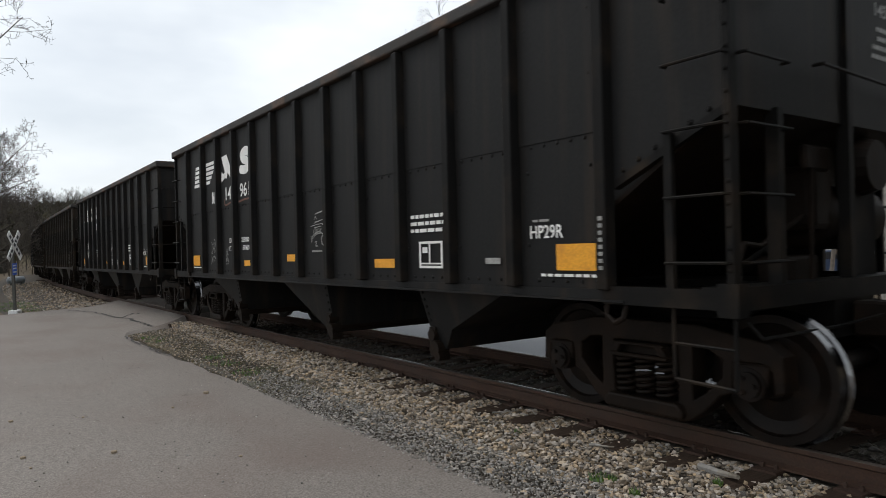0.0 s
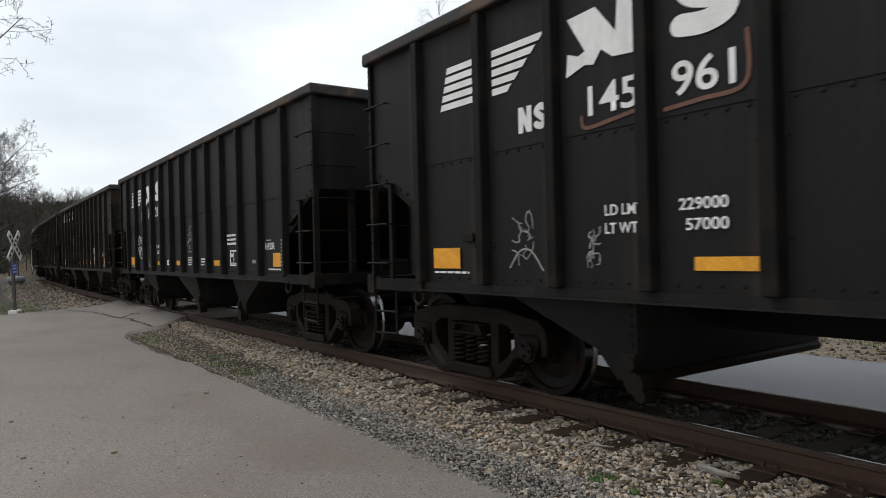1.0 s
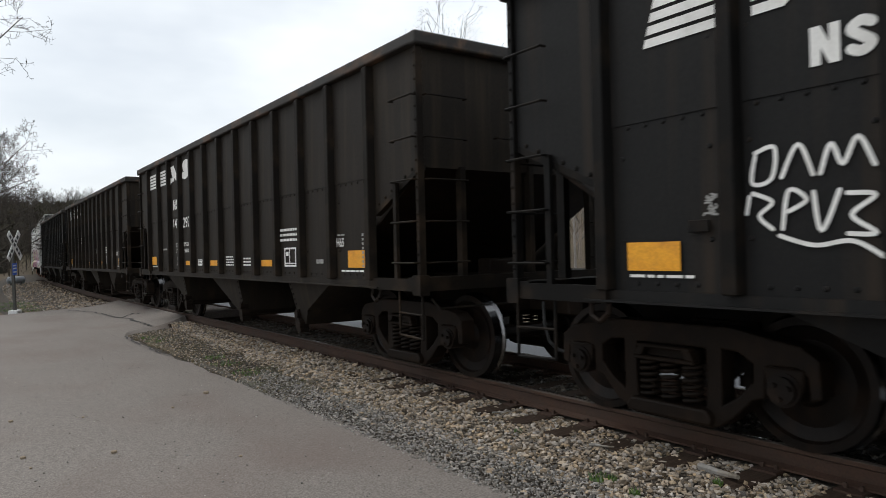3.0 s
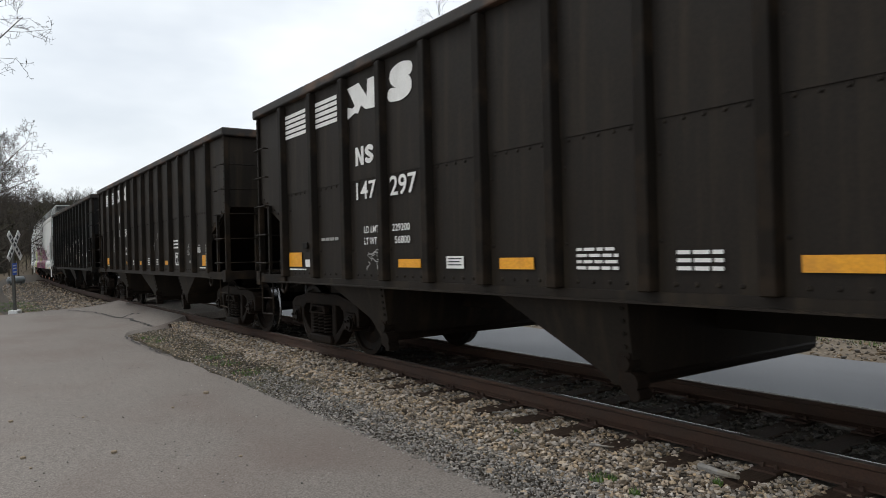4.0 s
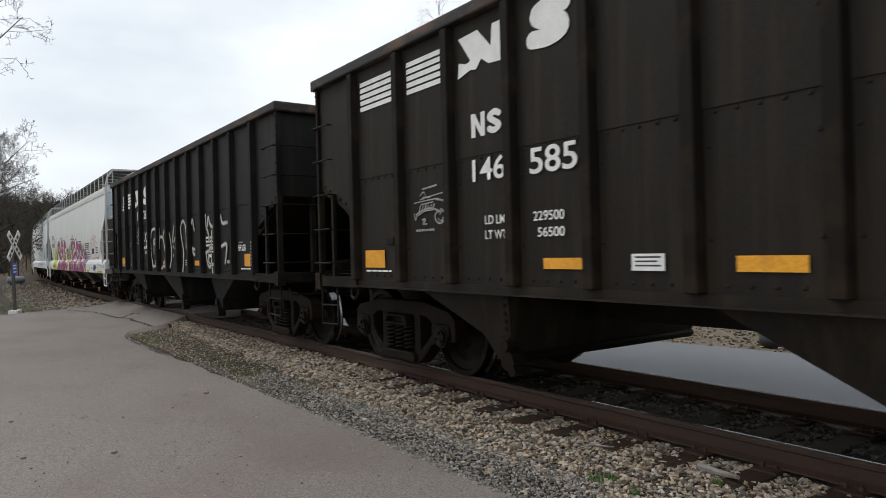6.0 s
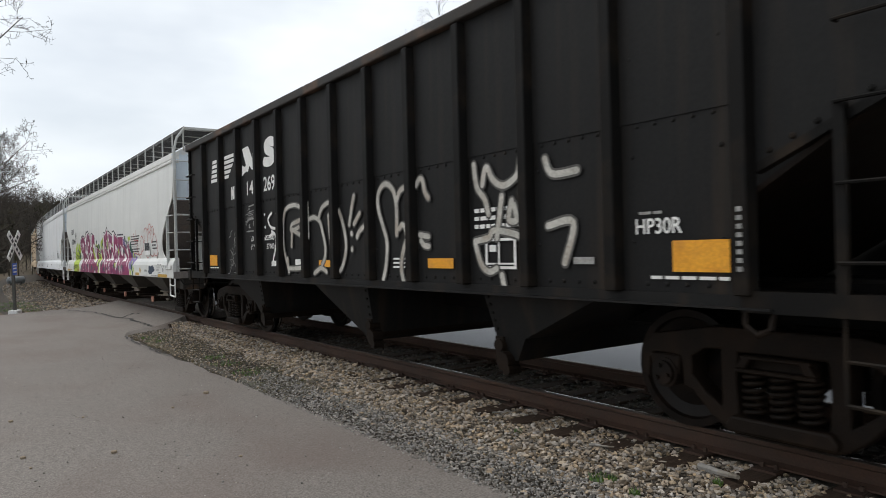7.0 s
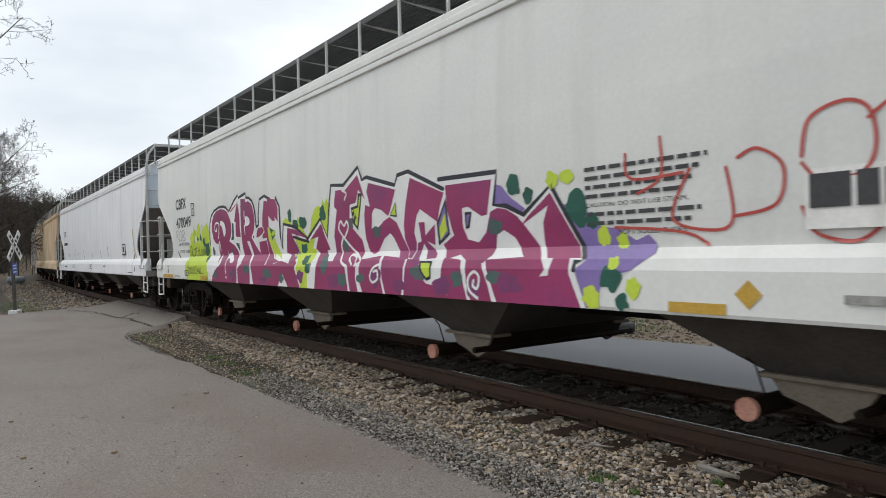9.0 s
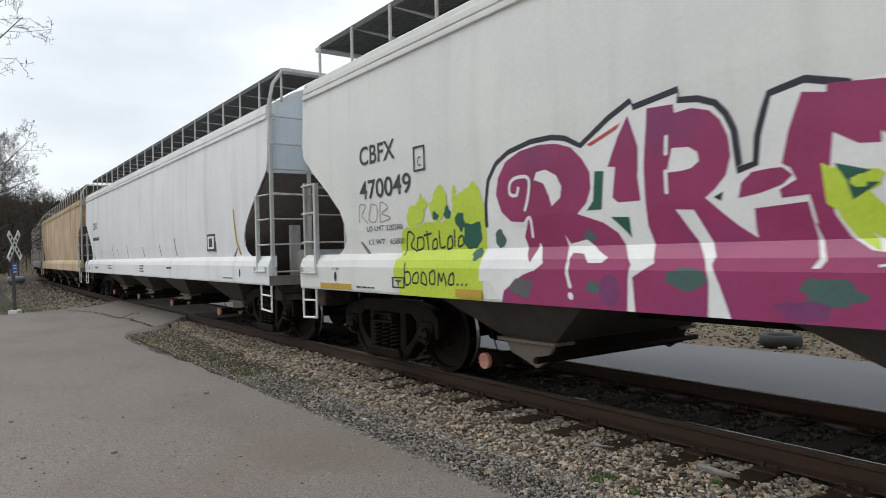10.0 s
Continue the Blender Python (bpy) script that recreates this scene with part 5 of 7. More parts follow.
COVER_A = build_covered(white_body, shade_blue_end, post_grey, "pale grey covered hopper with a large purple graffiti")
COVER_B = build_covered(white_old, shade_blue_end, post_grey, "chalky white covered hopper with rust-streaked sill")
COVER_C = build_covered(tan_body, tan_body, post_grey, "tan covered hopper with heavy rust streaks")
COVER_D = build_covered(drab_body, drab_body, post_grey, "drab grey-brown covered hopper")
COVER_E = copy_thing(COVER_D, pose(0, 0, 0))


# ---- marks on single cars ----
sketch(car_b, 6.95, 7.45, 1.48, 1.98)
doodle(car_b, 2.45, 2.75, 1.35, 1.75, 12, strokes=5)
chalk(car_b, [[(2.45, 1.26), (2.58, 1.40), (2.72, 1.40), (2.86, 1.24)]], 0.016, mark_faded)
doodle(car_b, 3.35, 3.48, 1.25, 1.5, 13, strokes=5)
chalk(car_b, [[(3.32, 2.42), (3.36, 2.33), (3.6, 2.35), (3.95, 2.40)], [(4.08, 2.34), (4.35, 2.36), (4.66, 2.40), (4.68, 2.72)]], 0.03, mark_rust, "red-brown paint smear", name="paint_smear")
for pts in ([(2.26, 1.96), (2.38, 1.98), (2.36, 1.80), (2.24, 1.78), (2.26, 1.94)], [(2.42, 1.80), (2.52, 1.98), (2.60, 1.80)], [(2.64, 1.80), (2.70, 1.96), (2.76, 1.84), (2.84, 1.98), (2.92, 1.82)],
            [(2.24, 1.72), (2.36, 1.66), (2.28, 1.58), (2.36, 1.50)], [(2.42, 1.50), (2.46, 1.72), (2.56, 1.66), (2.46, 1.60)], [(2.60, 1.70), (2.64, 1.48), (2.74, 1.70)], [(2.78, 1.68), (2.92, 1.66), (2.80, 1.56), (2.92, 1.46), (2.78, 1.46)],
            [(2.40, 1.46), (2.60, 1.40), (2.80, 1.42), (2.96, 1.33)], [(2.22, 1.70), (2.20, 1.60)]):
    chalk(car_c, [pts], 0.026, mark_white, "white spray-painted scrawl")
sketch(car_c, 6.89, 7.47, 1.55, 2.06, 1.3)
doodle(car_c, 1.85, 2.0, 1.6, 1.75, 22, strokes=4)
doodle(car_c, 3.3, 3.7, 1.22, 1.42, 23, strokes=4)
doodle(car_d, 3.48, 3.80, 1.27, 1.46, 31, strokes=6)
stuff_mark("stencil", bars(2.28, 2.76, 1.57, 1.65, 1, seed=5), mark_faded, car_d)
tape(car_d, 1.75, 1.90, 1.245, 1.345, mark_white, "label_patch", "white label patch")
doodle(car_e, 10.49, 10.76, 1.43, 1.67, 41, strokes=6)
sketch(car_e, 2.36, 2.94, 1.66, 2.08, 1.2)
chalk(car_e, [[(7.55, 1.75), (7.62, 1.70)], [(8.02, 2.0), (7.98, 1.9), (7.92, 1.85)], [(7.70, 1.78), (7.66, 1.60)]], 0.02, mark_faded)
spray_white = surface("thin_white_spray_paint", [(0.30, 0.285, 0.25), (0.56, 0.54, 0.49)], 0.7, 0, 4, 40, 0.03, streak=(0.30, 0.22, 0.15), streak_stretch=(3, 3, 3), amount=0.7)
spray_haze = surface("overspray", [(0.05, 0.048, 0.044), (0.11, 0.105, 0.095)], 0.8, 0, 6, 60, 0.02)
LOOPS_REAR = [
    [(5.05, 1.22), (4.9, 1.55), (4.91, 1.93), (5.03, 2.09), (5.32, 2.12), (5.54, 2.07)],
    [(5.54, 2.05), (5.52, 1.91), (5.22, 1.85), (5.19, 1.76), (5.45, 1.8)],
    [(5.22, 1.78), (5.52, 1.68)],
    [(5.21, 1.75), (5.19, 1.54)],
    [(5.07, 1.22), (5.33, 1.22), (5.52, 1.24), (5.56, 1.34)],
    [(5.03, 1.36), (5.07, 1.17)],
    [(5.76, 2.11), (5.77, 1.65)],
    [(5.78, 1.89), (5.97, 1.91), (6.14, 1.84), (6.23, 1.67), (6.29, 1.51), (6.27, 1.37), (6.18, 1.28)],
    [(6.09, 1.87), (6.21, 2.02), (6.43, 2.08), (6.46, 1.99)],
    [(6.4, 1.91), (6.42, 1.73), (6.45, 1.55)],
    [(5.94, 1.16), (6.15, 1.23), (6.31, 1.18)]]
LOOPS_MIDDLE = [
    [(6.7, 1.95), (6.8, 1.79), (6.87, 1.57), (6.85, 1.41), (6.77, 1.26), (6.7, 1.2)],
    [(7.1, 2.11), (7.04, 1.97), (6.97, 1.77)],
    [(7.24, 1.89), (7.09, 1.77)],
    [(7.4, 1.76), (7.23, 1.68), (7.16, 1.61)],
    [(7.02, 1.66), (7.03, 1.65)],
    [(7.03, 1.47), (7.03, 1.46)],
    [(7.76, 1.11), (7.83, 1.28), (7.86, 1.53), (7.77, 1.73), (7.69, 1.9), (7.68, 2.06), (7.77, 2.16), (7.88, 2.18), (7.99, 2.12), (8.05, 2.03), (8.08, 1.86), (8.07, 1.61)],
    [(8.08, 1.97), (8.16, 2.08), (8.3, 2.11), (8.37, 2.06)],
    [(8.12, 1.67), (8.19, 1.71), (8.25, 1.67), (8.27, 1.56), (8.22, 1.47), (8.16, 1.32), (8.16, 1.19), (8.21, 1.07)],
    [(8.48, 2.11), (8.54, 2.17), (8.6, 2.15), (8.64, 2.03), (8.7, 1.96)],
    [(8.53, 1.59), (8.69, 1.57)],
    [(8.55, 1.53), (8.61, 1.48), (8.69, 1.47)]]
LOOPS_FRONT = [[(9.46, 2.21), (9.50, 2.0), (9.61, 1.88), (9.66, 1.74)],
         [(9.58, 2.01), (9.64, 2.17), (9.74, 2.04), (9.88, 1.98), (10.05, 2.05), (10.10, 2.19)], [(9.85, 1.89), (9.77, 1.52)], [(9.98, 1.84), (9.94, 1.68), (10.04, 1.67), (10.01, 1.80)],
         [(9.46, 1.50), (9.66, 1.53), (9.73, 1.59), (10.01, 1.55), (10.10, 1.51)], [(9.46, 1.48), (9.54, 1.29), (9.65, 1.22), (9.76, 1.25)], [(9.83, 1.19), (9.86, 1.07)],
         [(10.40, 2.15), (10.48, 2.02), (10.75, 2.02)], [(10.42, 1.6), (10.70, 1.62), (10.60, 1.3)]]
MARK_SHIFT = 0.0
for strokes in (LOOPS_REAR, LOOPS_MIDDLE, LOOPS_FRONT):
    chalk(car_f, strokes, 0.094, spray_haze, "soft overspray of pale graffiti", FACE - 0.0012)
    chalk(car_f, strokes, 0.056, spray_white, "brushed pale graffiti stroke", FACE - 0.004)
chalk(car_f, [[(4.16, 2.05), (4.17, 2.05)], [(4.17, 1.86), (4.18, 1.85)], [(4.17, 1.68), (4.18, 1.67)], [(4.45, 2.06), (4.3, 1.97), (4.4, 1.85), (4.57, 1.82)], [(4.61, 2.03), (4.62, 2.02)], [(4.62, 1.9), (4.63, 1.89)], [(4.44, 1.78), (4.6, 1.7), (4.57, 1.5), (4.48, 1.33), (4.6, 1.27)], [(4.36, 1.71), (4.52, 1.75)]], 0.045, mark_white, "white spray-painted scrawl", FACE - 0.004)
tape(car_f, 4.40, 4.76, 1.25, 1.33, mark_white, "label_patch", "white label patch")
tape(car_f, 5.30, 5.54, 1.245, 1.35, mark_white, "label_patch", "white label patch")
tape(car_f, 6.08, 6.44, 1.245, 1.335)
sketch(car_f, 3.30, 3.86, 1.84, 2.24, 1.2)
doodle(car_f, 2.34, 2.90, 1.20, 1.76, 52, width=0.013, strokes=9)
for k in range(3):
    tape(car_f, 7.98, 8.22, 1.245 + k * 0.045, 1.265 + k * 0.045, mark_white, "stencil", "row of white stencilling")
MARK_SHIFT = 0.0

# the painted covered hopper
plum = surface("plum_spray_paint", [(0.25, 0.022, 0.095), (0.33, 0.034, 0.135)], 0.45, 0, 1.6, 30, 0.03, streak=(0.13, 0.03, 0.13), streak_stretch=(1.6, 1.6, 2.0), amount=0.6, fine_mix=0.08)
faint_teal = surface("faded_teal_overspray", [(0.045, 0.105, 0.095), (0.07, 0.135, 0.12)], 0.5, 0, 2, 30, 0.03, streak=(0.20, 0.05, 0.12), streak_stretch=(3, 3, 3), amount=0.6, fine_mix=0.1)
faint_violet = surface("soft_violet_overspray", [(0.15, 0.03, 0.12), (0.20, 0.045, 0.15)], 0.5, 0, 2, 30, 0.03, streak=(0.26, 0.03, 0.12), streak_stretch=(3, 3, 3), amount=0.8, fine_mix=0.1)
violet = surface("violet_spray_paint", [(0.19, 0.13, 0.36), (0.24, 0.17, 0.42)], 0.5, 0, 3, 30, 0.03, fine_mix=0.1)
lime = surface("lime_spray_paint", [(0.45, 0.60, 0.035), (0.55, 0.68, 0.06)], 0.5, 0, 3, 30, 0.03, fine_mix=0.1)
teal = surface("dark_teal_spray_paint", [(0.008, 0.075, 0.05), (0.015, 0.11, 0.075)], 0.5, 0, 3, 30, 0.03, fine_mix=0.1)
paint_white = surface("white_spray_paint", [(0.74, 0.74, 0.73), (0.82, 0.82, 0.80)], 0.5, 0, 3, 30, 0.03, fine_mix=0.06)
ink = surface("black_spray_paint", [(0.012, 0.013, 0.022), (0.022, 0.024, 0.035)], 0.5, 0, 3, 30, 0.03)
red_marker = surface("red_marker", [(0.42, 0.05, 0.04), (0.50, 0.09, 0.07)], 0.5, 0, 4, 40, 0.03)
blue_blot = surface("blue_black_paint", [(0.018, 0.035, 0.065), (0.03, 0.05, 0.085)], 0.6, 0, 5, 40, 0.05)


SKIN = [(0.90, 1.6125), (1.25, 1.6125), (1.33, 1.5875), (1.405, 1.537), (1.43, 1.522), (1.70, 1.548), (2.10, 1.568), (2.50, 1.578), (2.90, 1.573), (3.40, 1.555)]


def skin(z, off):
    """Depth of a mark on the covered hopper's near side."""
    return -(float(np.interp(z, [k[0] for k in SKIN], [k[1] for k in SKIN])) + off)


def lay(bm, layer):
    """Lay flat paint on the bent side of the car; later layers lie a hair further out."""
    for z, _ in SKIN[1:-1]:
        bmesh.ops.bisect_plane(bm, geom=bm.verts[:] + bm.edges[:] + bm.faces[:], plane_co=(0, 0, z), plane_no=(0, 0, 1))
    for v in bm.verts:
        v.co.y = skin(v.co.z, layer * 0.0009)
    return bm


def paint(car, pts, material, layer, label):
    """A painted area with the given outline."""
    bm = bmesh.new()
    vs = [bm.verts.new((cx(x), 0.0, z)) for x, z in pts]
    edges = [bm.edges.new((vs[i], vs[(i + 1) % len(vs)])) for i in range(len(vs))]
    bmesh.ops.triangle_fill(bm, edges=edges, use_beauty=True)
    return marking("graffiti", lay(bm, layer), material, car, label)


def spray(car, pts, width, material, layer, label="painted line", smooth=True, name="graffiti"):
    line = curve_through([(cx(x), z) for x, z in pts], 8) if smooth and len(pts) > 2 else [(cx(x), z) for x, z in pts]
    bm = bmesh.new()
    strip(bm, line, width, lambda x, z: 0.0)
    return marking(name, lay(bm, layer), material, car, label)


def blob(car, x, z, rx, rz, material, layer, label, seed=0, rough=0.25):
    bm = bmesh.new()
    ring = []
    for k in range(24):
        a = k * 0.261799
        q = 1 + rough * noise.noise((math.cos(a) * 1.4 + seed * 3.1, math.sin(a) * 1.4, seed)) * 2
        ring.append(bm.verts.new((cx(x) + rx * q * math.cos(a), 0.0, max(0.957, z + rz * q * math.sin(a)))))
    c = bm.verts.new((cx(x), 0.0, z))
    for k in range(24):
        bm.faces.new((c, ring[k], ring[(k + 1) % 24]))
    return marking("graffiti", lay(bm, layer), material, car, label)


g = COVER_A
# lime and teal cloud behind the letters
paint(g, [(2.62, 0.957), (2.50, 1.16), (2.58, 1.34), (2.50, 1.50), (2.62, 1.66), (2.84, 1.68), (3.06, 1.72), (3.30, 1.70), (3.60, 1.80), (3.95, 1.95), (4.02, 1.70), (4.02, 0.957)], lime, 1, "lime green spray cloud")
for x, z, rx, rz in ((2.80, 1.78, 0.13, 0.11), (3.02, 1.90, 0.06, 0.05), (3.24, 1.84, 0.13, 0.12), (3.62, 1.84, 0.12, 0.13), (3.55, 2.0, 0.03, 0.05), (3.84, 1.95, 0.10, 0.09), (2.66, 1.56, 0.12, 0.12), (2.60, 1.24, 0.13, 0.14)):
    blob(g, x, z, rx, rz, lime, 1.2, "round lime spray dab", int(x * 10), 0.18)
paint(g, [(7.54, 1.58), (7.6, 1.91), (7.71, 1.96), (7.86, 1.91), (8.01, 1.8), (8.15, 1.95), (8.25, 1.85), (8.34, 1.72), (8.44, 1.66), (8.53, 1.74), (8.61, 1.92), (8.71, 2.02), (8.82, 2.06), (8.92, 2.03), (8.97, 2.13), (9.02, 2.07), (9.11, 2.14), (9.17, 1.98), (9.08, 1.63)], lime, 1, "lime green spray cloud")
for k, (x, z, rx, rz, m) in enumerate(((3.30, 1.93, 0.12, 0.12, lime), (2.95, 1.85, 0.07, 0.14, lime), (3.75, 1.9, 0.16, 0.10, lime), (3.62, 1.70, 0.08, 0.10, teal), (3.80, 1.56, 0.14, 0.13, teal), (3.22, 1.78, 0.05, 0.05, teal), (3.42, 1.79, 0.06, 0.06, teal), (3.9, 1.38, 0.08, 0.05, teal),
                                     (7.86, 1.98, 0.07, 0.09, teal), (8.05, 1.84, 0.12, 0.07, teal), (8.30, 1.86, 0.14, 0.08, teal), (8.10, 1.50, 0.12, 0.16, teal), (8.95, 1.95, 0.10, 0.10, teal), (8.55, 1.30, 0.10, 0.16, teal),
                                     (12.72, 1.97, 0.09, 0.09, teal), (12.90, 1.87, 0.06, 0.07, teal), (13.45, 1.72, 0.11, 0.13, teal), (13.60, 1.62, 0.06, 0.06, teal), (13.82, 1.19, 0.10, 0.09, teal), (13.93, 1.02, 0.06, 0.06, teal),
                                     (13.20, 1.97, 0.07, 0.06, lime), (13.36, 1.98, 0.07, 0.06, lime), (13.71, 1.50, 0.06, 0.08, lime), (13.88, 1.46, 0.05, 0.06, lime), (13.63, 1.04, 0.09, 0.08, lime), (14.03, 1.13, 0.07, 0.07, lime), (13.85, 1.30, 0.05, 0.05, lime))):
    blob(g, x, z, rx, rz, m, 3 if m is lime else 2, "round spray dab", k + 1)
CREST_LEFT = [(4.02, 1.64), (4.03, 1.84), (4.08, 2.04), (4.2, 2.18), (4.37, 2.26), (4.66, 2.31), (4.9, 2.31), (5.05, 2.28), (5.21, 2.2), (5.49, 2.36), (5.7, 2.45), (5.72, 2.4), (6.09, 2.45), (6.09, 2.38), (6.24, 2.36), (6.36, 2.31), (6.43, 2.23), (6.48, 2.12), (6.5, 1.91), (6.49, 1.87), (6.61, 1.9), (6.63, 2.06), (6.67, 2.19), (6.71, 2.3), (6.92, 2.34), (7.15, 2.27)]
CREST_MIDDLE = [(7.37, 2.28), (7.5, 2.13), (7.47, 1.7), (7.51, 1.51), (7.62, 1.87), (8.04, 1.81), (8.43, 1.63), (8.87, 1.88), (9.05, 1.63), (9.14, 1.96), (9.24, 2.29), (9.58, 2.26), (9.97, 2.44), (10.06, 2.28), (10.17, 2.3), (10.79, 2.15), (10.85, 2.25), (11.07, 2.27), (11.69, 2.03)]
CREST_END = [(11.62, 2.13), (12.51, 2.11), (12.45, 1.82), (12.62, 1.8), (12.84, 1.71), (13.18, 1.93), (13.56, 1.33), (13.46, 1.31), (13.46, 1.25), (13.58, 0.93)]
paint(g, [(4.29, 0.957), (4.13, 1.13), (3.97, 1.14), (3.99, 1.37)] + CREST_LEFT + [CREST_MIDDLE[0], (7.37, 0.957)], paint_white, 2, "white ground of the graffiti letters")
paint(g, [(7.37, 0.957)] + CREST_MIDDLE + [CREST_END[0], (11.62, 0.957)], paint_white, 2, "white ground of the graffiti letters")
paint(g, [(11.62, 0.957)] + [(x, max(z, 0.957)) for x, z in CREST_END], paint_white, 2, "white ground of the graffiti letters")
for line in (CREST_LEFT, CREST_MIDDLE, CREST_END[:-1]):
    spray(g, line, 0.045, ink, 3, "black upper outline of the letters", smooth=False)
paint(g, [(4.18, 1.91), (4.22, 2.05), (4.33, 2.18), (4.52, 2.25), (4.76, 2.27), (4.96, 2.25), (5.11, 2.2), (5.22, 2.1), (5.29, 1.99), (5.29, 1.86), (5.24, 1.76), (5.14, 1.68), (5.4, 1.6), (5.53, 1.52), (5.61, 1.4), (5.69, 1.29), (5.67, 1.2), (5.66, 0.957), (4.29, 0.957), (4.32, 1.06), (4.56, 1.2), (4.7, 1.24), (4.58, 1.37), (4.52, 1.52), (4.57, 1.64), (4.36, 1.66), (4.24, 1.75)], plum, 4.012, "plum letter")
paint(g, [(5.67, 2.35), (5.75, 2.12), (5.74, 1.96), (5.73, 1.92), (5.75, 1.74), (5.55, 1.74), (5.5, 1.78), (5.54, 2.0), (5.47, 2.01), (5.58, 2.22)], plum, 4.024, "plum letter")
paint(g, [(5.28, 2.2), (5.6, 2.31), (5.57, 2.27), (5.31, 2.18)], red_marker, 4.036, "thin red sliver")
paint(g, [(5.84, 2.37), (6.05, 2.36), (6.06, 2.3), (6.19, 2.31), (6.32, 2.27), (6.39, 2.2), (6.44, 2.09), (6.45, 1.97), (6.41, 1.85), (6.33, 1.77), (6.26, 1.72), (6.36, 1.63), (6.48, 1.53), (6.6, 1.45), (6.59, 1.52), (6.59, 1.63), (6.91, 1.65), (6.94, 1.51), (6.96, 1.41), (6.99, 1.33), (6.95, 1.27), (7.0, 0.957), (6.46, 0.957), (6.39, 1.15), (6.33, 1.29), (6.35, 1.34), (6.17, 1.65), (6.03, 1.66), (6.27, 1.33), (6.29, 1.27), (6.31, 1.18), (6.3, 0.957), (5.73, 0.957), (5.71, 1.2), (5.89, 1.3), (5.85, 1.42), (5.8, 1.56), (5.79, 1.76), (5.79, 1.95)], plum, 4.048, "plum letter")
paint(g, [(6.49, 1.7), (6.51, 1.79), (6.58, 1.85), (6.69, 1.86), (6.77, 1.86), (6.83, 1.81), (6.77, 1.76), (6.63, 1.72)], plum, 4.06, "plum letter")
paint(g, [(6.77, 1.88), (6.82, 2.07), (6.9, 2.27), (7.14, 2.22), (7.31, 2.18), (7.3, 1.93), (7.19, 1.94), (7.06, 2.02), (7.04, 1.85), (7.03, 1.69), (7.05, 1.57), (7.13, 1.44), (7.29, 1.34), (7.29, 0.957), (7.04, 0.957), (6.99, 1.26), (7.03, 1.32), (6.96, 1.51), (6.92, 1.69), (6.76, 1.68), (6.75, 1.73), (6.85, 1.78), (6.82, 1.85)], plum, 4.072, "plum letter")
paint(g, [(7.06, 1.83), (7.05, 1.66), (7.08, 1.55), (7.16, 1.44), (7.29, 1.36), (7.27, 1.42), (7.19, 1.53), (7.15, 1.64), (7.29, 1.71), (7.29, 1.79)], lime, 5.084, "lime crescent")
paint(g, [(7.06, 1.85), (7.28, 1.78), (7.28, 1.72), (7.15, 1.64), (7.12, 1.75)], teal, 6.096, "dark teal wedge")
blob(g, 7.19, 1.74, 0.05, 0.035, lime, 7, "lime spray dab", 3)
blob(g, 7.26, 1.76, 0.05, 0.035, lime, 7, "lime spray dab", 3)
paint(g, [(5.34, 1.99), (5.43, 1.98), (5.39, 1.7), (5.24, 1.7), (5.31, 1.77)], teal, 4.108, "dark teal fill")
paint(g, [(5.47, 1.64), (5.64, 1.63), (5.65, 1.48), (5.58, 1.55)], teal, 4.12, "dark teal fill")
paint(g, [(4.71, 2.05), (4.82, 2.06), (4.94, 2.0), (4.99, 1.91), (4.97, 1.82), (4.87, 1.76), (4.84, 1.85), (4.79, 1.95), (4.68, 1.99)], paint_white, 6.132, "white letter detail")
spray(g, [(4.55, 1.75), (4.6, 1.87), (4.61, 2.01), (4.47, 2.03), (4.38, 1.99), (4.37, 1.9), (4.45, 1.88), (4.48, 1.94)], 0.03, paint_white, 6, "white letter detail")
spray(g, [(4.35, 1.64), (4.5, 1.62), (4.6, 1.68), (4.62, 1.52)], 0.03, paint_white, 6, "white letter detail")
paint(g, [(4.99, 1.53), (5.05, 1.45), (5.22, 1.48), (5.36, 1.39), (5.47, 1.34), (5.42, 1.3), (5.29, 1.3), (5.22, 1.37), (5.1, 1.38), (5.08, 1.28)], paint_white, 6.144, "white letter detail")
spray(g, [(5.08, 1.3), (5.08, 1.22), (5.11, 1.12)], 0.035, paint_white, 6, "white letter detail")
spray(g, [(5.11, 1.05), (5.12, 1.04)], 0.05, paint_white, 6, "white letter detail")
paint(g, [(4.64, 1.28), (4.7, 1.47), (4.8, 1.3), (4.7, 1.23)], paint_white, 6.156, "white letter detail")
paint(g, [(5.98, 1.91), (6.03, 2.07), (6.16, 2.06), (6.22, 2.02), (6.23, 1.96), (6.17, 1.92), (6.09, 1.91)], paint_white, 6.168, "white letter detail")
spray(g, [(5.98, 2.04), (5.99, 2.15)], 0.03, paint_white, 6, "white letter detail")
spray(g, [(5.97, 1.92), (5.97, 1.78)], 0.03, paint_white, 6, "white letter detail")
paint(g, [(6.32, 1.72), (6.39, 1.75), (6.37, 1.69)], ink, 5.18, "dark wedge")
paint(g, [(7.76, 1.81), (8.11, 1.76), (8.42, 1.64), (7.9, 1.72), (8.12, 1.45), (7.96, 1.42), (8.15, 1.3), (8.1, 1.22), (8.29, 0.957), (7.86, 0.957), (7.67, 1.15), (7.49, 0.957), (6.86, 0.957), (6.93, 1.27), (7.25, 1.27), (7.58, 1.33), (7.88, 1.29), (7.86, 1.41), (7.66, 1.45)], plum, 4.192, "plum letter")
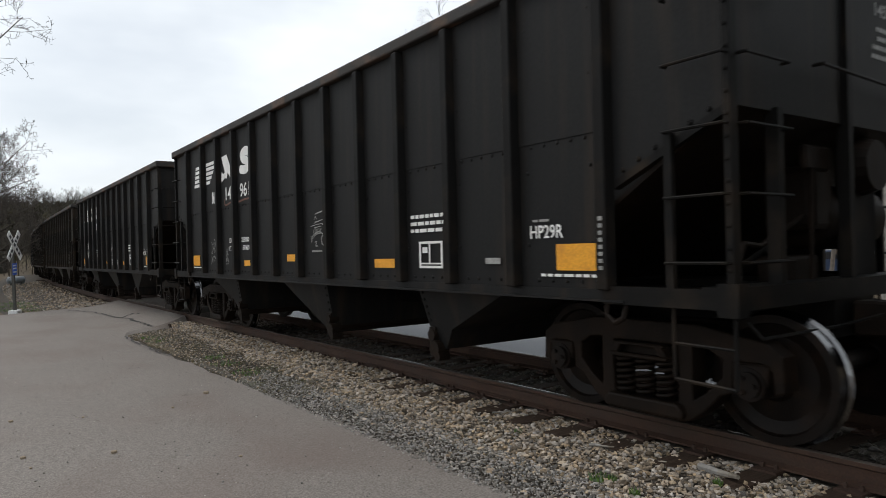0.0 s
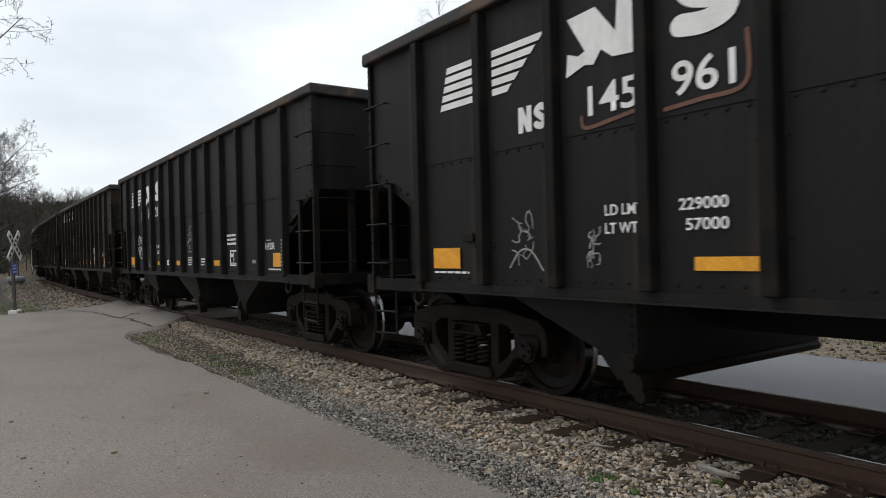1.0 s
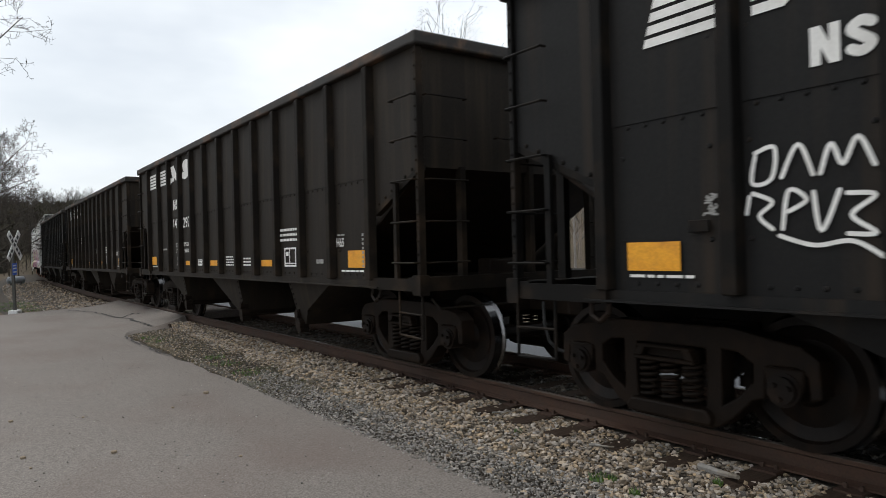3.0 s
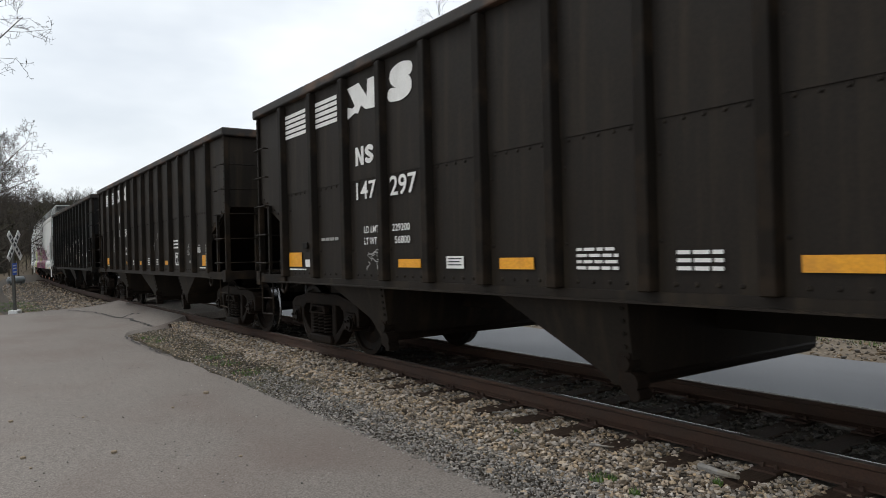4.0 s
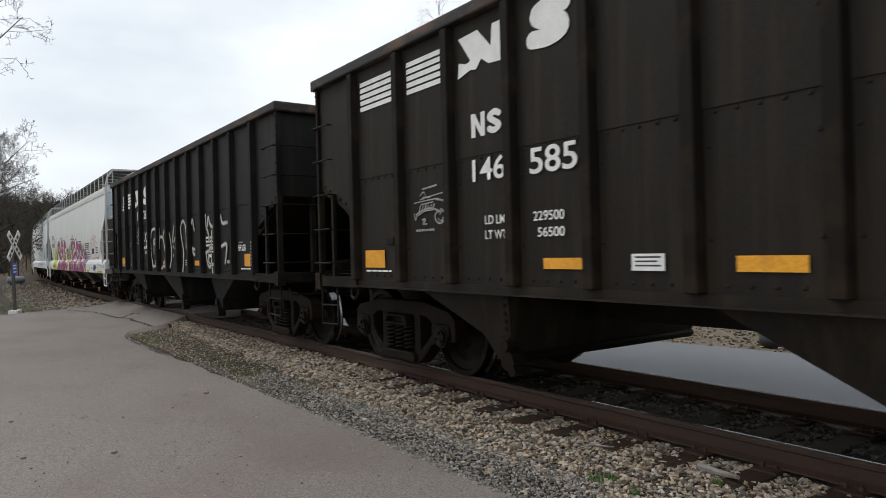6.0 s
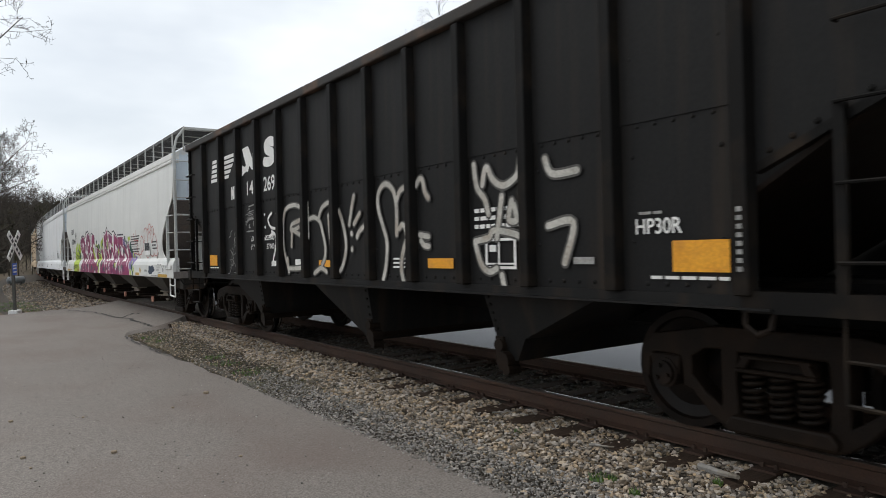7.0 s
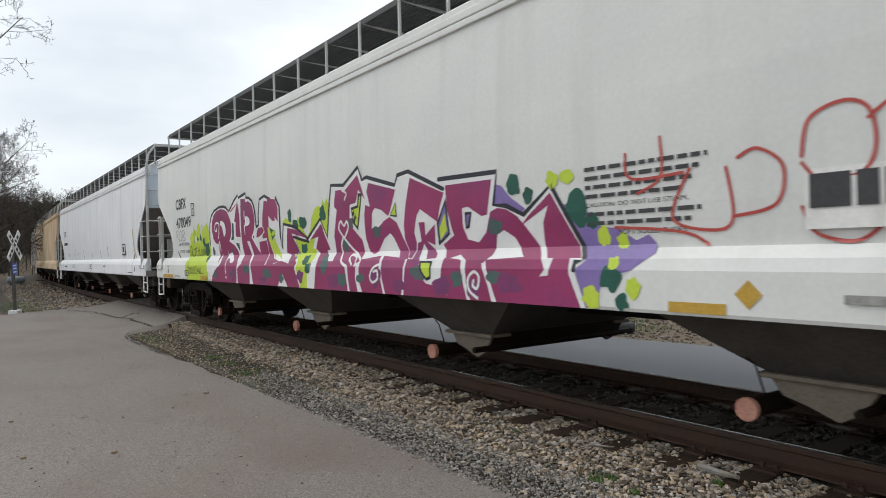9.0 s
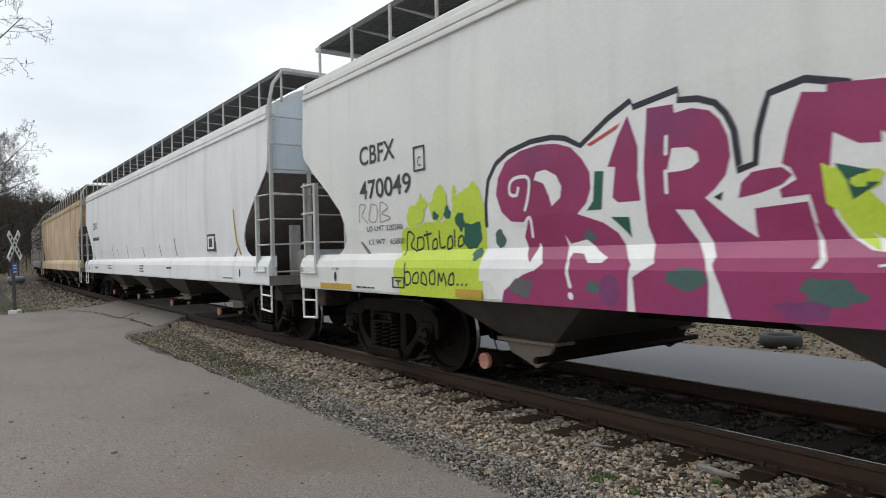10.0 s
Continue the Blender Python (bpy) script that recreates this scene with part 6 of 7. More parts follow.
paint(g, [(7.98, 1.68), (8.46, 1.59), (8.67, 1.65), (8.58, 1.49), (8.67, 1.49), (8.69, 1.36), (8.54, 1.22), (8.53, 0.957), (8.32, 0.957), (8.16, 1.22), (8.2, 1.33), (8.02, 1.41), (8.17, 1.42)], lime, 4.204, "lime fill")
blob(g, 8.30, 1.50, 0.10, 0.07, teal, 6, "teal spray dab", 5)
blob(g, 8.45, 1.34, 0.09, 0.07, teal, 6, "teal spray dab", 5)
blob(g, 8.54, 1.23, 0.07, 0.07, teal, 6, "teal spray dab", 5)
spray(g, [(7.97, 1.67), (8.19, 1.63), (8.46, 1.59)], 0.04, ink, 6, "black edge line")
paint(g, [(8.51, 1.61), (8.82, 1.78), (8.89, 1.82), (8.99, 1.64), (9.1, 1.47), (9.01, 1.46), (9.08, 1.35), (9.06, 1.28), (8.85, 1.26), (8.79, 1.43), (8.67, 1.49), (8.78, 1.65)], plum, 4.216, "plum letter")
paint(g, [(9.3, 2.01), (9.36, 2.21), (9.54, 2.21), (9.59, 2.18), (9.95, 2.35), (10.03, 2.21), (10.11, 2.05), (9.96, 2.17), (9.88, 2.02), (9.73, 2.01), (9.7, 1.86), (9.74, 1.74), (9.89, 1.63), (9.98, 1.57), (10.02, 1.41), (10.02, 1.33), (9.94, 1.28), (9.68, 1.26), (9.54, 1.28), (9.38, 1.32), (9.28, 1.29), (9.25, 1.63), (9.37, 1.97)], plum, 4.228, "plum letter")
paint(g, [(8.83, 1.32), (9.62, 1.32), (9.68, 1.12), (9.72, 0.957), (8.76, 0.957)], plum, 4.24, "plum lower band of the letters")
paint(g, [(9.71, 1.29), (9.93, 1.32), (9.91, 1.12), (9.97, 0.957), (9.77, 0.957), (9.73, 1.1)], plum, 4.252, "plum lower band of the letters")
paint(g, [(10.01, 1.34), (10.45, 1.38), (10.5, 1.12), (10.56, 0.957), (10.08, 0.957), (10.0, 1.1)], plum, 4.264, "plum lower band of the letters")
paint(g, [(10.51, 1.38), (11.0, 1.35), (10.97, 1.1), (10.94, 0.957), (10.61, 0.957), (10.54, 1.12)], plum, 4.276, "plum lower band of the letters")
paint(g, [(11.04, 1.34), (11.28, 1.34), (11.32, 1.16), (11.43, 1.09), (11.54, 1.08), (11.68, 1.13), (11.7, 1.29), (11.71, 1.35), (11.78, 1.35), (11.75, 1.09), (11.79, 0.957), (10.99, 0.957), (11.01, 1.13)], plum, 4.288, "plum lower band of the letters")
spray(g, [(9.52, 1.61), (9.4, 1.73), (9.46, 1.82), (9.54, 1.76), (9.62, 1.81), (9.65, 1.73), (9.53, 1.61)], 0.03, paint_white, 6, "white letter detail")
spray(g, [(9.49, 1.61), (9.43, 1.5), (9.52, 1.32), (9.68, 1.26)], 0.035, paint_white, 6, "white letter detail")
spray(g, [(9.53, 1.6), (9.74, 1.46), (10.01, 1.33), (9.88, 1.27)], 0.03, paint_white, 6, "white letter detail")
spray(g, [(9.81, 1.28), (9.71, 1.36), (9.75, 1.4), (9.88, 1.37), (9.9, 1.3)], 0.03, paint_white, 6, "white letter detail")
spray(g, [(9.54, 2.2), (9.65, 2.15), (9.6, 2.08)], 0.025, paint_white, 6, "white letter detail")
paint(g, [(9.75, 1.97), (9.92, 1.99), (9.95, 2.13), (10.05, 2.12), (9.9, 1.69), (9.78, 1.78)], ink, 5.3, "black-edged letter counter")
paint(g, [(9.78, 1.94), (9.94, 1.96), (9.98, 2.09), (10.01, 2.08), (9.89, 1.74), (9.8, 1.8)], lime, 6.312, "lime letter counter")
blob(g, 9.81, 1.90, 0.03, 0.03, ink, 7, "dark spray dab", 2)
blob(g, 9.85, 1.85, 0.03, 0.03, ink, 7, "dark spray dab", 2)
blob(g, 9.82, 1.81, 0.03, 0.03, ink, 7, "dark spray dab", 2)
paint(g, [(10.07, 1.86), (10.07, 1.59), (10.14, 1.43), (10.27, 1.4), (10.34, 1.43), (10.49, 1.57), (10.63, 1.63), (10.7, 1.58), (10.87, 1.34), (11.05, 1.34), (10.89, 1.57), (10.79, 1.74), (10.64, 1.81), (10.51, 1.77), (10.34, 1.68), (10.23, 1.7), (10.26, 1.88), (10.33, 1.93), (10.47, 1.9), (10.61, 1.82), (10.66, 1.87), (10.8, 2.1), (10.21, 2.23), (10.16, 2.13), (10.22, 1.95), (10.11, 1.98)], plum, 4.324, "plum letter")
paint(g, [(10.65, 1.82), (10.79, 1.97), (10.8, 1.8)], ink, 5.336, "black edge")
paint(g, [(10.68, 1.83), (10.78, 1.94), (10.78, 1.82)], lime, 6.348, "lime letter counter")
spray(g, [(10.51, 1.29), (10.36, 1.25), (10.27, 1.15), (10.33, 1.08), (10.44, 1.12), (10.44, 1.21), (10.36, 1.2)], 0.03, paint_white, 6, "white letter detail")
paint(g, [(11.1, 2.2), (11.7, 1.99), (11.62, 1.86), (11.56, 1.71), (11.26, 1.86), (11.19, 1.8), (11.12, 1.62), (11.15, 1.51), (11.11, 1.34), (11.04, 1.36), (10.93, 1.55), (10.93, 1.71), (10.99, 1.93)], plum, 4.36, "plum letter")
paint(g, [(11.22, 1.72), (11.33, 1.72), (11.32, 1.58), (11.51, 1.69), (11.49, 1.48), (11.35, 1.52), (11.55, 1.39), (11.56, 1.35), (11.4, 1.34), (11.34, 1.43), (11.29, 1.5), (11.24, 1.43), (11.26, 1.34), (11.13, 1.34), (11.17, 1.51), (11.24, 1.52), (11.24, 1.59)], plum, 4.372, "plum letter")
paint(g, [(11.55, 1.47), (11.55, 1.7), (11.73, 1.94), (11.76, 1.58)], ink, 5.384, "black-edged letter counter")
paint(g, [(11.58, 1.51), (11.58, 1.68), (11.71, 1.88), (11.74, 1.6)], violet, 6.396, "violet letter counter")
paint(g, [(11.59, 1.52), (11.59, 1.64), (11.64, 1.71), (11.7, 1.79), (11.72, 1.62)], lime, 7.408, "lime patch in the counter")
paint(g, [(11.29, 1.32), (11.52, 1.32), (11.51, 1.14), (11.43, 1.12), (11.32, 1.21)], ink, 5.42, "black-edged letter counter")
paint(g, [(11.32, 1.3), (11.49, 1.3), (11.49, 1.17), (11.43, 1.15), (11.35, 1.22)], lime, 6.432, "lime letter counter")
paint(g, [(11.63, 1.48), (11.87, 1.59), (11.92, 1.45), (11.95, 1.38), (11.77, 1.34), (11.73, 1.35), (11.68, 1.42)], plum, 4.444, "plum letter")
paint(g, [(7.04, 2.29), (7.37, 2.25), (7.44, 2.11), (7.42, 1.91), (7.29, 2.0), (7.02, 2.06)], plum, 4.456, "plum letter")
paint(g, [(6.99, 1.86), (7.18, 1.75), (7.42, 1.46), (7.59, 1.35), (7.29, 1.43), (7.01, 1.63)], lime, 5.468, "lime fill")
paint(g, [(6.94, 1.53), (7.23, 1.37), (7.54, 1.32), (7.05, 1.27)], plum, 4.48, "plum letter")
paint(g, [(11.73, 2.06), (12.44, 2.05), (12.35, 1.74), (12.27, 1.73), (12.07, 1.83), (11.98, 1.82), (11.98, 1.64), (12.04, 1.52), (12.2, 1.49), (12.32, 1.58), (12.4, 1.76), (12.5, 1.79), (12.62, 1.77), (12.76, 1.7), (12.88, 1.58), (13.0, 1.45), (13.08, 1.34), (12.86, 1.35), (12.79, 1.41), (12.71, 1.52), (12.57, 1.59), (12.47, 1.55), (12.43, 1.37), (12.33, 1.3), (12.13, 1.3), (11.9, 1.4), (11.8, 1.62), (11.74, 1.83)], plum, 4.492, "plum letter")
paint(g, [(12.02, 1.78), (12.13, 1.78), (12.08, 1.63), (12.02, 1.62)], ink, 5.504, "black-edged letter counter")
paint(g, [(12.05, 1.75), (12.1, 1.76), (12.06, 1.66), (12.04, 1.65)], violet, 6.516, "violet letter counter")
paint(g, [(13.17, 1.87), (13.52, 1.34), (13.15, 1.34), (13.07, 1.45), (13.07, 1.63), (13.14, 1.77), (12.8, 1.62), (12.9, 1.7)], plum, 4.528, "plum letter")
paint(g, [(11.77, 1.35), (11.99, 1.33), (12.05, 1.09), (12.1, 0.957), (11.79, 0.957), (11.75, 1.13)], plum, 4.54, "plum lower band of the letters")
paint(g, [(12.07, 1.32), (12.3, 1.32), (12.41, 1.1), (12.46, 0.957), (12.15, 0.957), (12.1, 1.09)], plum, 4.552, "plum lower band of the letters")
paint(g, [(12.36, 1.33), (13.06, 1.36), (13.14, 1.25), (13.08, 1.19), (13.18, 1.2), (13.22, 1.35), (13.4, 1.35), (13.41, 1.21), (13.53, 0.957), (12.53, 0.957), (12.46, 1.1)], plum, 4.564, "plum lower band of the letters")
spray(g, [(12.26, 0.98), (12.14, 1.05), (12.13, 1.16), (12.22, 1.22), (12.29, 1.17), (12.26, 1.07), (12.2, 1.09), (12.21, 1.14)], 0.03, paint_white, 6, "white letter detail")
paint(g, [(12.45, 2.01), (12.57, 1.98), (12.68, 1.87), (12.86, 1.76), (12.8, 1.72), (12.62, 1.81), (12.45, 1.83)], violet, 1.576, "violet spray cloud")
paint(g, [(13.3, 1.77), (13.54, 1.72), (13.65, 1.58), (13.85, 1.55), (14.0, 1.46), (14.11, 1.5), (14.17, 1.44), (14.19, 1.37), (14.1, 1.31), (14.01, 1.25), (13.75, 1.18), (13.69, 1.01), (13.58, 0.957), (13.47, 1.25), (13.57, 1.32)], violet, 1.588, "violet spray cloud")
for k, (x, z, rx, rz) in enumerate(((4.55, 1.10, 0.13, 0.08), (5.35, 1.12, 0.07, 0.05), (6.15, 1.20, 0.16, 0.07), (7.05, 1.14, 0.17, 0.08), (7.62, 1.08, 0.10, 0.07), (9.05, 1.28, 0.10, 0.12), (9.55, 1.10, 0.12, 0.08), (10.05, 1.12, 0.09, 0.06), (11.30, 1.20, 0.14, 0.08), (11.95, 1.15, 0.09, 0.08),
                                    (12.5, 1.18, 0.10, 0.06), (12.45, 1.62, 0.09, 0.08), (10.35, 1.66, 0.10, 0.07), (9.55, 1.52, 0.09, 0.08), (9.72, 1.78, 0.07, 0.06), (4.2, 1.52, 0.07, 0.08), (5.25, 1.50, 0.06, 0.05), (7.2, 1.55, 0.06, 0.05))):
    blob(g, x, z, rx, rz, faint_teal, 4.76 + 0.01 * k, "faded teal spray dab", 80 + k)
for k, (x, z, rx, rz) in enumerate(((5.5, 1.10, 0.10, 0.12), (6.9, 1.03, 0.16, 0.06), (8.3, 1.12, 0.12, 0.08), (9.3, 1.08, 0.14, 0.10), (10.4, 1.14, 0.12, 0.12), (11.7, 1.08, 0.16, 0.09), (12.7, 1.12, 0.16, 0.09), (12.2, 1.06, 0.10, 0.08), (10.9, 1.06, 0.12, 0.07))):
    blob(g, x, z, rx, rz, faint_violet, 4.98 + 0.01 * k, "soft violet spray patch", 140 + k)
for pts in ([(2.62, 1.38), (2.68, 1.62), (2.80, 1.58), (2.72, 1.48), (2.84, 1.42)], [(2.86, 1.56), (2.84, 1.44), (2.95, 1.46), (2.96, 1.56)], [(3.04, 1.62), (3.04, 1.44)], [(2.98, 1.58), (3.12, 1.60)], [(3.14, 1.52), (3.12, 1.44), (3.20, 1.46), (3.20, 1.54), (3.14, 1.52)], [(3.26, 1.62), (3.26, 1.46), (3.34, 1.46)],
            [(3.40, 1.54), (3.38, 1.44), (3.46, 1.46), (3.46, 1.56)], [(3.52, 1.62), (3.50, 1.46)], [(3.58, 1.54), (3.56, 1.46), (3.64, 1.48), (3.64, 1.56)],
            [(2.70, 1.30), (2.72, 1.08), (2.82, 1.10), (2.80, 1.20), (2.72, 1.20)], [(2.88, 1.18), (2.86, 1.10), (2.96, 1.10), (2.96, 1.20)], [(3.02, 1.10), (3.04, 1.20), (3.10, 1.18), (3.12, 1.08)], [(3.18, 1.20), (3.18, 1.10), (3.26, 1.10), (3.26, 1.22)], [(3.32, 1.08), (3.34, 1.20), (3.38, 1.12), (3.42, 1.20), (3.46, 1.08)],
            [(3.52, 1.18), (3.50, 1.10), (3.58, 1.10), (3.58, 1.20)], [(3.64, 1.09), (3.65, 1.10)], [(3.71, 1.09), (3.72, 1.10)], [(3.78, 1.09), (3.79, 1.10)]):
    spray(g, pts + pts[:1] if len(pts) == 4 else pts, 0.020, ink, 4, "black scrawl")
for pts in ([(15.20, 1.91), (15.25, 2.11), (15.43, 2.18), (15.56, 2.12), (15.59, 1.93), (15.52, 1.79), (15.31, 1.76), (15.20, 1.87)], [(15.56, 2.07), (15.69, 2.15), (15.75, 2.05), (15.75, 1.87)], [(15.85, 2.04), (15.79, 2.23), (15.92, 2.25), (16.0, 2.15), (15.94, 1.94), (15.99, 1.80), (16.11, 1.88)],
            [(16.11, 2.01), (16.06, 2.14), (16.20, 2.19), (16.28, 2.10), (16.20, 1.96)], [(16.14, 1.88), (16.25, 1.99), (16.41, 1.98), (16.53, 1.80), (16.50, 1.60), (16.37, 1.47), (16.18, 1.49), (16.13, 1.58)], [(15.74, 1.51), (15.89, 1.46), (16.04, 1.48), (16.13, 1.54)],
            [(15.19, 1.62), (15.26, 1.47), (15.47, 1.42), (15.61, 1.51)], [(14.25, 2.16), (14.24, 1.89), (14.04, 1.79)], [(13.95, 2.08), (13.99, 1.90), (14.42, 1.90)], [(14.47, 1.92), (14.32, 1.60), (14.63, 1.51), (14.76, 1.59), (14.73, 1.90)],
            [(14.81, 1.95), (14.94, 1.99), (15.09, 1.87), (15.04, 1.65), (14.76, 1.59)], [(13.82, 1.56), (14.22, 1.53), (14.45, 1.49), (14.58, 1.42)]):
    spray(g, pts, 0.021, red_marker, 5, "red marker scrawl")


def card(car, x0, x1, z0, z1, material, off=0.006, name="stencil", label=""):
    y = skin((z0 + z1) / 2, off)
    bm = boxes((cx(x0), cx(x1), y, y + 0.003, z0, z1))
    return marking(name, bm, material, car, label)


def rows_of_bars(car, x0, x1, z0, z1, rows, seed, material=mark_dark):
    rs = random.Random(seed)
    h = (z1 - z0) / rows
    for k in range(rows):
        bm = bmesh.new()
        z, x, end = z1 - (k + 0.8) * h, x0, x1 - rs.uniform(0, 0.25) * (x1 - x0)
        y = skin(z, 0.004)
        while x < end - 0.02:
            w = min(rs.uniform(0.05, 0.15), end - x)
            box(bm, cx(x), cx(x + w), y, y + 0.003, z, z + h * 0.42)
            x += w + 0.025
        stuff_mark("stencil", bm, material, car, "line of small dark stencilling")


def word(car, text, x0, x1, z0, z1, material=mark_dark, bold=0.0):
    me = lettering(text, cx(x0), cx(x1), z0, z1, 0.0, bold)
    for v in me.vertices:
        v.co.y = skin(v.co.z, 0.003)
    marking("stencil", me, material, car, "dark stencilled words")


rows_of_bars(g, 13.55, 14.67, 1.775, 2.05, 4, 3)
word(g, "CAUTION: DO NOT USE STEAM,", 13.55, 14.45, 1.715, 1.752)
rows_of_bars(g, 13.55, 14.60, 1.570, 1.708, 2, 4)
word(g, "SOFT SOLED SHOES", 13.85, 14.42, 1.508, 1.545)
rows_of_bars(g, 16.02, 16.50, 1.62, 1.86, 3, 4)
card(g, 15.21, 15.78, 1.49, 1.83, mark_white, 0.012, "service_box", "white-framed black service box")
for a, b, c, d in ((15.24, 15.46, 1.61, 1.80), (15.49, 15.60, 1.61, 1.80), (15.63, 15.75, 1.61, 1.80), (15.24, 15.75, 1.52, 1.595)):
    card(g, a, b, c, d, mark_dark, 0.016)
blob(g, 16.08, 1.13, 0.24, 0.11, blue_blot, 2, "blue-black paint blot", 5, 0.3)
blob(g, 16.30, 1.15, 0.17, 0.07, blue_blot, 4, "blue-black paint blot", 6, 0.3)
word(g, "EMPTY LOAD", 16.70, 17.15, 1.24, 1.275)
word(g, '1/4" ADJ', 16.70, 17.0, 1.175, 1.215)
word(g, "BLOCK", 16.70, 16.92, 1.115, 1.15)
word(g, "LIFT HERE", 17.17, 17.43, 1.20, 1.23)
word(g, "JACK HERE", 16.83, 17.10, 1.05, 1.08)
blob(g, 17.31, 1.12, 0.035, 0.06, ink, 2, "dark lifting hole", 7, 0.0)
blob(g, 1.07, 1.13, 0.035, 0.06, ink, 2, "dark lifting hole", 7, 0.0)
card(g, 16.82, 17.66, 0.965, 1.035, mark_amber, 0.004, "reflective_strip", "dull yellow reflective strip")
card(g, 14.32, 14.74, 0.975, 1.045, mark_amber, 0.004, "reflective_strip", "dull yellow reflective strip")
card(g, 0.64, 1.49, 0.975, 1.045, mark_amber, 0.004, "reflective_strip", "dull yellow reflective strip")
card(g, 3.64, 4.03, 0.975, 1.055, mark_amber, 0.028, "reflective_strip", "dull yellow reflective strip")
bm = bmesh.new()
poly(bm, [(cx(14.80), 1.11), (cx(14.89), 1.02), (cx(14.98), 1.11), (cx(14.89), 1.20)], skin(1.1, 0.004))
marking("placard", bm, mark_amber, g, "yellow diamond placard")
card(g, 15.44, 15.68, 1.08, 1.13, mark_faded, 0.012, "tag_plate", "grey tag plate")
word(g, "2 INCH HF COMP SHOES", 16.12, 16.80, 0.975, 1.005)
word(g, "CBFX", 1.71, 2.50, 2.44, 2.66, bold=0.012)
word(g, "470049", 1.68, 2.80, 2.04, 2.26, bold=0.012)
word(g, "LD LMT 220200", 1.80, 2.58, 1.665, 1.725)
word(g, "LT WT   65800", 1.82, 2.60, 1.51, 1.57)
for a, b, c, d in ((2.87, 3.08, 2.25, 2.27), (2.87, 3.08, 2.49, 2.51), (2.87, 2.89, 2.27, 2.49), (3.06, 3.08, 2.27, 2.49), (2.45, 2.70, 1.03, 1.045), (2.45, 2.70, 1.135, 1.15), (2.45, 2.47, 1.045, 1.135), (2.68, 2.70, 1.045, 1.135), (2.52, 2.63, 1.10, 1.115), (2.565, 2.585, 1.055, 1.10)):
    card(g, a, b, c, d, mark_dark)
word(g, "C", 2.94, 3.01, 2.30, 2.40)
word(g, "LIFT HERE", 0.97, 1.18, 1.215, 1.24)
rows_of_bars(g, 1.62, 2.15, 1.0, 1.04, 1, 12)
for pts in ([(1.62, 1.78), (1.66, 1.98), (1.80, 1.96), (1.70, 1.86), (1.84, 1.76)], [(1.92, 1.96), (1.86, 1.80), (2.02, 1.78), (2.06, 1.94), (1.94, 1.98)], [(2.12, 1.76), (2.14, 1.98), (2.30, 1.92), (2.16, 1.86), (2.34, 1.80), (2.14, 1.76)]):
    spray(g, pts, 0.014, mark_faded, 2, "thin grey scrawl")

# the white hopper behind it, and the tan one
h = COVER_B
rs = random.Random(8)
for k, x in enumerate((3.2, 5.2, 6.0, 7.4, 9.4, 11.2, 12.6)):
    spray(h, [(x, 1.46), (x - 0.06, 1.6), (x - 0.1, 1.72 + rs.uniform(-0.05, 0.12))], 0.035, mark_dark, 2, "dark drip mark")
spray(h, [(16.72, 1.46), (16.58, 1.7), (16.52, 2.2)], 0.06, mark_amber, 2, "orange-brown rust streak")
card(h, 14.9, 15.4, 1.52, 1.84, mark_dark, 0.010, "service_box", "black-framed service box")
card(h, 14.96, 15.34, 1.56, 1.80, white_old, 0.014)
card(h, 15.05, 15.25, 1.60, 1.76, mark_dark, 0.018)
for x in (1.0, 16.9):
    blob(h, x, 1.13, 0.035, 0.07, ink, 2, "dark lifting hole", 7, 0.0)
for k, (a, b, c, d) in enumerate(((4.6, 5.4, 1.10, 1.24), (9.2, 9.7, 1.06, 1.26), (2.2, 3.0, 1.10, 1.20), (16.0, 16.7, 1.02, 1.06), (12.0, 12.5, 1.15, 1.24))):
    rows_of_bars(h, a, b, c, d, 3 if d - c > 0.1 else 1, 20 + k)
word(h, "CBFX", 1.71, 2.50, 2.44, 2.66, bold=0.012)
rows_of_bars(h, 1.68, 2.80, 2.0, 2.26, 1, 31)
tagged(COVER_E, "drab grey-brown covered hopper")


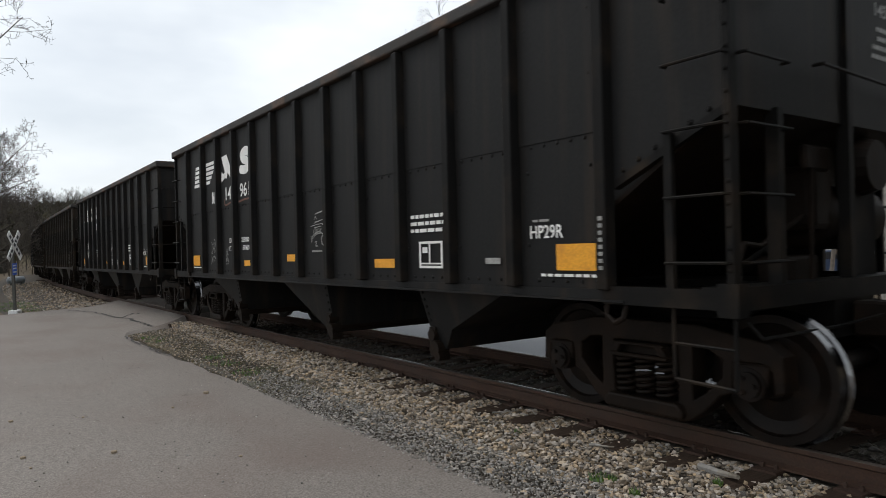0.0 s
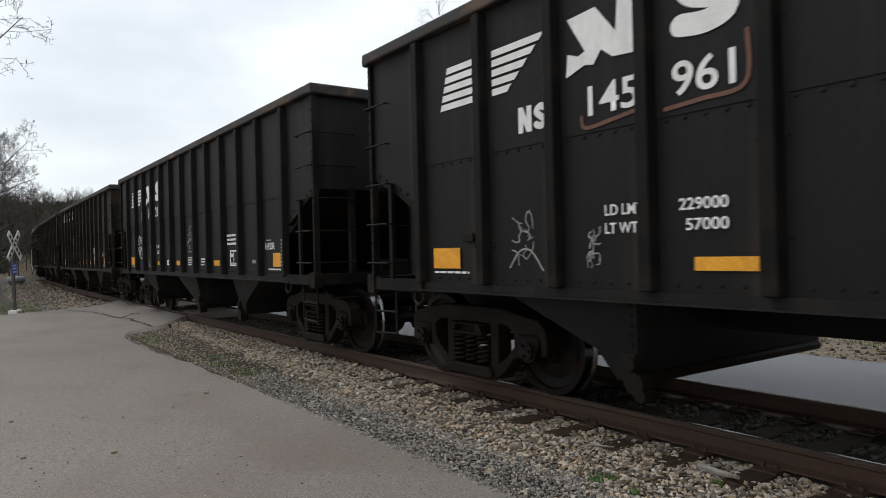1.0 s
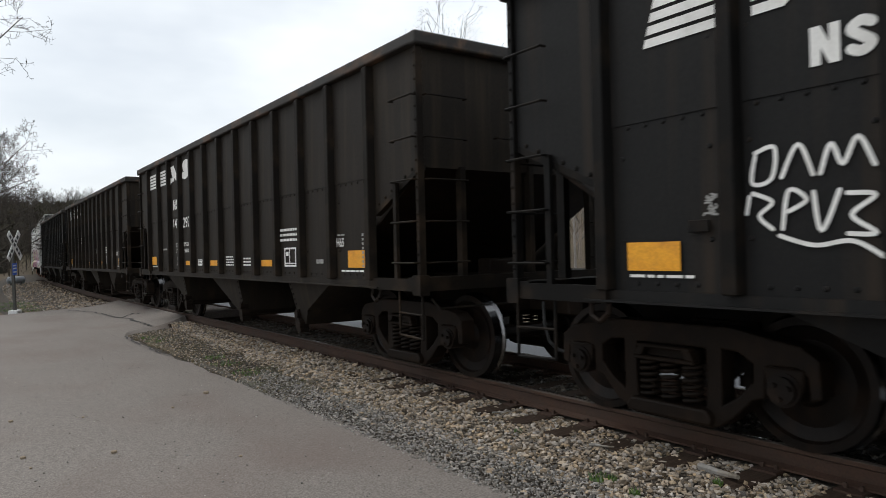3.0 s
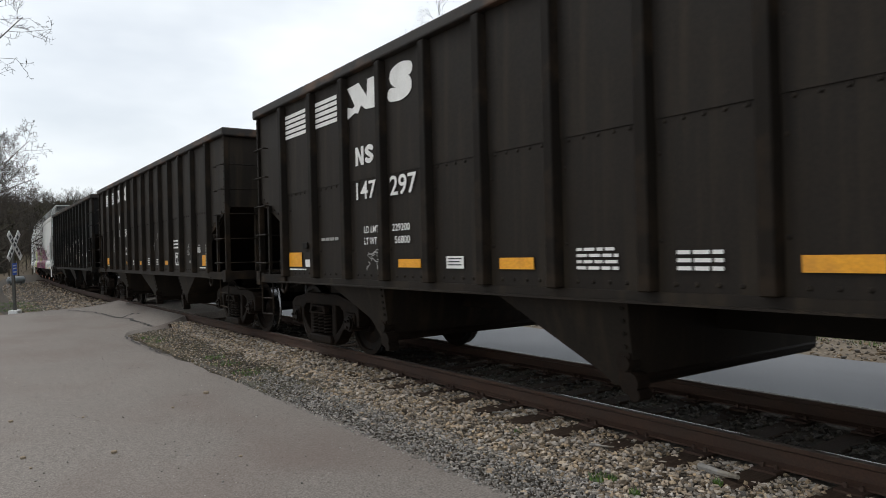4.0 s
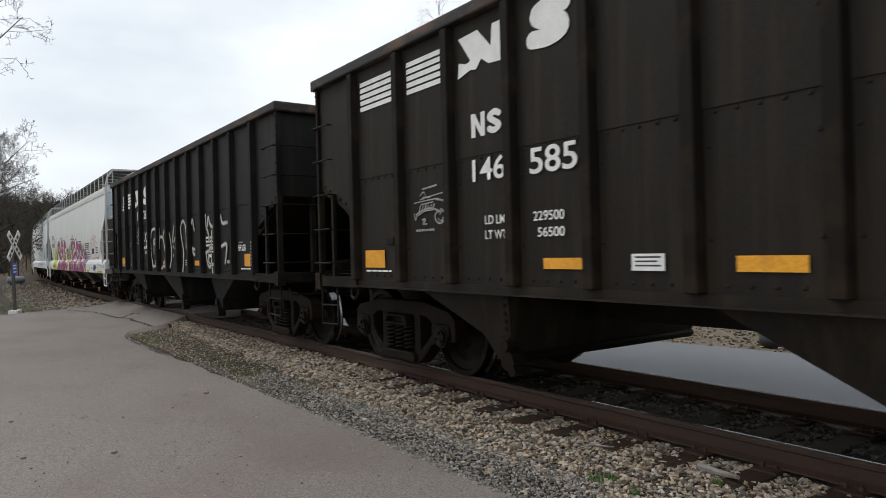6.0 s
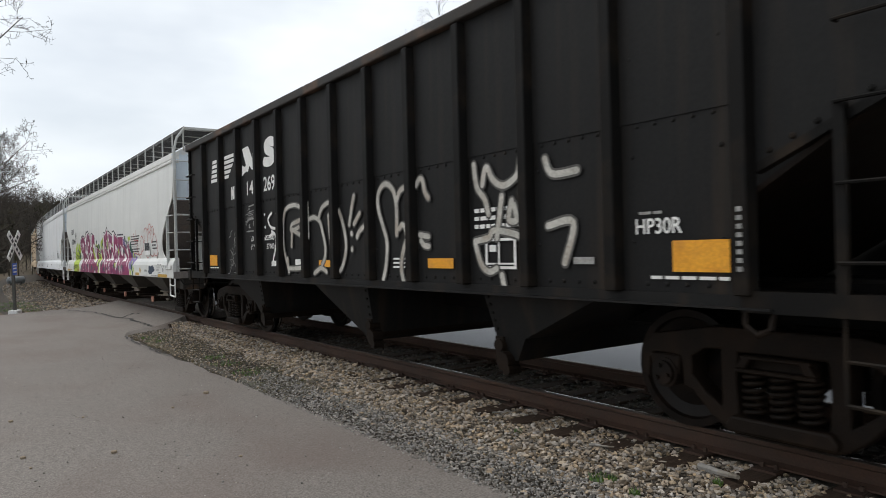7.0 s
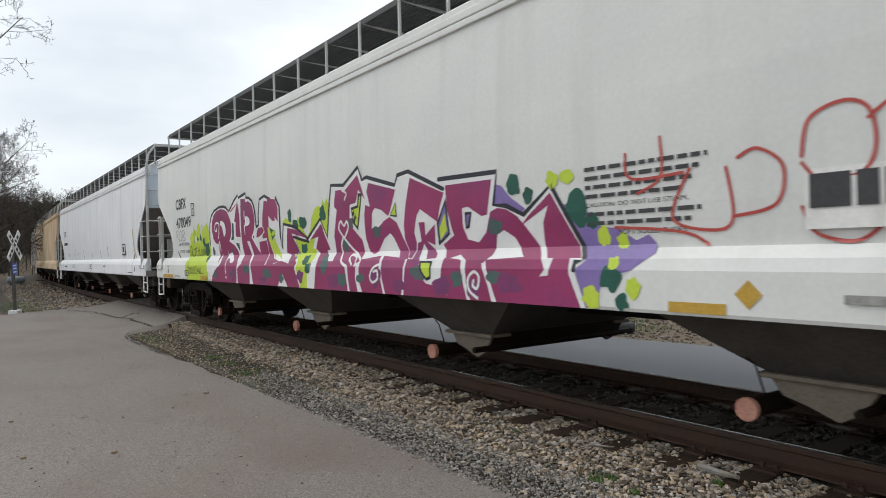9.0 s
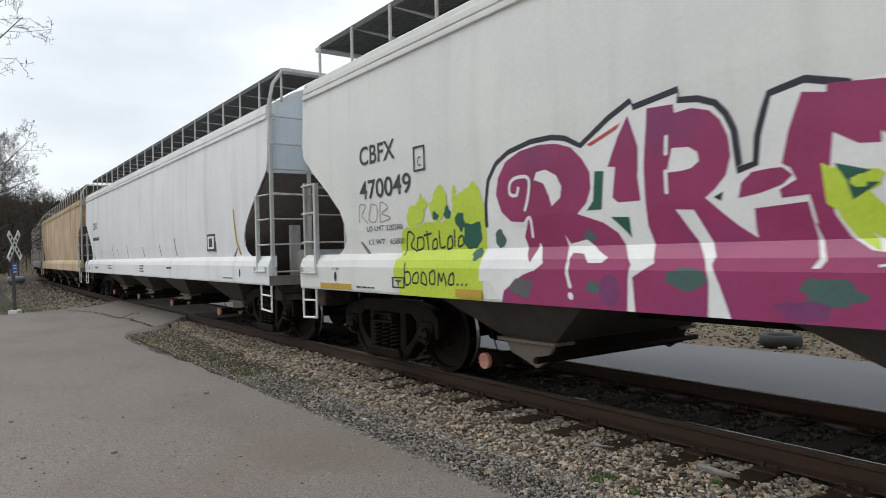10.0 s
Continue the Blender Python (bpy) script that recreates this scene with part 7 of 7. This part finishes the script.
# ---- beside the line ----
def grow(seed, height, trunk, spread=0.6, levels=4, kids=(5, 4, 4), lean=(0, 0), droop=0.0, crown_from=0.3, twig=0.006):
    """A bare tree as vertex and face lists: a tapered trunk with limbs, branches and twigs."""
    rs = random.Random(seed)
    V, F, tips = [], [], []

    def limb(p, d, length, r, level, sides):
        segs = 5 if level == 0 else 3
        prev = None
        pts = []
        r1 = max(twig, r * (0.35 if level == 0 else 0.3))
        for k in range(segs + 1):
            q = k / segs
            rad = r + (r1 - r) * q
            u = d.orthogonal().normalized()
            w = d.cross(u)
            base = len(V)
            for i in range(sides):
                a = 6.28319 * i / sides
                V.append(tuple(p + (u * math.cos(a) + w * math.sin(a)) * rad))
            if prev is not None:
                for i in range(sides):
                    j = (i + 1) % sides
                    F.append((prev + i, prev + j, base + j, base + i))
            prev = base
            pts.append((p.copy(), d.copy(), rad, q))
            if k < segs:
                p = p + d * (length / segs)
                bend = 0.10 if level == 0 else 0.28
                d = (d + Vector((rs.uniform(-bend, bend), rs.uniform(-bend, bend), rs.uniform(-bend * 0.6, bend) + (0.06 if level else 0) - droop * level * 0.1))).normalized()
        tips.append(p.copy())
        if level < levels - 1:
            n = kids[min(level, len(kids) - 1)]
            for c in range(n):
                q = (crown_from if level == 0 else 0.25) + (1 - (crown_from if level == 0 else 0.25)) * (c + rs.random()) / n
                k = min(segs - 1, int(q * segs))
                (pa, da, ra, _), (pb, _, rb, _) = pts[k], pts[k + 1]
                f = q * segs - k
                start = pa.lerp(pb, f)
                az = rs.uniform(0, 6.283)
                side = (da.orthogonal().normalized() * math.cos(az) + da.cross(da.orthogonal().normalized()) * math.sin(az))
                dd = (da * (1 - spread) + side * spread + Vector((0, 0, 0.15))).normalized()
                limb(start, dd, length * (0.62 if level == 0 else 0.55) * rs.uniform(0.7, 1.1) * (1.15 - 0.5 * q), max(twig, (ra + (rb - ra) * f) * 0.55), level + 1, max(3, sides - 2))
    limb(Vector((0, 0, -0.3)), Vector((lean[0], lean[1], 1)).normalized(), height * 0.8, trunk, 0, 7)
    return V, F, tips


def tree(name, seed, x, y, height, trunk, material, label, buds=None, **more):
    V, F, tips = grow(seed, height, trunk, **more)
    t = tagged(new(name), label, "tree")
    me = bpy.data.meshes.new("crown")
    me.from_pydata(V, [], F)
    me.materials.append(material)
    for f in me.polygons:
        f.use_smooth = True
    part("crown", me, None, t)
    t.matrix_basis = pose(x, y, hill(x, y))
    if buds:
        rs = random.Random(seed)
        bm = bmesh.new()
        for p in tips:
            for k in range(7):
                q = p + Vector((rs.gauss(0, 0.14), rs.gauss(0, 0.14), rs.gauss(0, 0.14)))
                r = rs.uniform(0.007, 0.016)
                tube(bm, q, q + Vector((rs.uniform(-r, r), rs.uniform(-r, r), r * 2)), r, r * 0.4, n=4)
        part("buds", bm, buds, t, "clusters of spring buds", kind="stuff")
    return t


tree("bare_tree", 3, -33.0, -7.35, 14.2, 0.20, bark, "tall bare tree with fine grey twigs beside the road", spread=0.6, levels=6, kids=(12, 5, 4, 4, 2), crown_from=0.15, twig=0.0065)
tree("bare_tree", 5, -50.0, -4.3, 10.4, 0.19, bark, "bushy bare tree beside the track", spread=0.72, levels=5, kids=(18, 9, 6, 5), crown_from=0.12, twig=0.0095)
tree("bare_tree", 7, -53.0, -5.6, 10.2, 0.18, bark, "bushy bare tree beside the track", spread=0.66, levels=5, kids=(15, 7, 5, 4), crown_from=0.12, twig=0.0095)
tree("bare_tree", 6, -70.0, -5.5, 9.0, 0.22, bark_far, "bushy bare tree beside the track", spread=0.68, levels=5, kids=(14, 7, 5, 4), crown_from=0.12, twig=0.013)
tree("budding_tree", 9, -21.8, 12.3, 11.4, 0.17, bark, "slender tree with grey spring buds beyond the road", bark, spread=0.55, levels=4, kids=(9, 5, 4), crown_from=0.35, twig=0.006)
tree("bare_tree", 12, -6.5, 11.0, 17.0, 0.17, bark_pale, "tall tree with a pale trunk beyond the road", spread=0.55, levels=4, kids=(9, 6, 5), crown_from=0.25, twig=0.007)
tree("budding_tree", 14, -14.6, 16.5, 12.5, 0.16, bark, "slender maple with red buds beyond the road", bud_mat, spread=0.55, levels=4, kids=(10, 5, 4), crown_from=0.2, twig=0.006)
tree("bare_tree", 17, -17.2, 17.0, 14.0, 0.15, bark_pale, "slender bare tree beyond the road", spread=0.5, levels=4, kids=(9, 5, 4), crown_from=0.25, twig=0.006)
tree("bare_tree", 19, -12.4, 19.0, 14.0, 0.16, bark_pale, "slender bare tree beyond the road", spread=0.5, levels=4, kids=(9, 5, 4), crown_from=0.2, twig=0.006)
tree("bare_tree", 21, -21.5, 18.5, 11.0, 0.14, bark_pale, "slender bare tree beyond the road", spread=0.5, levels=4, kids=(9, 5, 4), crown_from=0.15, twig=0.006)
tree("bare_shrub", 24, -12.6, 13.6, 3.2, 0.05, bark_pale, "bare many-stemmed shrub on the verge", spread=0.45, levels=4, kids=(8, 5, 4), crown_from=0.05, twig=0.005)
tree("bare_shrub", 26, -16.2, 13.0, 2.8, 0.05, bark_pale, "bare many-stemmed shrub on the verge", spread=0.45, levels=4, kids=(8, 5, 4), crown_from=0.05, twig=0.005)


def woods(name, count, area, seed, label, keep, heights=(9, 16), material=None):
    """A far wood of bare trees, joined."""
    rs = random.Random(seed)
    kinds = [grow(200 + k, 10, 0.13, spread=0.5, levels=3, kids=(9, 5), crown_from=0.25, twig=0.02)[:2] for k in range(6)]
    V, F = [], []
    made = 0
    while made < count:
        x, y = rs.uniform(area[0], area[1]), rs.uniform(area[2], area[3])
        if not keep(x, y):
            continue
        v, f = kinds[made % 6]
        k, a = rs.uniform(*heights) / 10, rs.uniform(0, 6.28)
        c, s, z = math.cos(a) * k, math.sin(a) * k, hill(x, y)
        base = len(V)
        V += [(x + c * p[0] - s * p[1], y + s * p[0] + c * p[1], z + p[2] * k) for p in v]
        F += [tuple(i + base for i in q) for q in f]
        made += 1
    me = bpy.data.meshes.new(name)
    me.from_pydata(V, [], F)
    me.materials.append(material or bark_wood)
    return tagged(new(name, me), label, "woods", kind="stuff")


woods("hillside_woods", 420, (-150, 10, 34, 135), 1, "leafless brown woods on the hillside", lambda x, y: y > 30 + 0.03 * abs(x) and abs(math.atan2(x, y + 5.5) + 0.62) < 0.55)
woods("far_woods", 1500, (-260, -95, -60, 80), 2, "dark leafless woods on the far ridge", lambda x, y: abs(math.atan2(y + 5.5, -x)) < 0.24, (2.5, 6.5), bark_far)
woods("verge_thicket", 45, (-40, -6, 13, 48), 4, "thin leafless saplings before the hillside", lambda x, y: abs(math.atan2(x, y + 5.5) + 0.52) < 0.2 and y > 14, (3, 8))
woods("trackside_thicket", 90, (-120, -46, -22, 14), 3, "low leafless thicket along the track", lambda x, y: y < -6.0 + 0.0 * x and y > -6 - 0.14 * (-x - 40) or (y > 9 + (x + 60) ** 2 * 0.0006 and y < 14 + 0.05 * -x), (2.5, 5), bark_far)


def undergrowth():
    """Dark brush and evergreen scrub that hides the far slope."""
    rs = np.random.RandomState(12)
    g = 1.618
    ball = np.array([(-1, g, 0), (1, g, 0), (-1, -g, 0), (1, -g, 0), (0, -1, g), (0, 1, g), (0, -1, -g), (0, 1, -g), (g, 0, -1), (g, 0, 1), (-g, 0, -1), (-g, 0, 1)]) / 1.9
    tris = [(0, 11, 5), (0, 5, 1), (0, 1, 7), (0, 7, 10), (0, 10, 11), (1, 5, 9), (5, 11, 4), (11, 10, 2), (10, 7, 6), (7, 1, 8),
            (3, 9, 4), (3, 4, 2), (3, 2, 6), (3, 6, 8), (3, 8, 9), (4, 9, 5), (2, 4, 11), (6, 2, 10), (8, 6, 7), (9, 8, 1)]
    V, F = [], []
    while len(V) < 14000:
        x, y = -66 - 190 * rs.rand(), -70 + 140 * rs.rand()
        if abs(math.atan2(y + 5.5, -x)) > 0.25 or (x > -130 and -5.5 < y - max(0, -x - 27) ** 2 / 1220 < 6):
            continue
        r = 0.25 + 0.75 * rs.rand() ** 2
        c = ball * (0.3 + 0.9 * rs.rand(12, 1)) * r * np.array([1, 1, 0.8 + 0.9 * rs.rand()])
        F += [tuple(i + 12 * len(V) for i in q) for q in tris]
        V.append(c + np.array([x, y, hill(x, y) + r * (0.3 + 1.6 * rs.rand() ** 2)]))
    me = bpy.data.meshes.new("undergrowth")
    me.from_pydata(np.concatenate(V).tolist(), [], F)
    me.materials.append(brush_mat)
    tagged(new("undergrowth", me), "dark green-brown brush on the far hillside", "undergrowth", kind="stuff")


undergrowth()


def crossing_sign():
    s = tagged(new("crossing_sign"), "weathered white railway crossbuck with a blue plate on a dark post", "road sign")
    part("post", bevelled(boxes((-0.045, 0.045, -0.045, 0.045, 0.0, 2.62)), 0.008, 1), post_mat, s)
    for k, a in enumerate((47, -47)):
        bm = bevelled(boxes((-0.012, 0.012, -0.61, 0.61, -0.115, 0.115)), 0.004, 1)
        blade = part("blade", bm, sign_white, s, "white crossbuck blade with dark lettering bars", at=pose(0.06 + 0.03 * k, 0.0, 2.28, a, 0, 0))
        for y0 in (-0.5, -0.3, -0.1, 0.12, 0.32):
            part("lettering_bar", boxes((0.0125, 0.015, y0, y0 + 0.13, -0.055, 0.055)), mark_dark, blade)
    plate = part("blue_plate", bevelled(boxes((0.05, 0.06, -0.15, 0.15, 1.28, 1.68)), 0.003, 1), sign_blue, s, "small blue notice plate")
    for z0 in (1.36, 1.48, 1.58):
        part("lettering_bar", boxes((0.0605, 0.063, -0.11, 0.11, z0, z0 + 0.05)), sign_white, plate)
    part("footing", bevelled(boxes((-0.16, 0.16, -0.16, 0.16, -0.05, 0.08)), 0.02, 1), sign_white, s, "pale concrete footing")
    s.matrix_basis = pose(-27.6, -3.88, -0.33, 3.0, 0.0, 62)
    return s


crossing_sign()


def house(x, y, turn, w, d, h, label):
    b = tagged(new("house"), label, "house")
    part("wall", boxes((-w / 2, w / 2, -d / 2, d / 2, 0, h)), house_white, b)
    bm = bmesh.new()
    prism(bm, [(-d / 2 - 0.3, h), (d / 2 + 0.3, h), (0, h + d * 0.22)], "x", -w / 2 - 0.3, w / 2 + 0.3)
    part("roof", bm, roof_grey, b)
    for k in range(int(w // 2)):
        xx = -w / 2 + 1.0 + 2.0 * k
        win = part("window", boxes((xx - 0.45, xx + 0.45, -d / 2 - 0.05, -d / 2 - 0.02, h * 0.42, h * 0.80)), window_dark, b)
        part("frame", boxes((xx - 0.52, xx + 0.52, -d / 2 - 0.03, -d / 2, h * 0.38, h * 0.84)), sign_white, win)
    part("door", boxes((w / 2 - 0.95, w / 2 - 0.15, -d / 2 - 0.04, -d / 2 - 0.01, 0.1, 2.0 if h > 2.1 else h * 0.85)), roof_grey, b)
    b.matrix_basis = pose(x, y, hill(x, y), 0, 0, turn)


house(-40.0, 48.0, 35, 9.0, 4.5, 2.7, "small white bungalow with a grey roof before the woods")
house(-22.5, 52.0, 15, 8.0, 4.5, 2.7, "small white mobile home before the woods")


def parked_car(x, y, turn):
    c = tagged(new("parked_car"), "dark blue car parked beyond the far road", "car")
    bm = bmesh.new()
    prism(bm, [(-2.2, 0.30), (2.2, 0.30), (2.25, 0.75), (1.3, 0.95), (0.5, 1.42), (-0.9, 1.45), (-1.7, 1.0), (-2.2, 0.9)], "y", -0.85, 0.85)
    part("body", bevelled(bm, 0.08, 2), blue_paint, c)
    for yy in (-0.86, 0.86):
        bm = bmesh.new()
        prism(bm, [(1.05, 0.98), (0.45, 1.34), (-0.85, 1.36), (-1.35, 1.0)], "y", yy - 0.006, yy + 0.006)
        part("side_window", bm, window_dark, c)
        for xx in (-1.35, 1.35):
            bm = bmesh.new()
            tube(bm, (xx, yy - 0.1, 0.32), (xx, yy + 0.03, 0.32), 0.32, n=18)
            part("wheel", bm, rubber, c)
    c.matrix_basis = pose(x, y, hill(x, y), 0, 0, turn)


parked_car(-16.0, 30.5, 20)


def tyre(x, y, turn):
    bm = bmesh.new()
    lathe(bm, [(0.19, -0.09), (0.27, -0.11), (0.32, -0.08), (0.335, 0.0), (0.32, 0.08), (0.27, 0.11), (0.19, 0.09), (0.18, 0.0)], n=28)
    ob = tagged(part("old_tyre", bm, rubber, smooth=True), "old black tyre lying on the verge", "tyre", "tyres on the verge")
    ob.matrix_basis = pose(x, y, -0.22, 90, 0, turn)


tyre(-9.3, 5.45, 0)
tyre(-10.95, 5.72, 20)
tyre(-11.7, 6.95, 50)
tyre(-6.1, 5.75, 10)


def utility_tank():
    t = tagged(new("gas_tank"), "grey-green gas tank on two legs beside the trees", "tank")
    bm = bmesh.new()
    lathe(bm, [(0.05, -0.95), (0.3, -0.88), (0.42, -0.7), (0.42, 0.7), (0.3, 0.88), (0.05, 0.95)], n=18)
    part("shell", bm, tank_mat, t, at=pose(0, 0, 0.75), smooth=True)
    for yy in (-0.5, 0.5):
        part("leg", boxes((-0.3, 0.3, yy - 0.06, yy + 0.06, 0, 0.5)), post_mat, t)
    t.matrix_basis = pose(-58, -2.0, hill(-58, -2.0) + 0.02, 0, 0, 8) @ Matrix.Scale(0.62, 4)


utility_tank()


def tufts(name, spots, label, seed, blades=40, size=0.09):
    rs = random.Random(seed)
    bm = bmesh.new()
    for x, y, z, r in spots:
        for k in range(blades):
            a, q = rs.uniform(0, 6.28), r * math.sqrt(rs.random())
            px, py = x + q * math.cos(a), y + q * math.sin(a)
            h, w, b = size * rs.uniform(0.4, 1.1), 0.008, rs.uniform(0, 6.28)
            dx, dy = math.cos(b) * w, math.sin(b) * w
            bx, by = rs.uniform(-0.5, 0.5) * h, rs.uniform(-0.5, 0.5) * h
            bm.faces.new([bm.verts.new(c) for c in ((px - dx, py - dy, z), (px + dx, py + dy, z), (px + dx * 0.5 + bx * 0.5, py + dy * 0.5 + by * 0.5, z + h * 0.6), (px + bx, py + by, z + h))])
    return tagged(part(name, bm, weed_mat), label, "grass", kind="stuff")


tufts("weeds", [(-3.36, -1.79, -0.235, 0.07), (-3.28, -1.74, -0.235, 0.04), (-3.0, -1.84, -0.24, 0.035), (-2.7, -1.35, -0.20, 0.03), (-9.6, -2.05, -0.255, 0.3), (-10.6, -2.0, -0.25, 0.36), (-11.4, -2.02, -0.255, 0.2),
                (-14.6, -2.1, -0.26, 0.35), (-15.3, -2.12, -0.26, 0.3), (-4.6, -1.45, -0.22, 0.03)], "small green weeds in the gravel", 1, 110, 0.045)
tufts("grass", [(-27.6 - 0.5 * k, -3.2 - 0.35 * (k % 5), -0.35, 0.4) for k in range(14)] + [(-30 - 1.1 * k, -5.4 - 0.3 * (k % 3), -0.4, 0.7) for k in range(10)], "short green grass round the crossing sign", 2, 60, 0.12)
tufts("grass", [(-9.0 - 0.7 * k, 6.4 + 0.4 * (k % 3), -0.33, 0.45) for k in range(10)] + [(-3.5 - 0.6 * k, 7.0 + 0.3 * (k % 3), -0.33, 0.4) for k in range(8)], "green tufts on the brown verge", 3, 60, 0.10)
slab("ground_moss", [(-16.4, -2.30), (-16.1, -1.75), (-14.6, -1.62), (-13.0, -1.72), (-12.2, -1.95), (-12.6, -2.36), (-14.4, -2.42)], -0.285, 0.06, moss_mat, "mossy brown dirt at the road's edge", "dirt", 0.16, 6.0)
slab("ground_moss", [(-12.6, -2.2), (-12.0, -1.82), (-10.4, -1.76), (-8.9, -1.86), (-7.6, -2.08), (-8.8, -2.36), (-11.0, -2.38)], -0.287, 0.06, moss_mat, "mossy brown dirt at the road's edge", "dirt", 0.16, 8.0)


def stick(x, y, z, length, turn, r, tilt=3):
    bm = bmesh.new()
    p = Vector((0, 0, 0))
    rs = random.Random(int(x * 100))
    for k in range(4):
        q = p + Vector((length / 4, rs.uniform(-0.012, 0.012), rs.uniform(-0.005, 0.008)))
        tube(bm, p, q, r * (1 - 0.12 * k), r * (1 - 0.12 * (k + 1)), n=6)
        p = q
    ob = tagged(part("stick", bm, bark_pale), "dry broken stick lying on the ballast", "stick", "sticks on the ballast")
    ob.matrix_basis = pose(x, y, z, 0, -tilt, turn)


stick(-3.85, -1.35, -0.175, 0.22, 10, 0.012)
stick(-2.95, -1.18, -0.165, 0.36, -17, 0.030)
stick(-5.2, -1.25, -0.17, 0.25, 50, 0.008)
stick(-7.4, -1.4, -0.18, 0.3, 20, 0.008)
stick(-11.5, -1.6, -0.20, 0.35, -30, 0.01)


def crack(pts, width, seed):
    """A ragged dark crack that follows the asphalt."""
    rs = random.Random(seed)
    bm = bmesh.new()
    line = []
    for (ax, ay), (bx, by) in zip(pts, pts[1:]):
        for k in range(5):
            line.append((ax + (bx - ax) * k / 5 + rs.uniform(-0.05, 0.05), ay + (by - ay) * k / 5 + rs.uniform(-0.05, 0.05)))
    prev = None
    for k, (x, y) in enumerate(line):
        w = width * rs.uniform(0.3, 1.2)
        z = max(-0.294, crossing_z(y) + 0.012)
        pair = (bm.verts.new((x, y - w, z)), bm.verts.new((x, y + w, z)))
        if prev:
            bm.faces.new((prev[0], pair[0], pair[1], prev[1]))
        prev = pair
    tagged(part("road_crack", bm, crack_mat), "dark crack in the asphalt", "crack", kind="structure")


crack([(-26.13, -2.46), (-24.99, -2.15), (-23.11, -1.9), (-21.55, -1.85), (-20.79, -1.78), (-20.21, -1.68), (-19.18, -1.71), (-18.6, -1.67), (-17.75, -1.72), (-17.34, -1.7)], 0.045, 1)
crack([(-20.79, -1.78), (-21.04, -1.55), (-21.3, -1.32), (-20.76, -1.25)], 0.03, 2)
crack([(-16.2, -2.52), (-15.0, -2.55), (-13.6, -2.53), (-12.2, -2.50)], 0.02, 3)
rs = random.Random(7)
for k in range(10):
    bm = bmesh.new()
    r = rs.uniform(0.012, 0.03)
    box(bm, -r, r, -r * 0.7, r * 0.7, -r * 0.5, r * 0.5)
    ob = tagged(part("pebble", bevelled(bm, r * 0.25, 1), stone_mat), "small pebble lying on the asphalt", "pebble", "pebbles on the road")
    ob.matrix_basis = pose(rs.uniform(-9, -3.5), rs.uniform(-5.2, -2.6), -0.30 + r * 0.5, 0, 0, rs.uniform(0, 180))


# ---- what moves ----
def train_places():
    """Each car with the metres along the track of its middle when the clip begins, and half the distance of its bogies."""
    rear_b = -15.5
    rows = [(car, rear_b + HALF + PITCH_CAR * k + (0.15 if car is car_f else 0.09 if car is car_d else 0), 5.46) for car, k in ((car_a, 1), (car_b, 0), (car_c, -1), (car_d, -2), (car_e, -3), (car_f, -4))]
    front = rear_b - 4 * PITCH_CAR - 1.15
    for car in (COVER_A, COVER_B, COVER_C, COVER_D, COVER_E):
        rows.append((car, front - CH, CH - 1.43))
        front -= 2 * CH + 1.19
    return rows


def motions():
    for car, start, half in train_places():
        rows = []
        for k in range(51):
            t = k * 0.2
            s = start + rolled(t)
            a, b = track_at(s - half)[0], track_at(s + half)[0]
            c = (a + b) / 2
            rows.append((t, pose(c.x, c.y, 0, 0, 0, math.degrees(math.atan2(b.y - a.y, b.x - a.x)))))
        walk(car, rows)
        for b in [o for o in car.children if o.name.startswith("bogie")]:
            for w in [o for o in b.children if o.name.startswith("wheelset")]:
                here = w.matrix_basis.translation.copy()
                walk(w, [(k / 15, pose(*here, 0, math.degrees(rolled(k / 15) / 0.457), 0)) for k in range(151)])


motions()
